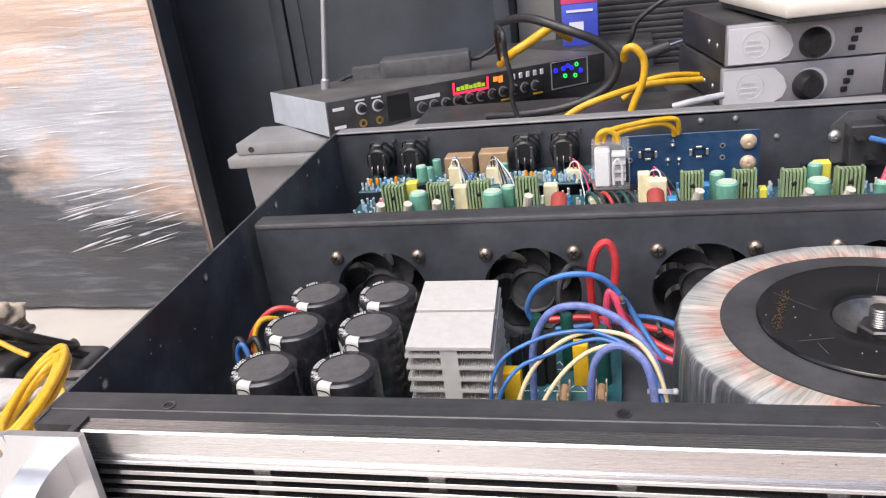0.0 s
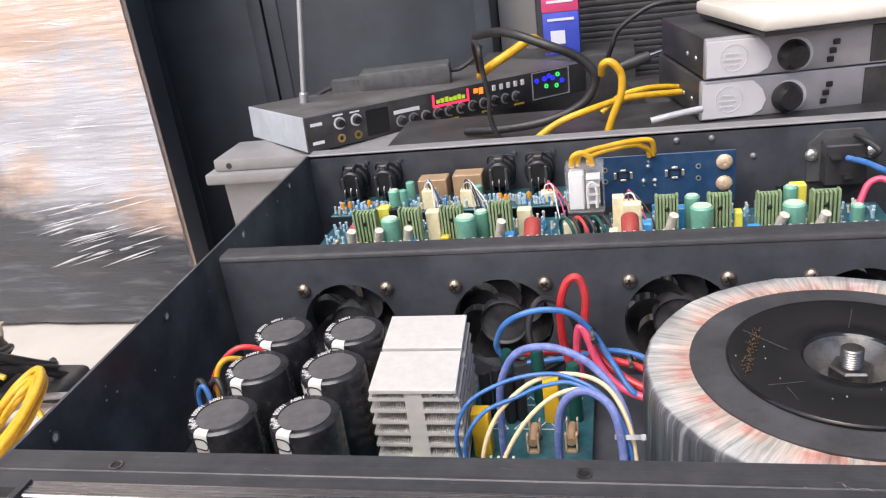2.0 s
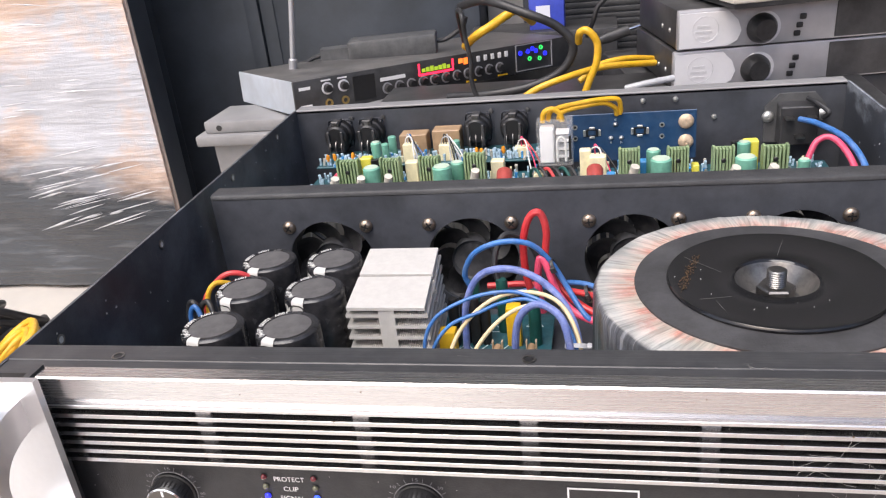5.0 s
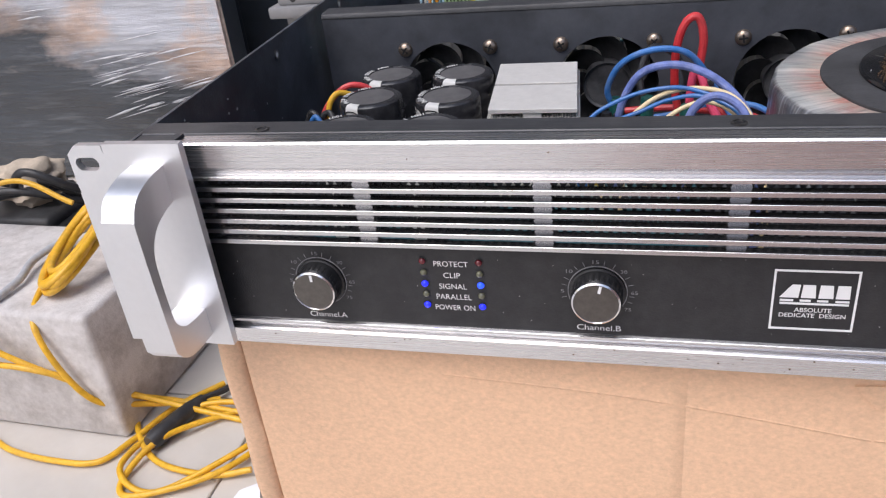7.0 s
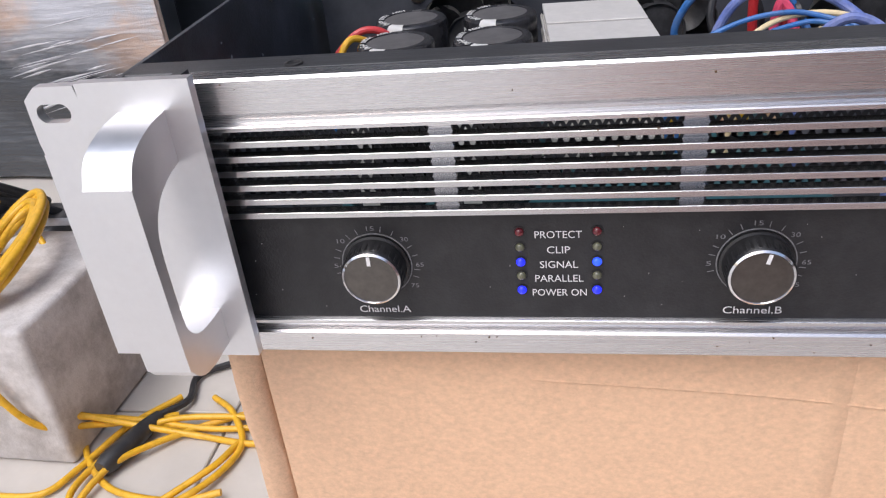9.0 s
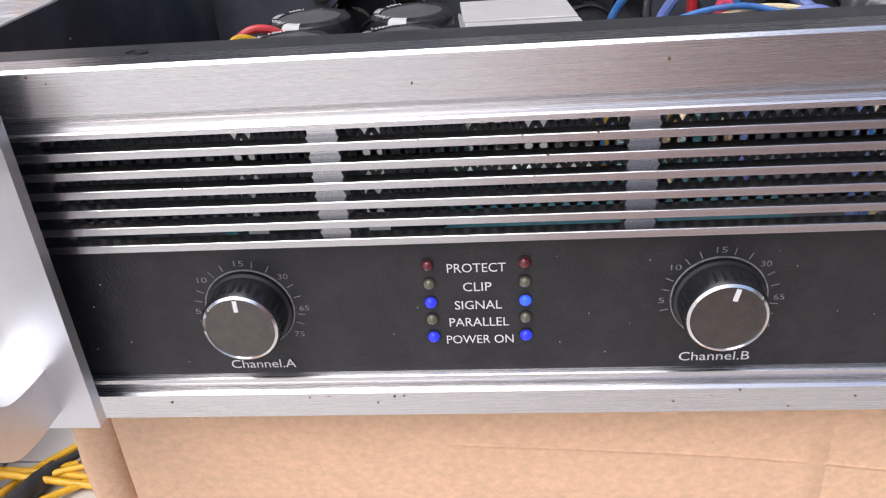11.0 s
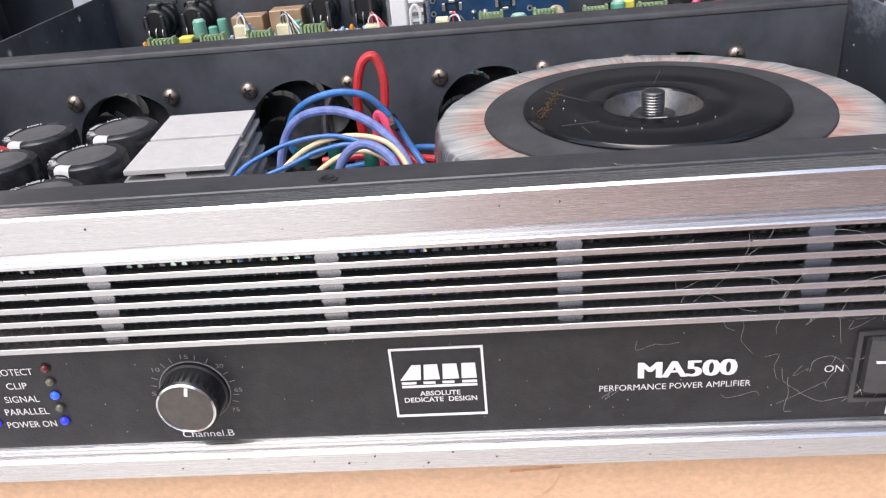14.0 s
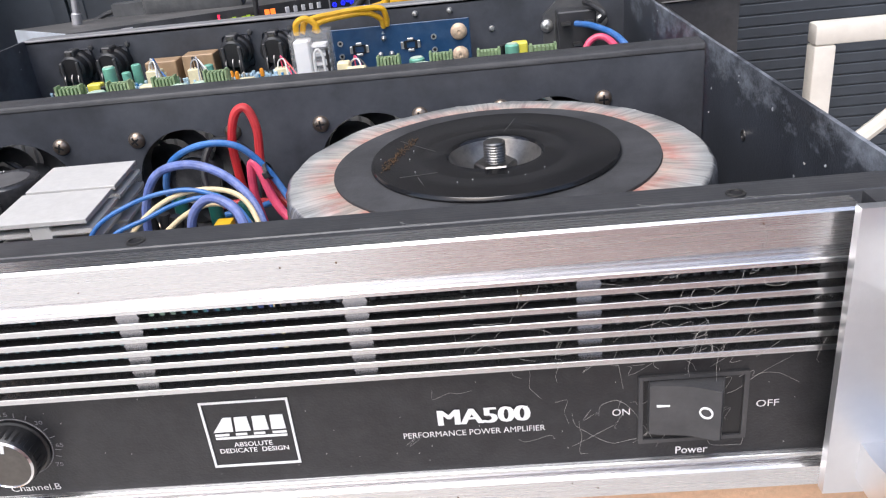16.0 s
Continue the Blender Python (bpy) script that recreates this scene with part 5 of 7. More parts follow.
def socket_back(x, z):
    """The moulded back of a three-pin audio socket."""
    s = part("audio_socket", lathe(bmesh.new(), [(0, 0.019), (0.0085, 0.019), (0.0098, 0.0175), (0.0100, 0.010), (0.0115, 0.009), (0.0115, 0.0), (0, 0)], 20, Matrix.Translation((x, YR, z)) @ Matrix.Rotation(radians(90), 4, "X")), "chip", amp, "black moulded back of an audio socket")
    part("shroud", box(bmesh.new(), x - 0.0105, x + 0.0105, YR - 0.0025, YR - 0.0002, z - 0.0130, z + 0.0115, 0.003, 2), "steel_black", s)
    part("latch", box(bmesh.new(), x - 0.0035, x + 0.0035, YR - 0.016, YR - 0.004, z + 0.0075, z + 0.0135, 0.0008, 1), "plastic_black", s)
    part("latch_window", box(bmesh.new(), x - 0.0018, x + 0.0018, YR - 0.0168, YR - 0.0158, z + 0.009, z + 0.012), "zinc", s)
    for dx in (-0.006, 0.006):
        part("rib", box(bmesh.new(), x + dx - 0.0012, x + dx + 0.0012, YR - 0.0208, YR - 0.004, z - 0.012, z + 0.006, 0.0005, 1), "plastic_black", s)
    for dx in (-0.005, 0, 0.005):
        part("pin", tube(bmesh.new(), [(x + dx, YR - 0.019, z - 0.003), (x + dx, YR - 0.0215, z - 0.006), (x + dx, YR - 0.022, z - 0.016)], 0.0005, 6, 4), "zinc", s)
    part("rivet", lathe(bmesh.new(), [(0, 0.0022), (0.0016, 0.0018), (0.0022, 0), (0, 0)], 12, Matrix.Translation((x + 0.0115, YR - 0.003, z + 0.0125)) @ Matrix.Rotation(radians(90), 4, "X")), "plastic_black", s)


for x in (-0.1940, -0.1662, -0.0740, -0.0438):
    socket_back(x, 0.0715)

# mains inlet
iec = part("mains_inlet", prism(bmesh.new(), [(0.1545, 0.0480), (0.1990, 0.0480), (0.1990, 0.0760), (0.1905, 0.0860), (0.1650, 0.0860), (0.1545, 0.0760)], YR - 0.003, YR, "y"), "adapter", amp, "black mains inlet with blue and red wires", at=(-0.004, 0, -0.0005))
part("inlet_body", box(bmesh.new(), 0.163, 0.190, YR - 0.020, YR - 0.003, 0.0500, 0.0800, 0.001, 1), "plastic_black", iec)
for x, z in ((0.1685, 0.0725), (0.1845, 0.0725), (0.1765, 0.0580)):
    part("blade_terminal", box(bmesh.new(), x - 0.003, x + 0.003, YR - 0.028, YR - 0.020, z - 0.0006, z + 0.0006), "zinc", iec)
inlet_screw, inlet_cross = screw_mesh(0.0046, 0.0032, "screw", "solder"), cross_mesh(0.0046, 0.0032, "cross_recess_shade")
for x in (0.1570, 0.1957):
    s_ = part("screw", inlet_screw, "solder", iec, at=(x, YR - 0.003, 0.0685))
wire([(0.1685, YR - 0.026, 0.0725), (0.178, YR - 0.045, 0.0735), (0.190, YR - 0.075, 0.0700), (0.197, YR - 0.10, 0.055), (0.199, 0.27, 0.02)], 0.0021, "blue_wire", "blue mains wire")
wire([(0.165, 0.335, 0.055), (0.172, 0.340, 0.068), (0.182, 0.338, 0.070), (0.190, 0.320, 0.060), (0.196, 0.29, 0.035), (0.199, 0.27, 0.015)], 0.0022, "pink_wire", "pink-red mains wire")
wire([(0.1845, YR - 0.026, 0.0725), (0.187, YR - 0.03, 0.078), (0.180, YR - 0.02, 0.083), (0.176, YR - 0.012, 0.084)], 0.0018, "black_wire", "black mains wire")
for x, z in ((0.1135, 0.0693), (0.084, 0.0850), (0.059, 0.0850)):
    part("rivet", lathe(bmesh.new(), [(0, 0.0024), (0.0015, 0.002), (0.0022, 0.0006), (0.0022, 0), (0, 0)], 12, Matrix.Translation((x, YR, z)) @ Matrix.Rotation(radians(90), 4, "X")), "solder", rear)

# ---- input board under the sockets ----
inp = part("input_board", box(bmesh.new(), -0.2085, -0.0200, 0.362, 0.403, 0.0545, 0.0560, 0.0003, 1), "pcb_teal", amp, "teal input circuit board crowded with small parts", at=(0.0030, 0, -0.0012))
rng = random.Random(11)


def chips(board, x0, x1, y0, y1, z, count, gap=()):
    """Small resistors, drops and coloured parts standing on a board."""
    meshes = {}
    for mat in ("grey_blue", "cream", "blue_part", "solder", "chip", "ceramic"):
        bm = bmesh.new()
        lathe(bm, [(0, 0), (0.0010, 0.0002), (0.0012, 0.001), (0.0009, 0.002), (0.0009, 0.0045), (0.0012, 0.0055), (0.0010, 0.0063), (0, 0.0065)], 8)
        meshes[mat] = finish(bm, "resistor", mat)
    rows = max(2, int((y1 - y0) / 0.0062))
    cols = int(count / rows)
    for k in range(rows * cols):
        x = x0 + (x1 - x0) * (k % cols + 0.5 + rng.uniform(-0.25, 0.25)) / cols
        y = y0 + (y1 - y0) * (k // cols + 0.5 + rng.uniform(-0.2, 0.2)) / rows
        if rng.random() < 0.1:
            continue
        mat = rng.choice(["grey_blue"] * 8 + ["solder", "cream", "blue_part", "ceramic"])
        lie = rng.random() < 0.15
        mm = Matrix.Translation((x, y, z + (0.0013 if lie else 0))) @ Matrix.Rotation(rng.choice([0, math.pi / 2]), 4, "Z") @ (Matrix.Rotation(radians(90), 4, "X") if lie else Matrix.Rotation(radians(rng.uniform(-8, 8)), 4, "X"))
        part("resistor", meshes[mat], mat, board, at=mm @ Matrix.Scale(rng.uniform(0.75, 1.15), 4))


chips(inp, -0.207, -0.022, 0.363, 0.379, 0.056, 200)
for x in (-0.1985, -0.1935, -0.1780, -0.0745, -0.0700, -0.0530, -0.1560):
    drop = part("drop_capacitor", lathe(bmesh.new(), [(0, 0.003), (0.0014, 0.004), (0.0018, 0.0065), (0.0012, 0.009), (0, 0.0098)], 12), "orange", inp, at=(x, 0.366 + rng.uniform(0, 0.004), 0.056))
    for dx in (-0.0006, 0.0006):
        part("lead", box(bmesh.new(), dx - 0.0002, dx + 0.0002, -0.0002, 0.0002, 0, 0.0036), "solder", drop)
for x, y, r, h in ((-0.1505, 0.372, 0.0032, 0.0150), (-0.1465, 0.382, 0.0034, 0.018), (-0.092, 0.376, 0.0033, 0.0140)):
    c = part("small_capacitor", lathe(bmesh.new(), [(0, 0), (r, 0), (r, h - 0.0006), (r - 0.0006, h), (0, h)], 20), "teal_cap", inp, at=(x, y, 0.056))
part("relay_box", box(bmesh.new(), -0.1410, -0.1180, 0.384, 0.400, 0.056, 0.0735, 0.0006, 1), "brown_term", inp, "tan relay case")
part("relay_box", box(bmesh.new(), -0.1130, -0.0900, 0.384, 0.400, 0.056, 0.0760, 0.0006, 1), "brown_term", inp, "tan relay case")


def nylon_plug(board, x, y, z, w, h, colours):
    p = part("nylon_connector", box(bmesh.new(), x - w / 2, x + w / 2, y - 0.004, y + 0.004, z, z + h, 0.0005, 1), "cream", board, "cream nylon plug with wires")
    part("latch_wall", box(bmesh.new(), x - w / 2 - 0.0008, x + w / 2 + 0.0008, y + 0.004, y + 0.0052, z, z + h * 0.8), "cream", p)
    n = len(colours)
    for i, c in enumerate(colours):
        xx = x - w / 2 + w * (i + 0.5) / n
        lean = 0.5 - (i + 0.5) / n
        part("lead_wire", tube(bmesh.new(), [(xx, y, z + h - 0.001), (xx + lean * 0.006, y - 0.001, z + h + 0.005 + 0.003 * (i % 2)), (xx + 0.004 + lean * 0.010, y - 0.006, z + h + 0.006 - 0.002 * (i % 2)), (xx + 0.010, y - 0.014, z + h - 0.006), (xx + 0.013, y - 0.02, z + h - 0.02)], 0.00055, 6, 6), c, p)


nylon_plug(inp, -0.1290, 0.370, 0.056, 0.0105, 0.0150, ("white_wire", "grey_wire", "black_wire", "blue_wire"))
nylon_plug(inp, -0.0985, 0.370, 0.056, 0.0120, 0.0135, ("grey_wire", "black_wire", "black_wire", "grey_wire", "white_wire"))
nylon_plug(inp, -0.0385, 0.372, 0.056, 0.0110, 0.0080, ("white_wire", "pink_wire", "red_wire"))

# ---- main amplifier board ----
BZ = 0.0470
main = part("main_board", box(bmesh.new(), -0.2080, 0.1830, 0.290, 0.3612, BZ - 0.0016, BZ, 0.0003, 1), "pcb_teal", amp, "teal main amplifier board full of components", at=(0.0030, 0, -0.0012))


for n_f, c in enumerate(fan_x):
    tunnel = part("tunnel_heatsink", box(bmesh.new(), c - 0.034, c + 0.034, 0.231, 0.286, 0.008, 0.014), "alu_sink", amp, "pale finned heatsink behind the fan")
    for i in range(12):
        xx = c - 0.033 + i * 0.006
        part("fin", box(bmesh.new(), xx - 0.0008, xx + 0.0008, 0.231, 0.286, 0.014, 0.064), "alu_sink", tunnel)


def green_sink(x0, x1, y, z1, lean=0.0):
    hs = part("transistor_heatsink", box(bmesh.new(), x0, x1, y, y + 0.0016, BZ, z1), "green_alu", main, "small green anodised heatsink with upright ribs")
    n = 7
    for i in range(n):
        xx = x0 + (x1 - x0) * (i + 0.5) / n
        part("rib", box(bmesh.new(), xx - 0.0007, xx + 0.0007, y - 0.0062, y, BZ + 0.001, z1 + (0.0015 if i in (0, n - 1) else 0)), "green_alu", hs)
    part("bolt_hole", lathe(bmesh.new(), [(0, 0.0009), (0.0012, 0.0008), (0.0017, 0.0003), (0.0017, 0), (0, 0)], 12, Matrix.Translation(((x0 + x1) / 2, y - 0.0062, z1 - 0.008)) @ Matrix.Rotation(radians(90), 4, "X")), "chip", hs)
    part("transistor", box(bmesh.new(), (x0 + x1) / 2 - 0.005, (x0 + x1) / 2 + 0.005, y + 0.0018, y + 0.0062, BZ + 0.004, z1 - 0.003, 0.0004, 1), "chip", hs)


for x0, x1, z1 in ((-0.1735, -0.1555, 0.0760), (-0.1395, -0.1235, 0.0760), (-0.1095, -0.0935, 0.0762), (-0.0755, -0.0595, 0.0775), (0.0355, 0.0505, 0.0760), (0.0685, 0.0835, 0.0755), (0.0985, 0.1135, 0.0745), (0.1310, 0.1485, 0.0742)):
    green_sink(x0, x1, 0.318, z1)


def teal_cap(x, y, r, h, mat="teal_cap"):
    c = part("electrolytic_capacitor", lathe(bmesh.new(), [(0, 0), (r, 0), (r, 0.001), (r - 0.0003, 0.0016), (r, 0.0022), (r, h - 0.001), (r - 0.001, h), (0, h)], 28), mat, main, "teal sleeved electrolytic capacitor", at=(x, y, BZ))
    part("lid", lathe(bmesh.new(), [(r - 0.0011, h), (r - 0.0011, h + 0.0002), (0, h + 0.0002)], 24), "cap_lid", c)


for x, y, r, h in ((-0.1445, 0.308, 0.0064, 0.0260), (-0.0905, 0.306, 0.0070, 0.0255), (0.0640, 0.306, 0.0072, 0.0250), (0.1195, 0.306, 0.0070, 0.0240), (-0.0820, 0.322, 0.005, 0.023), (0.0600, 0.326, 0.005, 0.025), (0.121, 0.326, 0.0045, 0.028), (-0.1495, 0.345, 0.0042, 0.034), (0.157, 0.308, 0.004, 0.020)):
    teal_cap(x, y, r, h)
for x, z in ((-0.1735, 0.0640), (-0.1535, 0.0640), (-0.1325, 0.0645), (-0.0680, 0.0665), (0.0430, 0.0650), (0.1090, 0.0620), (0.1330, 0.0620)):
    a = Vector((x - 0.002, 0.305, BZ))
    d = Vector((0.0055, -0.007, z - BZ + 0.0045))
    part("ceramic_resistor", tube(bmesh.new(), [a, a + d * 0.35, a + d * 0.7, a + d], 0.0031, 12, 2), "ceramic", main, "chalky white upright resistor")
for x in (-0.0450, 0.0190):
    mm = Matrix.Translation((x, 0.300, BZ + 0.0125)) @ Matrix.Rotation(radians(-60), 4, "X")
    c = part("air_coil", lathe(bmesh.new(), [(0.0036, -0.011), (0.0056, -0.011), (0.0058, -0.010), (0.0058, 0.010), (0.0054, 0.011), (0.0036, 0.011), (0.0036, -0.011)], 24), "red_coil", main, "dark red coil former", at=mm)
    # solid black plug draws the dark inside of the former
    part("bore_shade", prism(bmesh.new(), circle(0, 0, 0.0037, 18), -0.0108, 0.0100, "z"), "chip", c)
for x, y, w, h, mat in ((-0.154, 0.330, 0.009, 0.027, "yellow_tape"), (-0.117, 0.325, 0.010, 0.024, "cream"), (-0.107, 0.312, 0.006, 0.010, "yellow"), (-0.052, 0.326, 0.010, 0.022, "cream"), (0.021, 0.322, 0.012, 0.0235, "cream"), (0.012, 0.330, 0.008, 0.026, "cream"), (0.1260, 0.330, 0.010, 0.028, "yellow_tape"), (0.0880, 0.318, 0.005, 0.016, "yellow_tape"),
                        (0.0545, 0.330, 0.008, 0.016, "blue_part"), (0.096, 0.305, 0.008, 0.010, "blue_part"), (-0.061, 0.305, 0.007, 0.012, "blue_part"), (-0.128, 0.300, 0.007, 0.012, "blue_part"), (0.0300, 0.310, 0.006, 0.014, "blue_part"), (-0.020, 0.312, 0.009, 0.016, "cream"), (0.0085, 0.300, 0.006, 0.014, "cream"), (0.074, 0.300, 0.006, 0.010, "orange"), (-0.099, 0.300, 0.006, 0.010, "orange")):
    label = {"yellow_tape": "yellow taped coil", "cream": "cream nylon connector", "blue_part": "blue trimmer"}.get(mat, "small film capacitor")
    part("component", box(bmesh.new(), x - w / 2, x + w / 2, y - 0.004, y + 0.004, BZ, BZ + h, 0.0007, 1), mat, main, label)
for x, y, h in ((-0.146, 0.330, 0.025), (0.118, 0.332, 0.027)):
    part("power_transistor", box(bmesh.new(), x - 0.005, x + 0.005, y - 0.002, y + 0.002, BZ + 0.006, BZ + h, 0.0004, 1), "chip", main, at=Matrix.Translation((x, y, 0)) @ Matrix.Rotation(radians(24), 4, "Z") @ Matrix.Translation((-x, -y, 0)))
chips(main, -0.205, 0.178, 0.322, 0.360, BZ, 330)
nylon_plug(main, -0.1150, 0.335, BZ, 0.012, 0.016, ("black_wire", "grey_wire", "blue_wire", "white_wire", "grey_wire"))
nylon_plug(main, 0.0190, 0.335, BZ, 0.012, 0.020, ("white_wire", "pink_wire", "black_wire"))
for i, (x, mat) in enumerate(((-0.022, "black_wire"), (-0.017, "red_wire"), (-0.012, "black_wire"), (-0.006, "sleeve_green"), (-0.001, "black_wire"), (-0.026, "sleeve_green"))):
    wire([(x, 0.318, BZ), (x - 0.001, 0.316, BZ + 0.013), (x + 0.003, 0.310, BZ + 0.0185), (x + 0.008, 0.303, BZ + 0.013), (x + 0.010, 0.300, BZ)], 0.0012, mat, {"red_wire": "red output wire"}.get(mat, "dark output wire"))
wire([(-0.178, 0.325, BZ), (-0.1785, 0.322, BZ + 0.012), (-0.174, 0.318, BZ + 0.016), (-0.172, 0.314, BZ + 0.006)], 0.0018, "pink_wire", "short pink wire")

# clear relay with yellow wires
RX = 0.006
rel = part("clear_relay", box(bmesh.new(), -0.0265, 0.0000, 0.338, 0.356, 0.0575, 0.0905, 0.0008, 2), "clear", amp, "clear plastic cased relay with white internals", at=(RX, 0, 0))
part("relay_base", box(bmesh.new(), -0.0260, -0.0005, 0.3385, 0.3555, BZ, 0.0574, 0.0005, 1), "plastic_black", rel)
part("coil", box(bmesh.new(), -0.0245, -0.0140, 0.341, 0.353, 0.0580, 0.0850, 0.001, 1), "print", rel, "white relay coil")
for z in (0.062, 0.068, 0.074, 0.080):
    part("contact", box(bmesh.new(), -0.0125, -0.0030, 0.342, 0.352, z, z + 0.0018), "print", rel)
part("white_lead", tube(bmesh.new(), [(-0.0115, 0.3395, 0.060), (-0.0115, 0.3395, 0.074), (-0.0085, 0.3395, 0.079), (-0.0055, 0.3395, 0.074), (-0.0055, 0.3395, 0.060)], 0.0010, 8), "white_wire", rel)
part("printed_strip", box(bmesh.new(), -0.0030, -0.0012, 0.3374, 0.3378, 0.062, 0.080), "chip", rel)
wire([(-0.0190, 0.347, 0.089), (-0.0175, 0.346, 0.0965), (-0.0115, 0.346, 0.0990), (-0.0060, 0.347, 0.095), (-0.0045, 0.348, 0.089)], 0.0020, "yellow_wire", "yellow wire looped over the clear relay")
wire([(-0.0155, 0.349, 0.089), (-0.0115, 0.352, 0.0965), (0.007, 0.362, 0.0980), (0.024, 0.370, 0.0980), (0.036, 0.374, 0.0965), (0.0385, 0.377, 0.089), (0.038, 0.379, 0.084)], 0.0019, "yellow_wire", "yellow wire bridging to the blue board")
wire([(-0.0075, 0.351, 0.089), (-0.0045, 0.355, 0.0940), (0.011, 0.364, 0.0952), (0.026, 0.372, 0.0945), (0.034, 0.376, 0.0895), (0.0355, 0.379, 0.083)], 0.0019, "yellow_wire", "yellow wire bridging to the blue board")

# upright blue board at the rear
bb = part("blue_board", box(bmesh.new(), -0.0020, 0.0955, 0.3800, 0.3816, 0.0470, 0.0852, 0.0003, 1), "pcb_blue", amp, "upright blue circuit board screwed at its edge", at=(0.0022, 0, -0.0020))
bs, bc = screw_mesh(0.0058, 0.0032, "screw", "brass_screw"), cross_mesh(0.0058, 0.0032, "cross_recess_shade")
for z in (0.0765, 0.0605):
    s_ = part("screw", bs, "brass_screw", bb, "tan cross-head screw", at=Matrix.Translation((0.0878, 0.3800, z)) @ Matrix.Rotation(radians(30 * z * 1000), 4, "Y"))
for x, z in ((0.0040, 0.0755), (0.0040, 0.0665), (0.0700, 0.0745), (0.0700, 0.0655)):
    part("eyelet", ringplate(bmesh.new(), circle(x, z, 0.0020, 16), circle(x, z, 0.0011, 16), 0.3794, 0.3800, "y"), "solder", bb)
    # black disc for the shaded inside of the eyelet
    part("eyelet_bore_shade", prism(bmesh.new(), circle(x, z, 0.0011, 12), 0.3797, 0.3800, "y"), "chip", bb)
for cx in (0.0170, 0.0535):
    cz = 0.0705
    for dx, dz, w, h in ((0, 0.0038, 0.0042, 0.0018), (0, -0.0038, 0.0042, 0.0018), (-0.0058, 0, 0.0020, 0.0052), (0.0058, 0, 0.0020, 0.0052)):
        part("pad", box(bmesh.new(), cx + dx - w / 2, cx + dx + w / 2, 0.3790, 0.3800, cz + dz - h / 2, cz + dz + h / 2, 0.0003, 1), "solder", bb)
    part("outline", ringplate(bmesh.new(), [(cx - 0.0045, cz - 0.003), (cx + 0.0045, cz - 0.003), (cx + 0.0045, cz + 0.003), (cx - 0.0045, cz + 0.003)], [(cx - 0.0030, cz - 0.002), (cx + 0.0030, cz - 0.002), (cx + 0.0030, cz + 0.002), (cx - 0.0030, cz + 0.002)], 0.3795, 0.3800, "y"), "chip", bb)
for x, z in ((0.0350, 0.0765), (0.0315, 0.0655), (0.0395, 0.0655)):
    part("solder_joint", lathe(bmesh.new(), [(0, 0.0022), (0.0009, 0.0018), (0.0019, 0.0004), (0.0019, 0), (0, 0)], 12, Matrix.Translation((x, 0.3800, z)) @ Matrix.Rotation(radians(90), 4, "X")), "solder", bb)
lettering("G", 0.0342, 0.0358, 0.0795, 0.0812, 0.3796, bb, "silk")
lettering("A", 0.0306, 0.0322, 0.0612, 0.0629, 0.3796, bb, "silk")
lettering("B", 0.0386, 0.0402, 0.0612, 0.0629, 0.3796, bb, "silk")

# ---- lint and hairs on the front ----
rng = random.Random(23)
for i in range(62):
    on_rail = i % 9 == 0
    x = rng.uniform(0.06, 0.19)
    if i < 34 and not on_rail:
        x = rng.uniform(0.115, 0.175)
    L = rng.uniform(0.003, 0.016)
    a = rng.uniform(0, math.pi)
    pts = []
    z0 = rng.uniform(0.022, 0.088)
    y_f = -0.0066 if z0 > 0.0835 else (-0.0058 if z0 > 0.0545 else -0.0011)
    if i in (1, 2, 4):
        x, L = 0.105 + 0.006 * i, 0.012
    for k in range(5):
        t = k / 4 - 0.5
        b = 0.0022 * rng.uniform(-1, 1)
        if on_rail:
            pts.append((x + L * t * math.cos(a), 0.013 + 0.4 * L * t * math.sin(a) + b * 0.5, TOP + 0.0004))
        else:
            pts.append((x + L * t * math.cos(a) + b, y_f, z0 + L * t * math.sin(a) * (0.3 if y_f == -0.0066 else 1) + b))
    part("lint", tube(bmesh.new(), pts, 0.000032, 4, 6), "hair", rail if on_rail else front)

rng = random.Random(52)
for i in range(22):
    over = i % 3 > 0
    x, z = rng.uniform(0.100, 0.172), rng.uniform(0.056, 0.090) if over else rng.uniform(0.024, 0.050)
    a, bend = rng.uniform(0, 2 * math.pi), rng.uniform(-0.5, 0.5)
    pts = []
    for k in range(9):
        pts.append((x, -0.0048 if over else -0.00115, z))
        step = rng.uniform(0.0018, 0.0042)
        x, z = x + step * math.cos(a), min(max(z + step * math.sin(a), 0.055 if over else 0.0215), 0.0925 if over else 0.0525)
        bend += rng.uniform(-0.45, 0.45)
        a += bend
    part("hair", tube(bmesh.new(), pts, 0.000038, 4, 5), "hair", front, "pale curled hair")

rng = random.Random(31)
for i in range(46):
    x = rng.uniform(-0.19, 0.18)
    z, y = rng.choice([(rng.uniform(0.0875, 0.0945), -0.0044), (rng.uniform(0.007, 0.0148), -0.0044), (0.0822 - PITCH * rng.randint(1, 6), -0.0042)])
    r = rng.uniform(0.00012, 0.00035)
    part("grime_speck", prism(bmesh.new(), [(x + r * rng.uniform(0.6, 1.3) * math.cos(q), z + r * rng.uniform(0.6, 1.3) * math.sin(q)) for q in (0, 1.05, 2.1, 3.14, 4.2, 5.24)], y, y + 0.0003, "y"), "rust", front)
for i in range(60):
    x = rng.uniform(-0.19, 0.185)
    z = rng.uniform(0.021, 0.054)
    r = rng.uniform(0.00006, 0.00016)
    part("dust_speck", prism(bmesh.new(), circle(x, z, r, 5), -0.0009, -0.0006, "y"), "hair", front)
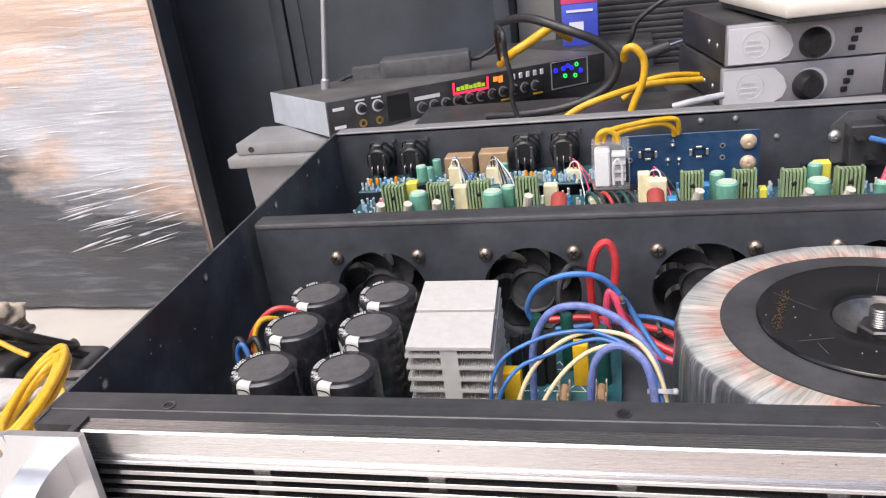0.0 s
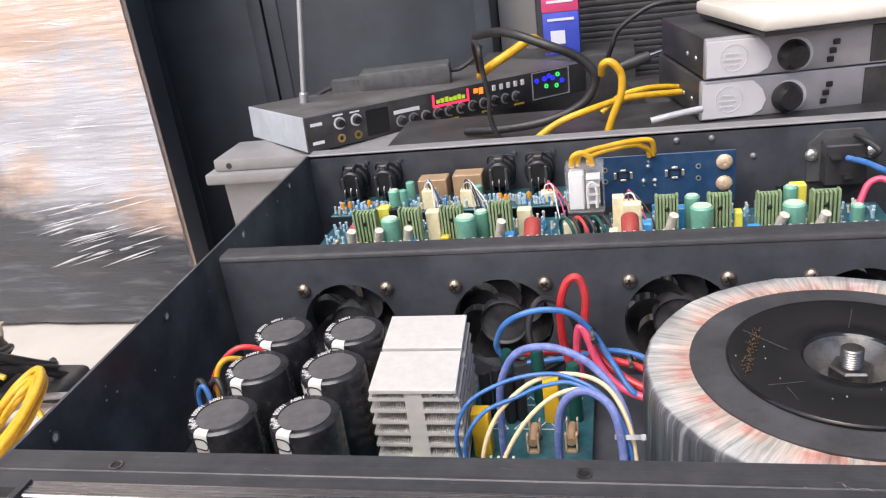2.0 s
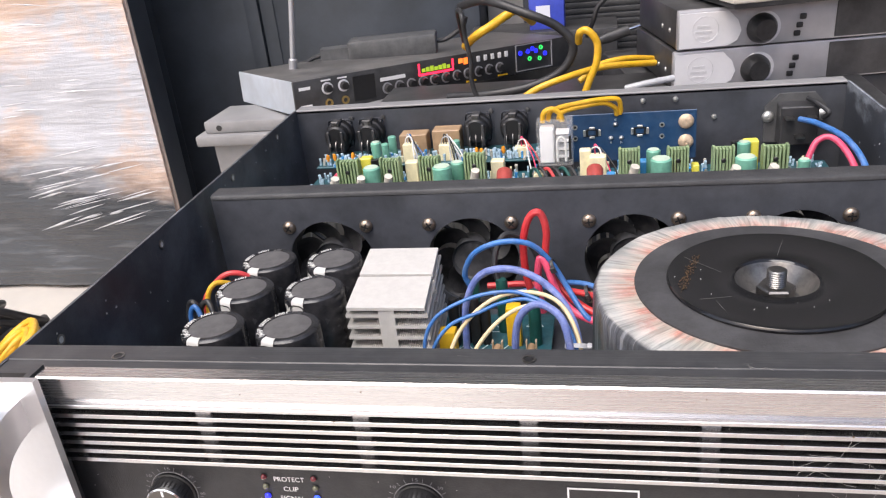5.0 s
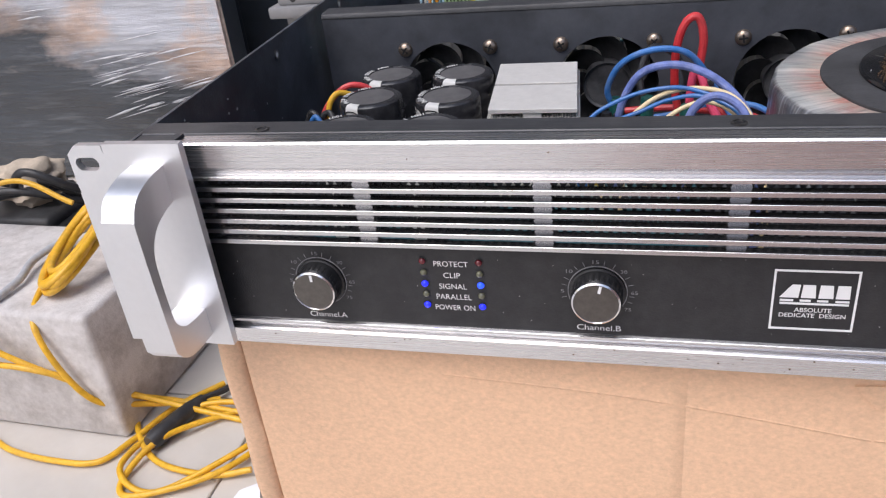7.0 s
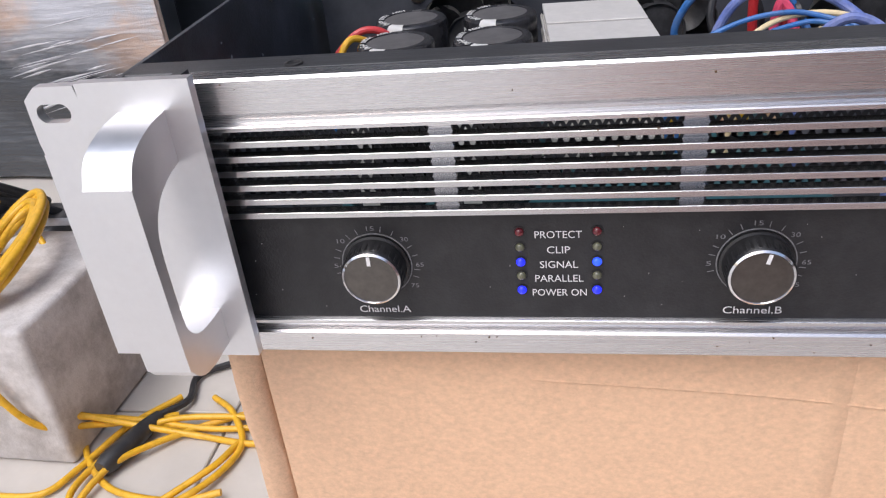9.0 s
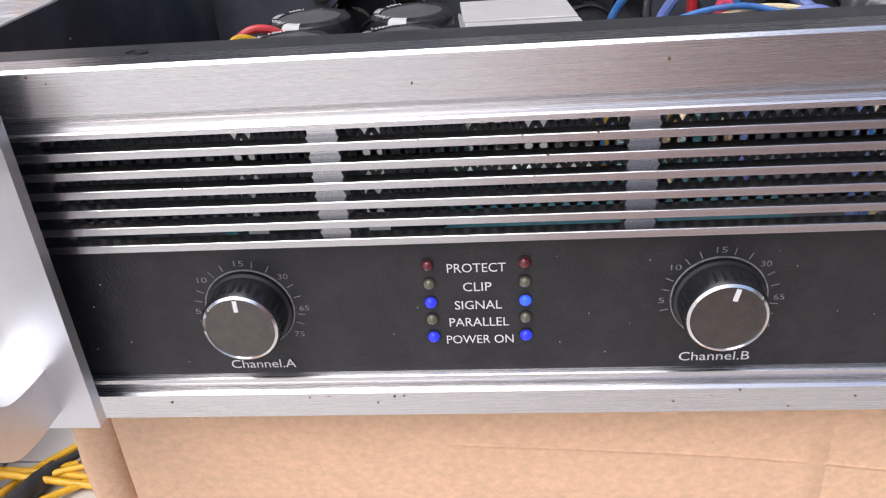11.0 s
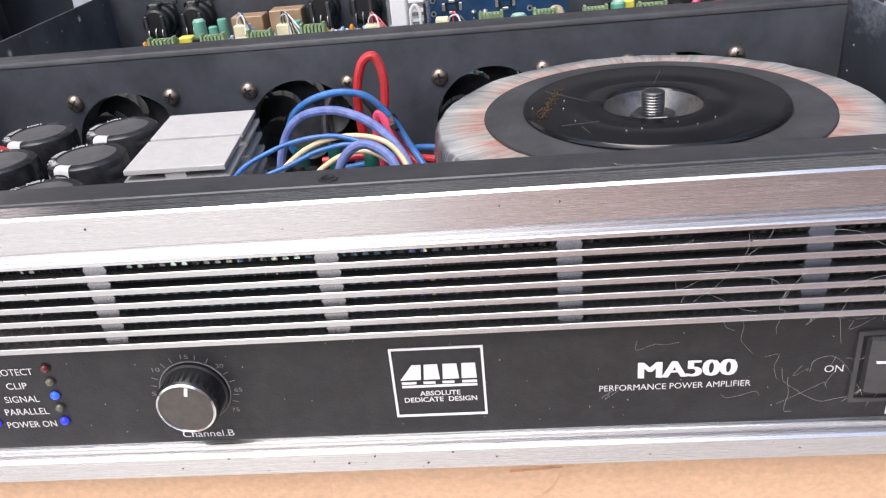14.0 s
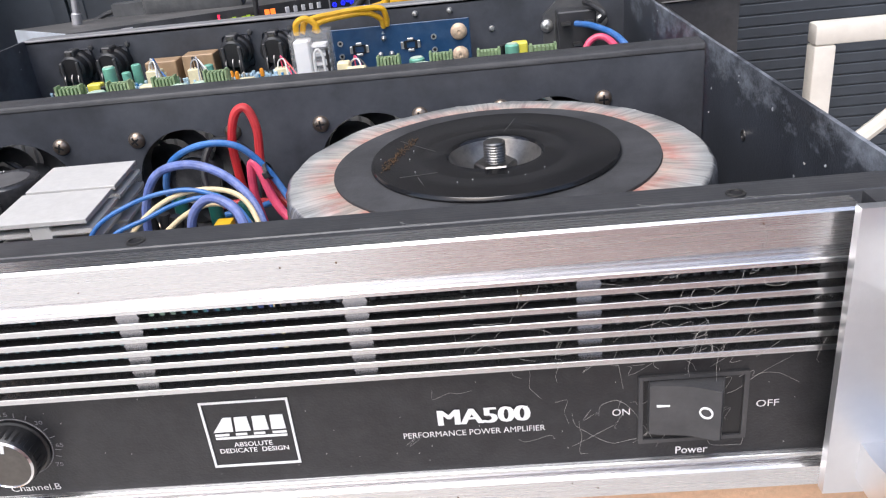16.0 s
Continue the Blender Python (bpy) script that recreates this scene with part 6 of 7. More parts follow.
for i in range(14):
    x, y = rng.uniform(-0.21, 0.19), rng.uniform(0.005, 0.024)
    L, a = rng.uniform(0.0008, 0.006), rng.uniform(-0.3, 0.3)
    d, w = Vector((math.cos(a), math.sin(a), 0)) * L / 2, Vector((-math.sin(a), math.cos(a), 0)) * rng.uniform(0.00006, 0.00018)
    c = Vector((x, y, TOP + 0.0002))
    bm = bmesh.new()
    bm.faces.new([bm.verts.new(p) for p in (c - d - w, c + d - w * 0.4, c + d + w * 0.4, c - d + w)])
    part("scratch", bm, "scratch", rail)

# ---- things behind the amplifier ----
stand = single("plinth", box(bmesh.new(), -0.45, 0.30, -0.20, 0.75, 0, 0.30, 0.006), "case_black", (0.10, 0.92, FLOOR), "black painted low cabinet that carries the studio gear", "cabinet")

mixer_m = Matrix.Translation((-0.362, 0.72, 0.0055)) @ Matrix.Rotation(radians(45), 4, "Z") @ Matrix.Rotation(radians(3.2), 4, "Y") @ Matrix.Rotation(radians(-2.4), 4, "X")
mixer = thing("effects_mixer", mixer_m, "black one-unit karaoke effects mixer with lit displays, lying askew", "audio mixer")
W, D, HM = 0.470, 0.185, 0.0435
part("lid", box(bmesh.new(), 0.001, W, 0.002, D, 0.001, HM, 0.0012), "mixer_top", mixer, "dusty black steel lid")
part("end_cheek", box(bmesh.new(), -0.0015, 0.001, 0.0, D, 0, HM, 0.0006, 1), "mixer_end", mixer, "blue-grey scuffed end cheek")
fp = part("faceplate", box(bmesh.new(), -0.001, W, -0.004, 0.002, 0, HM, 0.001), "plastic_black", mixer, "black faceplate with controls")
for z in (0.033, 0.010):
    part("label_bar", box(bmesh.new(), 0.006, 0.022, -0.0044, -0.004, z - 0.002, z + 0.002), "print", fp)
for x in (0.046, 0.070):
    part("ring_knob", ringplate(bmesh.new(), circle(x, 0.029, 0.0080, 24), circle(x, 0.029, 0.0058, 24), -0.0052, -0.004, "y"), "interface_light", fp)
    part("knob", lathe(bmesh.new(), [(0, 0.007), (0.0050, 0.007), (0.0056, 0.0), (0, 0)], 20, Matrix.Translation((x, -0.004, 0.029)) @ Matrix.Rotation(radians(90), 4, "X")), "knob", fp)
    part("label_bar", box(bmesh.new(), x - 0.008, x + 0.006, -0.0044, -0.004, 0.0385, 0.0405), "print", fp)
    part("jack", lathe(bmesh.new(), [(0.0030, 0), (0.0030, 0.002), (0.0055, 0.002), (0.0055, 0)], 20, Matrix.Translation((x, -0.004, 0.010)) @ Matrix.Rotation(radians(90), 4, "X")), "gold", fp, "brass jack ring")
part("window", box(bmesh.new(), 0.084, 0.118, -0.0046, -0.004, 0.005, 0.038, 0.0006, 1), "chip", fp)
part("label_bar", box(bmesh.new(), 0.126, 0.166, -0.0046, -0.004, 0.0250, 0.0300), "print", fp)
for i in range(11):
    x = 0.136 + i * 0.0195
    part("ring_knob", ringplate(bmesh.new(), circle(x, 0.0150, 0.0078, 24), circle(x, 0.0150, 0.0058, 24), -0.0052, -0.004, "y"), "interface", fp)
    part("knob", lathe(bmesh.new(), [(0, 0.008), (0.0048, 0.008), (0.0056, 0.0), (0, 0)], 18, Matrix.Translation((x, -0.004, 0.0150)) @ Matrix.Rotation(radians(90), 4, "X")), "knob", fp)
    if i % 3 == 1:
        part("label_bar", box(bmesh.new(), x - 0.004, x + 0.014, -0.0046, -0.004, 0.0020, 0.0045), "yellow", fp)
for i in range(5):
    x = 0.292 + i * 0.013
    part("button", box(bmesh.new(), x - 0.003, x + 0.003, -0.006, -0.004, 0.029, 0.037, 0.0006, 1), "interface_light", fp)
part("display_rim", prism(bmesh.new(), [(0.188, 0.0395), (0.188, 0.0230), (0.248, 0.0230), (0.248, 0.0395), (0.2455, 0.0395), (0.2455, 0.0258), (0.1905, 0.0258), (0.1905, 0.0395)], -0.0048, -0.004, "y"), "red_led", fp, "glowing red display border")
for i in range(7):
    part("level_bar", box(bmesh.new(), 0.194 + i * 0.0070, 0.1995 + i * 0.0070, -0.0048, -0.004, 0.0275, 0.0325 + 0.001 * (i % 3)), "green_led", fp, "yellow-green level bar")
part("digits", box(bmesh.new(), 0.257, 0.264, -0.0048, -0.004, 0.031, 0.0375), "orange_led", fp, "orange digits")
part("digits", box(bmesh.new(), 0.266, 0.273, -0.0048, -0.004, 0.0285, 0.0375), "orange_led", fp, "orange digits")
part("side_window", ringplate(bmesh.new(), [(0.362, 0.003), (0.434, 0.003), (0.434, 0.0425), (0.362, 0.0425)], [(0.3632, 0.0042), (0.4328, 0.0042), (0.4328, 0.0413), (0.3632, 0.0413)], -0.0056, -0.004, "y"), "interface", fp, "thin bright border")
for x, z, mat in ((0.371, 0.030, "led_blue"), (0.386, 0.031, "led_blue"), (0.389, 0.020, "green_dot"), (0.402, 0.030, "led_blue"), (0.412, 0.034, "green_dot"), (0.420, 0.024, "led_blue"), (0.409, 0.018, "green_dot"), (0.395, 0.034, "led_blue")):
    part("lit_ring", ringplate(bmesh.new(), circle(x, z, 0.0034, 16), circle(x, z, 0.0018, 16), -0.0056, -0.004, "y"), mat, fp, "glowing ring round a knob")

psu_m = Matrix.Translation((-0.282, 0.945, 0.0300)) @ Matrix.Rotation(radians(8), 4, "Z")
adapter = thing("power_adapter", psu_m, "black laptop-style power adapter lying on the mixer", "adapter")
part("shell", box(bmesh.new(), -0.066, 0.066, -0.022, 0.022, 0, 0.031, 0.004), "adapter", adapter)
part("plug", prism(bmesh.new(), [(-0.110, -0.010), (-0.062, -0.015), (-0.062, 0.015), (-0.110, 0.010)], 0.004, 0.022, "z"), "adapter", adapter)
part("lead", tube(bmesh.new(), [(-0.108, 0, 0.013), (-0.122, -0.004, 0.010), (-0.135, -0.010, 0.005), (-0.150, -0.012, 0.004)], 0.0035, 8), "black_wire", adapter)
part("lead", tube(bmesh.new(), [(0.060, 0, 0.018), (0.080, 0.004, 0.018), (0.105, 0.000, 0.034), (0.112, -0.004, 0.048)], 0.0035, 8), "black_wire", adapter)

# grey storage case under the mixer's end
case = thing("storage_case", (-0.405, 0.80, FLOOR), "grey moulded plastic case with a ribbed lid on the floor", "case")
part("tub", prism(bmesh.new(), [(-0.082, 0), (0.16, 0), (0.16, 0.388), (-0.092, 0.388)], -0.06, 0.07, "y"), "grey_box", case)
part("lid_rim", box(bmesh.new(), -0.110, 0.17, -0.075, 0.08, 0.388, 0.403, 0.003), "grey_box", case)
part("lid_top", box(bmesh.new(), -0.098, 0.16, -0.066, 0.02, 0.403, 0.4200, 0.003), "grey_box", case)
# no real opening: a black disc draws its shade
part("lid_hole_shade", prism(bmesh.new(), circle(-0.076, 0.411, 0.004, 14), -0.0666, -0.0658, "y"), "chip", case)

# antenna standing on the mixer
single("antenna", lathe(bmesh.new(), [(0, -0.004), (0.0062, -0.004), (0.0062, 0.012), (0.0040, 0.014), (0.0038, 0.42), (0, 0.421)], 14), "interface", Matrix.Translation((-0.408, 0.85, 0.0415)) @ Matrix.Rotation(radians(9), 4, "Y"), "thin grey rod antenna standing on the mixer", "antenna")


# two audio interfaces in a stack
def interface(m):
    t = thing("audio_interface", m, "black and silver desktop audio interface with a big black dial", "audio interface", "stacked interfaces")
    Wi, Di, Hi = 0.30, 0.17, 0.0420
    part("shell", box(bmesh.new(), 0, Wi, 0.004, Di, 0.0015, Hi, 0.0015), "plastic_black", t)
    f = part("faceplate", box(bmesh.new(), -0.001, Wi + 0.001, -0.003, 0.004, 0.001, Hi + 0.0005, 0.002), "interface", t, "silver-grey faceplate")
    bm = bmesh.new()
    prism(bm, [(0.001, 0.003), (0.052, 0.003), (0.062, 0.008), (0.066, 0.018), (0.062, 0.029), (0.052, 0.039), (0.001, 0.039)], -0.0045, -0.003, "y")
    part("pale_panel", bm, "interface_light", f, "pale rounded end panel")
    part("ring_mark", ringplate(bmesh.new(), circle(0.028, 0.0215, 0.0140, 32), circle(0.028, 0.0215, 0.0132, 32), -0.0049, -0.0045, "y"), "faint_mark", f)
    for k, w in enumerate((0.014, 0.018, 0.014)):
        part("label_bar", box(bmesh.new(), 0.026 - w / 2, 0.026 + w / 2, -0.0049, -0.0045, 0.0230 - k * 0.0055, 0.0258 - k * 0.0055), "faint_mark", f)
    part("dial_bezel", prism(bmesh.new(), circle(0.090, 0.0185, 0.0172, 40), -0.0045, -0.003, "y"), "interface_light", f)
    part("dial", lathe(bmesh.new(), [(0, 0.014), (0.0105, 0.014), (0.0125, 0.011), (0.0155, 0.004), (0.0158, 0), (0, 0)], 32, Matrix.Translation((0.087, -0.0045, 0.0185)) @ Matrix.Rotation(radians(90), 4, "X")), "knob", f, "large black dial")
    for dx, dz in ((0.130, 0.027), (0.127, 0.0185), (0.125, 0.010)):
        part("button", box(bmesh.new(), dx - 0.0035, dx + 0.0035, -0.0055, -0.003, dz - 0.003, dz + 0.003, 0.0012), "chip", f)
    part("dark_end", box(bmesh.new(), 0.165, Wi, -0.0042, -0.003, 0.003, Hi - 0.002, 0.0005, 1), "plastic_black", f)
    for y in (0.03, 0.06):
        part("side_screw", lathe(bmesh.new(), [(0, 0.0015), (0.0022, 0.001), (0.0028, 0), (0, 0)], 12, Matrix.Translation((0, y, 0.018)) @ Matrix.Rotation(radians(-90), 4, "Y")), "solder", t)
    for x in (0.02, 0.28):
        for y in (0.02, 0.15):
            part("foot", lathe(bmesh.new(), [(0, 0), (0.006, 0), (0.006, 0.0015), (0, 0.0015)], 12), "rubber", t, at=(x, y, 0))
    return t


lean = Matrix.Rotation(radians(1.2), 4, "Y")
IF0 = Matrix.Translation((0.1010, 0.660, 0.0265)) @ Matrix.Rotation(radians(11), 4, "Z") @ lean
IF1 = Matrix.Translation((0.1050, 0.658, 0.0695)) @ Matrix.Rotation(radians(11), 4, "Z") @ lean
interface(IF0)
interface(IF1)
riser = single("black_riser", box(bmesh.new(), -0.02, 0.30, -0.03, 0.24, 0, 0.142, 0.004), "plastic_black", Matrix.Translation((0.09, 0.69, FLOOR + 0.30)) @ Matrix.Rotation(radians(11), 4, "Z"), "flat black box under the stacked interfaces", "box")
tablet = thing("ivory_device", Matrix.Translation((0.155, 0.625, 0.1165)) @ Matrix.Rotation(radians(16), 4, "Z") @ lean, "ivory flat plastic device lying on the interfaces", "device")
part("shell", box(bmesh.new(), 0, 0.26, 0, 0.17, 0.002, 0.016, 0.004), "ivory", tablet)
part("dark_base", box(bmesh.new(), 0.004, 0.256, 0.004, 0.166, -0.003, 0.003, 0.001), "plastic_black", tablet)

# printed carton against the grille
pack = thing("printed_carton", Matrix.Translation((-0.099, 1.19, 0.012)), "small blue carton with a pink top band", "carton")
part("carton_body", box(bmesh.new(), 0, 0.060, 0, 0.04, 0, 0.070, 0.001), "pack_blue", pack)
part("top_band", box(bmesh.new(), -0.0004, 0.0604, -0.0006, 0.0404, 0.0702, 0.130, 0.001), "pack_pink", pack)
part("pale_patch", box(bmesh.new(), 0.012, 0.036, -0.0012, -0.0002, 0.018, 0.040), "pack_white", pack)
for z in (0.085, 0.056):
    part("label_bar", box(bmesh.new(), 0.008, 0.052, -0.0016, -0.0004, z, z + 0.004), "pack_white", pack)

single("black_carton", box(bmesh.new(), -0.16, 0.10, 0, 0.11, 0, 0.132, 0.003), "plastic_black", (-0.05, 1.165, FLOOR + 0.30), "low black box behind the mixer", "box")

# ribbed black loudspeaker grille cabinet behind
grille = thing("ribbed_speaker", Matrix.Translation((-0.12, 1.29, FLOOR + 0.30)), "black loudspeaker cabinet with a ribbed grille", "loudspeaker")
part("cabinet", box(bmesh.new(), 0, 0.62, 0.01, 0.36, 0, 0.62, 0.006), "case_black", grille)
rib_me = finish(box(bmesh.new(), 0.012, 0.608, 0.0082, 0.0125, 0, 0.0098, 0.0018, 2), "grille_rib", "plastic_black")
for k in range(54):
    part("grille_rib", rib_me, "plastic_black", grille, at=(0, 0, 0.015 + k * 0.011))

# big black cabinets
for x0, x1, y, h, lab in ((-0.90, -0.645, 1.30, 1.15, "tall black cabinet standing beside the wrapped stack"), (-0.640, -0.203, 1.30, 1.10, "broad black cabinet with a raised frame")):
    cab = thing("black_cabinet", (x0, y, FLOOR), lab, "cabinet")
    w = x1 - x0
    part("carcass", box(bmesh.new(), 0, w, 0.01, 0.45, 0, h, 0.006), "case_black", cab)
    for a, b, c, d in ((0, 0.028, 0.02, h), (w - 0.028, w, 0.02, h), (0.0285, w - 0.0285, 0.0, 0.03), (0.0285, w - 0.0285, 0.585, 0.612)):
        part("frame_strip", box(bmesh.new(), a, b, 0.0072, 0.010, c, d, 0.001), "case_black", cab)
grey_wall = single("grey_board", box(bmesh.new(), -0.2, -0.122, 0, 0.02, 0, 1.2, 0.002), "wall", (0, 1.40, FLOOR), "pale grey upright board between the cabinets", "board")

# wrapped stack
wrap = thing("wrapped_stack", (-1.330, 1.06, FLOOR), "tall stack of boards wrapped in creased clear stretch film", "wrapped goods")
bm = bmesh.new()
nx, nz = 40, 60
grid = [[bm.verts.new((1.0 * i / nx - 0.45, min(1.0, (nx - i) / 8) * (0.010 * noise.noise(Vector((i * 0.22, k * 0.55, 3.1))) - 0.004 * math.sin(k * 0.9 + i * 0.25)), 0.008 + 1.29 * k / nz)) for k in range(nz + 1)] for i in range(nx + 1)]
for i in range(nx):
    for k in range(nz):
        bm.faces.new((grid[i][k], grid[i + 1][k], grid[i + 1][k + 1], grid[i][k + 1]))
part("film_front", bm, "film_pale", wrap, "creased clear film over pinkish board, with pale glare put into its colour", angle=60)
part("board_core", box(bmesh.new(), -0.45, 0.549, 0.0125, 0.0195, 0.01, 1.30, 0.002), "board_edge", wrap)
part("inner_cabinet", box(bmesh.new(), -0.44, 0.540, 0.0205, 0.09, 0.0, 1.28, 0.003), "case_black", wrap)
rf = random.Random(12)
creases = bmesh.new()
for k in range(54):
    zc = rf.uniform(0.15, 0.27) if k < 34 else rf.uniform(0.27, 0.75)
    xc = rf.uniform(0.30, 0.49) if k < 34 else rf.uniform(0.14, 0.44)
    L = rf.uniform(0.03, 0.15)
    up = 0.30 - 0.9 * max(0.0, zc - 0.10) + rf.uniform(-0.04, 0.04)
    a = Vector((max(0.05, xc - L / 2), -0.0125, zc - up * L / 2))
    b = Vector((min(0.535, xc + L / 2), -0.0125, zc + up * L / 2))
    w = Vector((0, 0, rf.uniform(0.0008, 0.0028)))
    m_, o = (a + b) / 2, Vector((0, -0.0025, 0))
    ring = [creases.verts.new(p) for p in (a, m_ - w, b, m_ + w)]
    tip = creases.verts.new(m_ + o)
    for i in range(4):
        creases.faces.new((ring[i], ring[(i + 1) % 4], tip))
part("film_creases", creases, "crease", wrap, "white raised creases of the stretch film", angle=60)["kind"] = "stuff"
# white tube stand and dark slatted cabinet at the east end
slat = thing("slatted_cabinet", (0.42, 1.0, FLOOR), "dark cabinet with a ribbed front", "cabinet")
part("carcass", box(bmesh.new(), 0, 0.8, 0.01, 0.4, 0, 0.75, 0.005), "case_black", slat)
slat_me = finish(box(bmesh.new(), 0.01, 0.79, 0.0083, 0.011, 0, 0.0155, 0.0015, 1), "slat", "case_black")
for k in range(44):
    part("slat", slat_me, "case_black", slat, at=(0, 0, 0.012 + k * 0.0165))
ws = thing("white_stand", (0.497, 0.757, FLOOR), "white-painted square tube stand with a diagonal brace", "stand")
for x, z0, z1 in ((0.0, 0.0, 0.370), (0.22, 0.0, 0.370)):
    part("post", box(bmesh.new(), x - 0.0125, x + 0.0125, -0.0125, 0.0125, z0, z1, 0.003), "white_paint", ws)
part("top_tube", box(bmesh.new(), -0.0125, 0.2325, -0.0125, 0.0125, 0.3705, 0.3945, 0.003), "white_paint", ws)
part("brace", tube(bmesh.new(), [(0.013, 0, 0.215), (0.10, 0, 0.285), (0.207, 0, 0.369)], 0.0095, 8, 2), "white_paint", ws)
part("cross_tube", box(bmesh.new(), 0.0128, 0.2072, -0.008, 0.008, 0.10, 0.118, 0.003), "white_paint", ws)

# cables behind the amplifier


def cable(name, pts, r, mat, label, cat="cable", group=""):
    return single(name, tube(bmesh.new(), pts, r, 10, 10), mat, Matrix(), label, cat, group=group, angle=60)


BT = FLOOR + 0.305
cable("yellow_cable", [(-0.075, 0.60, 0.030), (-0.045, 0.62, 0.046), (-0.010, 0.63, 0.056), (0.03, 0.66, 0.058), (0.085, 0.70, 0.050)], 0.0036, "yellow_wire", "yellow signal cable lying behind the amplifier", group="yellow cables")
cable("yellow_cable", [(0.000, 0.69, 0.036), (0.020, 0.70, 0.050), (0.045, 0.71, 0.054), (0.07, 0.73, 0.050), (0.10, 0.75, 0.042)], 0.0034, "yellow_wire", "yellow signal cable lying behind the amplifier", group="yellow cables")
cable("yellow_cable", [(0.004, 0.60, 0.030), (0.012, 0.60, 0.054), (0.021, 0.60, 0.076), (0.022, 0.60, 0.096), (0.013, 0.60, 0.1085), (0.005, 0.605, 0.106), (0.003, 0.62, 0.094)], 0.0038, "yellow_wire", "yellow cable standing up in a hook", group="yellow cables")
cable("yellow_cable", [(-0.165, 0.90, 0.0462), (-0.141, 0.85, 0.068), (-0.119, 0.85, 0.080), (-0.098, 0.85, 0.092), (-0.085, 0.87, 0.094), (-0.07, 0.92, 0.070)], 0.0058, "yellow_wire", "thick yellow plug cable above the mixer", group="yellow cables")
cable("black_cable", [(-0.150, 0.80, 0.115), (-0.100, 0.68, 0.135), (-0.056, 0.65, 0.124), (-0.021, 0.65, 0.107), (-0.004, 0.65, 0.085), (-0.017, 0.65, 0.059), (-0.054, 0.65, 0.043), (-0.10, 0.65, 0.037), (-0.15, 0.67, 0.032)], 0.0048, "black_wire", "thick black cable curling in front of the mixer")
cable("black_cable", [(-0.160, 0.86, 0.060), (-0.140, 0.72, 0.118), (-0.118, 0.62, 0.132), (-0.116, 0.62, 0.106), (-0.112, 0.62, 0.082), (-0.113, 0.62, 0.061), (-0.108, 0.62, 0.040), (-0.10, 0.62, 0.028)], 0.0026, "black_wire", "thin dark cable hanging over the mixer")
cable("black_cable", [(0.004, 0.97, 0.035), (0.014, 0.95, 0.062), (0.022, 0.95, 0.081), (0.049, 0.95, 0.101), (0.079, 0.95, 0.112), (0.13, 0.92, 0.116)], 0.0034, "black_wire", "thin black cable with a plug")
cable("grey_plug_cable", [(0.05, 0.62, 0.042), (0.07, 0.62, 0.046), (0.10, 0.63, 0.048)], 0.0036, "grey_wire", "short grey cable end by the interfaces")
single("pale_block", box(bmesh.new(), -0.055, 0.0, -0.01, 0.012, 0, 0.012, 0.002), "grey_box", (-0.03, 0.565, 0.0335), "grey plastic adapter lying behind the amplifier", "adapter")
plug = thing("jack_plug", Matrix.Translation((0.042, 0.90, 0.047)) @ Matrix.Rotation(radians(20), 4, "Z") @ Matrix.Rotation(radians(-12), 4, "Y"), "black jack plug with a metal tip", "plug")
part("barrel", lathe(bmesh.new(), [(0, -0.022), (0.006, -0.022), (0.0075, -0.01), (0.0075, 0.02), (0, 0.02)], 16, Matrix.Rotation(radians(90), 4, "Y")), "plastic_black", plug)
part("tip", lathe(bmesh.new(), [(0, 0.02), (0.0032, 0.02), (0.0032, 0.04), (0.002, 0.045), (0, 0.046)], 14, Matrix.Rotation(radians(90), 4, "Y")), "chrome", plug)
single("cable_shelf", box(bmesh.new(), -0.18, 0.36, 0, 0.30, 0, 0.014, 0.003), "plastic_black", (-0.06, 0.46, 0.012), "black board behind the amplifier that carries the cables", "board")

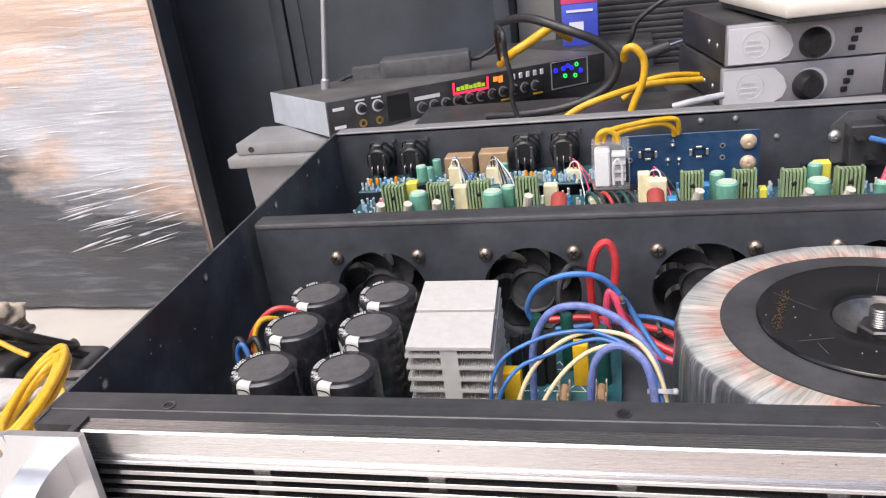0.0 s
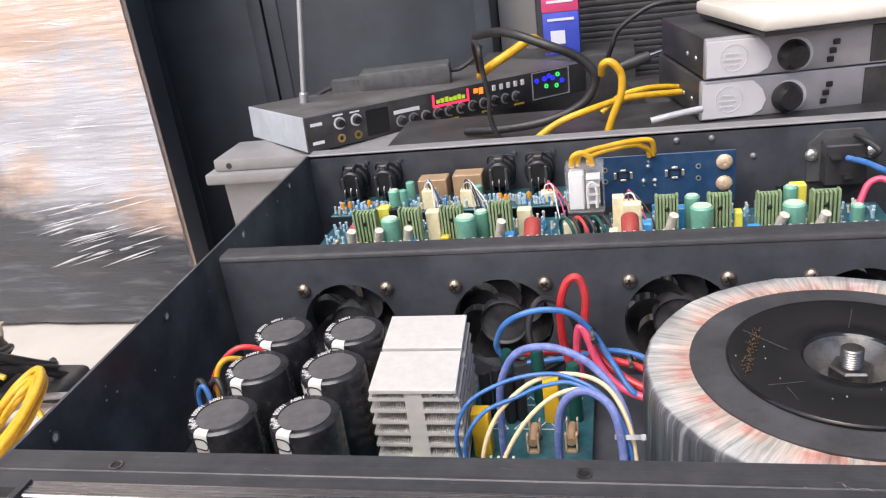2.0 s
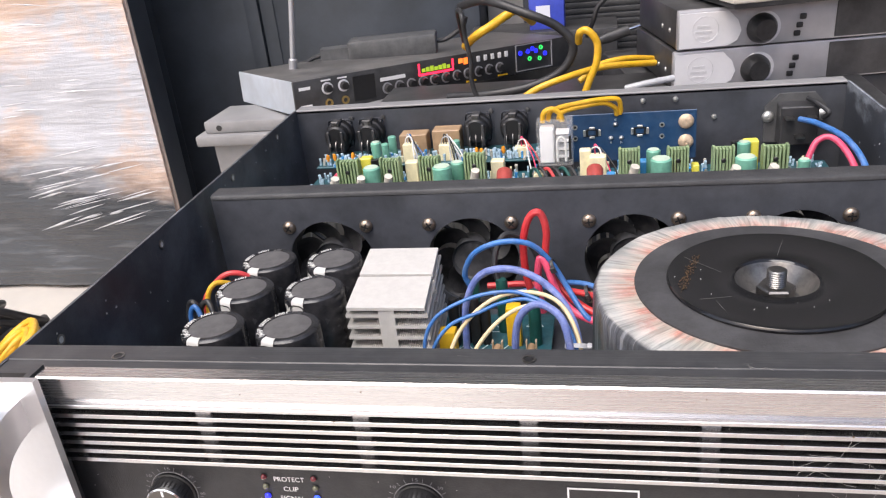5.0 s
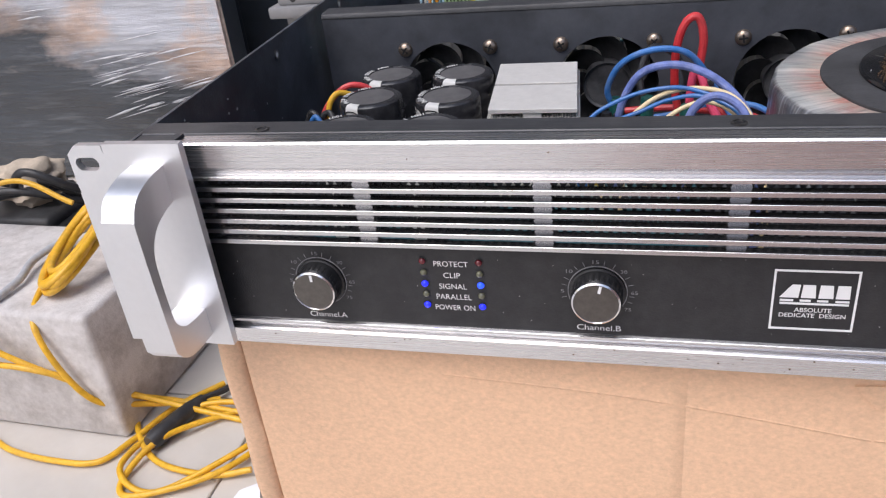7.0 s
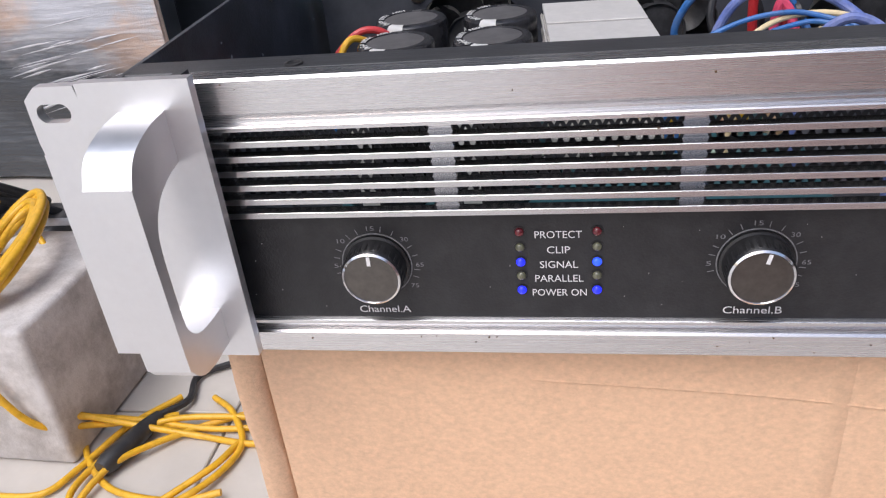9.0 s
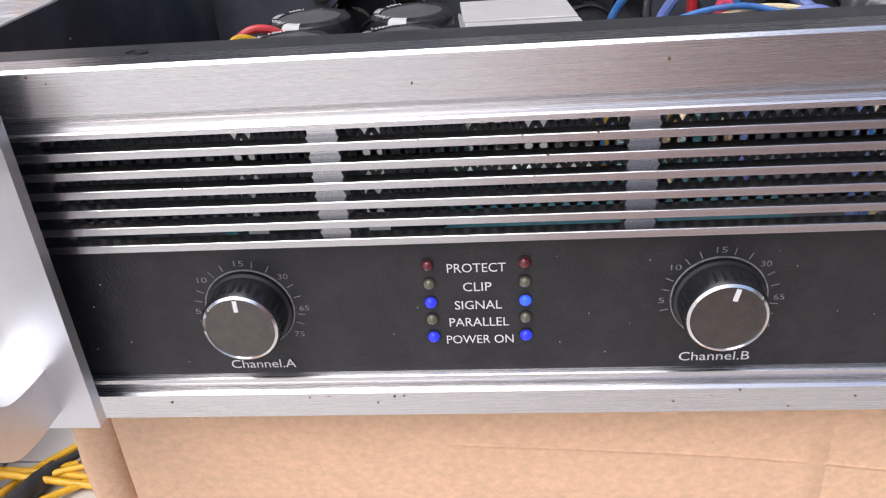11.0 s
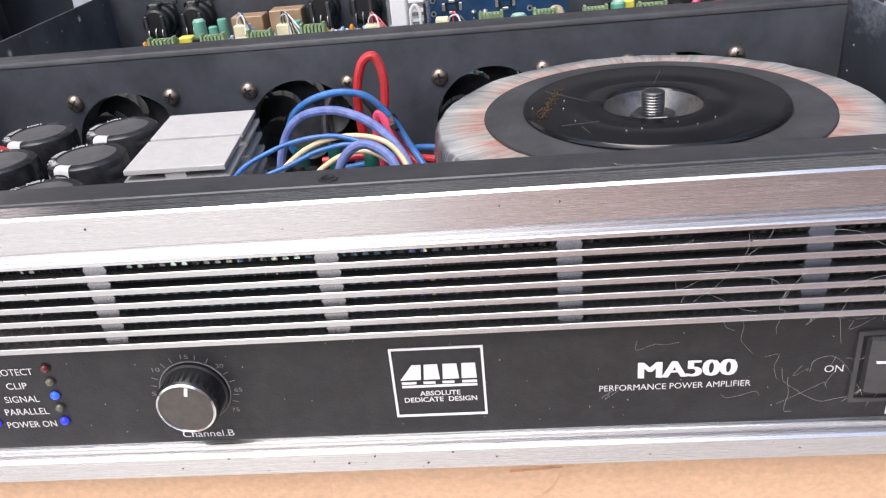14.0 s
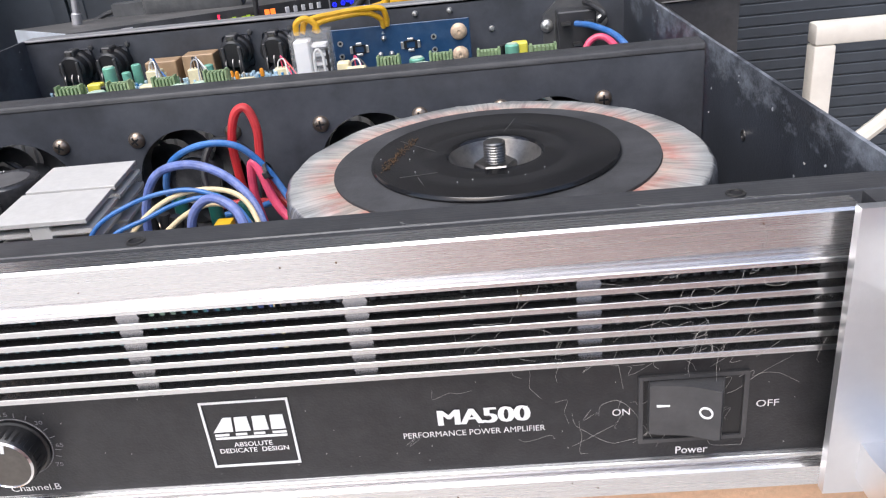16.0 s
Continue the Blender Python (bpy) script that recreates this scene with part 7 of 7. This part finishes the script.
# ---- floor at the west side ----
block = single("polystyrene_block", box(bmesh.new(), -0.21, 0.21, -0.10, 0.10, 0, 0.172, 0.007, 3), "foam", Matrix.Translation((-0.818, 0.452, FLOOR)) @ Matrix.Rotation(radians(-2), 4, "Z"), "dirty white polystyrene block on the floor", "foam block")
F0 = FLOOR + 0.0055
for pts in (
    [(-1.02, 0.33, F0 + 0.02), (-0.90, 0.325, F0), (-0.813, 0.330, F0), (-0.745, 0.305, F0), (-0.678, 0.296, F0), (-0.623, 0.301, F0), (-0.602, 0.339, F0), (-0.58, 0.40, F0), (-0.54, 0.45, F0)],
    [(-1.04, 0.335, F0 + 0.10), (-0.90, 0.338, F0 + 0.105), (-0.80, 0.336, F0 + 0.10), (-0.70, 0.334, F0 + 0.10), (-0.60, 0.38, F0 + 0.03), (-0.50, 0.39, F0), (-0.42, 0.38, F0), (-0.34, 0.40, F0)],
    [(-0.90, 0.47, F0 + 0.174), (-0.86, 0.40, F0 + 0.174), (-0.79, 0.338, F0 + 0.160), (-0.73, 0.334, F0 + 0.12), (-0.64, 0.355, F0 + 0.06), (-0.57, 0.40, F0 + 0.01), (-0.47, 0.40, F0), (-0.36, 0.42, F0)],
    [(-0.70, 0.52, F0 + 0.172), (-0.62, 0.46, F0 + 0.09), (-0.62, 0.43, F0 + 0.02), (-0.63, 0.40, F0), (-0.60, 0.35, F0), (-0.55, 0.31, F0), (-0.48, 0.30, F0), (-0.435, 0.31, F0 + 0.004)],
    [(-0.50, 0.45, F0), (-0.465, 0.42, F0 + 0.004), (-0.44, 0.37, F0), (-0.47, 0.30, F0 + 0.005), (-0.55, 0.26, F0), (-0.577, 0.28, F0), (-0.56, 0.34, F0 + 0.008), (-0.50, 0.40, F0), (-0.44, 0.43, F0)],
    [(-0.40, 0.42, F0), (-0.53, 0.405, F0 + 0.007), (-0.58, 0.36, F0), (-0.585, 0.29, F0 + 0.006), (-0.53, 0.268, F0), (-0.46, 0.33, F0 + 0.008), (-0.445, 0.38, F0)],
    [(-0.76, 0.55, F0 + 0.20), (-0.84, 0.54, F0 + 0.235), (-0.92, 0.46, F0 + 0.20), (-0.91, 0.38, F0 + 0.172), (-0.89, 0.334, F0 + 0.12), (-0.91, 0.332, F0 + 0.05), (-0.95, 0.33, F0)],
    [(-0.74, 0.50, F0 + 0.172), (-0.71, 0.42, F0 + 0.172), (-0.68, 0.345, F0 + 0.150), (-0.64, 0.34, F0 + 0.06), (-0.60, 0.38, F0 + 0.02), (-0.53, 0.42, F0)],
):
    cable("yellow_cable", pts, 0.0036, "yellow_wire", "long yellow cable tangled over the polystyrene block", group="tangled yellow cables")
# coiled hank of yellow cable on the block
rng = random.Random(8)
pts = []
for k in range(9 * 10):
    a = 2 * math.pi * k / 10
    f = 1 + 0.16 * math.sin(k * 0.37) + 0.05 * rng.uniform(-1, 1)
    u, v = 0.082 * f * math.cos(a), 0.036 * f * math.sin(a)
    pts.append((-0.688 - 0.28 * u + 0.80 * v, 0.462 + 0.93 * u + 0.25 * v, F0 + 0.196 + 0.10 * u + 0.45 * v + 0.006 * math.sin(k * 0.21)))
single("cable_hank", tube(bmesh.new(), pts, 0.0046, 8, 4), "yellow_wire", Matrix(), "loosely coiled hank of yellow cable on the block", "cable hank", angle=60)
cable("grey_cable", [(-0.66, 0.545, F0 + 0.178), (-0.71, 0.52, F0 + 0.185), (-0.745, 0.45, F0 + 0.178), (-0.735, 0.40, F0 + 0.175), (-0.745, 0.345, F0 + 0.165), (-0.77, 0.335, F0 + 0.12), (-0.86, 0.332, F0 + 0.09), (-1.05, 0.335, F0 + 0.07)], 0.0046, "grey_wire", "grey cable running over the polystyrene block")
heap = thing("cable_heap", (-0.92, 0.68, FLOOR), "dark heap of adapters and bundled leads behind the block", "cable heap")
for x, y, w, h in ((-0.09, 0.04, 0.16, 0.11), (0.09, -0.02, 0.13, 0.13), (-0.02, -0.03, 0.14, 0.145)):
    part("adapter_block", box(bmesh.new(), x - w / 2, x + w / 2, y - 0.04, y + 0.05, 0, h, 0.012, 3), "plastic_black", heap)
part("white_plug", box(bmesh.new(), -0.10, -0.03, -0.085, -0.055, 0.10, 0.125, 0.005), "white_wire", heap, "white plug")
for pts in ([(-1.10, 0.66, F0 + 0.03), (-0.99, 0.58, F0 + 0.17), (-0.90, 0.58, F0 + 0.20), (-0.82, 0.62, F0 + 0.17), (-0.78, 0.70, F0 + 0.10), (-0.76, 0.80, F0)],
            [(-1.12, 0.60, F0 + 0.05), (-0.98, 0.62, F0 + 0.19), (-0.90, 0.66, F0 + 0.155), (-0.84, 0.60, F0 + 0.21), (-0.80, 0.66, F0 + 0.14), (-0.70, 0.80, F0)],
            [(-1.05, 0.57, F0 + 0.10), (-0.94, 0.565, F0 + 0.185), (-0.86, 0.64, F0 + 0.18), (-0.93, 0.74, F0 + 0.13), (-1.04, 0.76, F0 + 0.05), (-1.12, 0.80, F0)],
            [(-0.90, 0.60, F0 + 0.19), (-0.85, 0.58, F0 + 0.23), (-0.80, 0.60, F0 + 0.20), (-0.79, 0.66, F0 + 0.15), (-0.84, 0.72, F0 + 0.12)]):
    cable("black_cable", pts, 0.0058, "black_wire", "black cable in the tangle behind the block", group="black cables")
bm = bmesh.new()
bmesh.ops.create_icosphere(bm, subdivisions=4, radius=1)
for v in bm.verts:
    f = 1 + 0.45 * noise.noise(v.co * 1.7) + 0.22 * noise.noise(v.co * 4.5)
    v.co = Vector((v.co.x * 0.058 * f, v.co.y * 0.045 * f, 0.034 + v.co.z * 0.034 * f))
single("crumpled_rag", bm, "cloth", (-0.945, 0.685, FLOOR + 0.140), "crumpled beige rag lying on the cable heap", "rag", angle=60)
jack = thing("cable_plug", Matrix.Translation((-0.560, 0.368, FLOOR + 0.0125)) @ Matrix.Rotation(radians(253), 4, "Z"), "black cable plug lying on the floor", "plug")
part("barrel", lathe(bmesh.new(), [(0, -0.045), (0.006, -0.045), (0.0105, -0.02), (0.0115, 0.03), (0.009, 0.04), (0, 0.04)], 18, Matrix.Rotation(radians(90), 4, "Y")), "plastic_black", jack)
part("tail", tube(bmesh.new(), [(-0.045, 0, 0), (-0.08, 0.01, -0.004), (-0.12, -0.01, -0.006), (-0.16, 0.02, -0.006)], 0.004, 8), "black_wire", jack)

single("plastic_scrap", prism(bmesh.new(), [(-0.020, -0.03), (0.012, -0.035), (0.022, 0.0), (0.005, 0.035), (-0.012, 0.022)], 0, 0.006, "z"), "film_scrap", (-0.425, 0.262, FLOOR), "crumpled scrap of clear plastic on the floor", "plastic scrap")

# floor tiles
tile_me = finish(box(bmesh.new(), -0.1985, 0.1985, -0.1985, 0.1985, -0.006, 0.0, 0.0012, 1), "tile", "tile")
for i in range(-7, 7):
    for k in range(-6, 6):
        part("tile", tile_me, "tile", floor, at=(i * 0.4 + 0.13, k * 0.4 + 0.23, FLOOR))
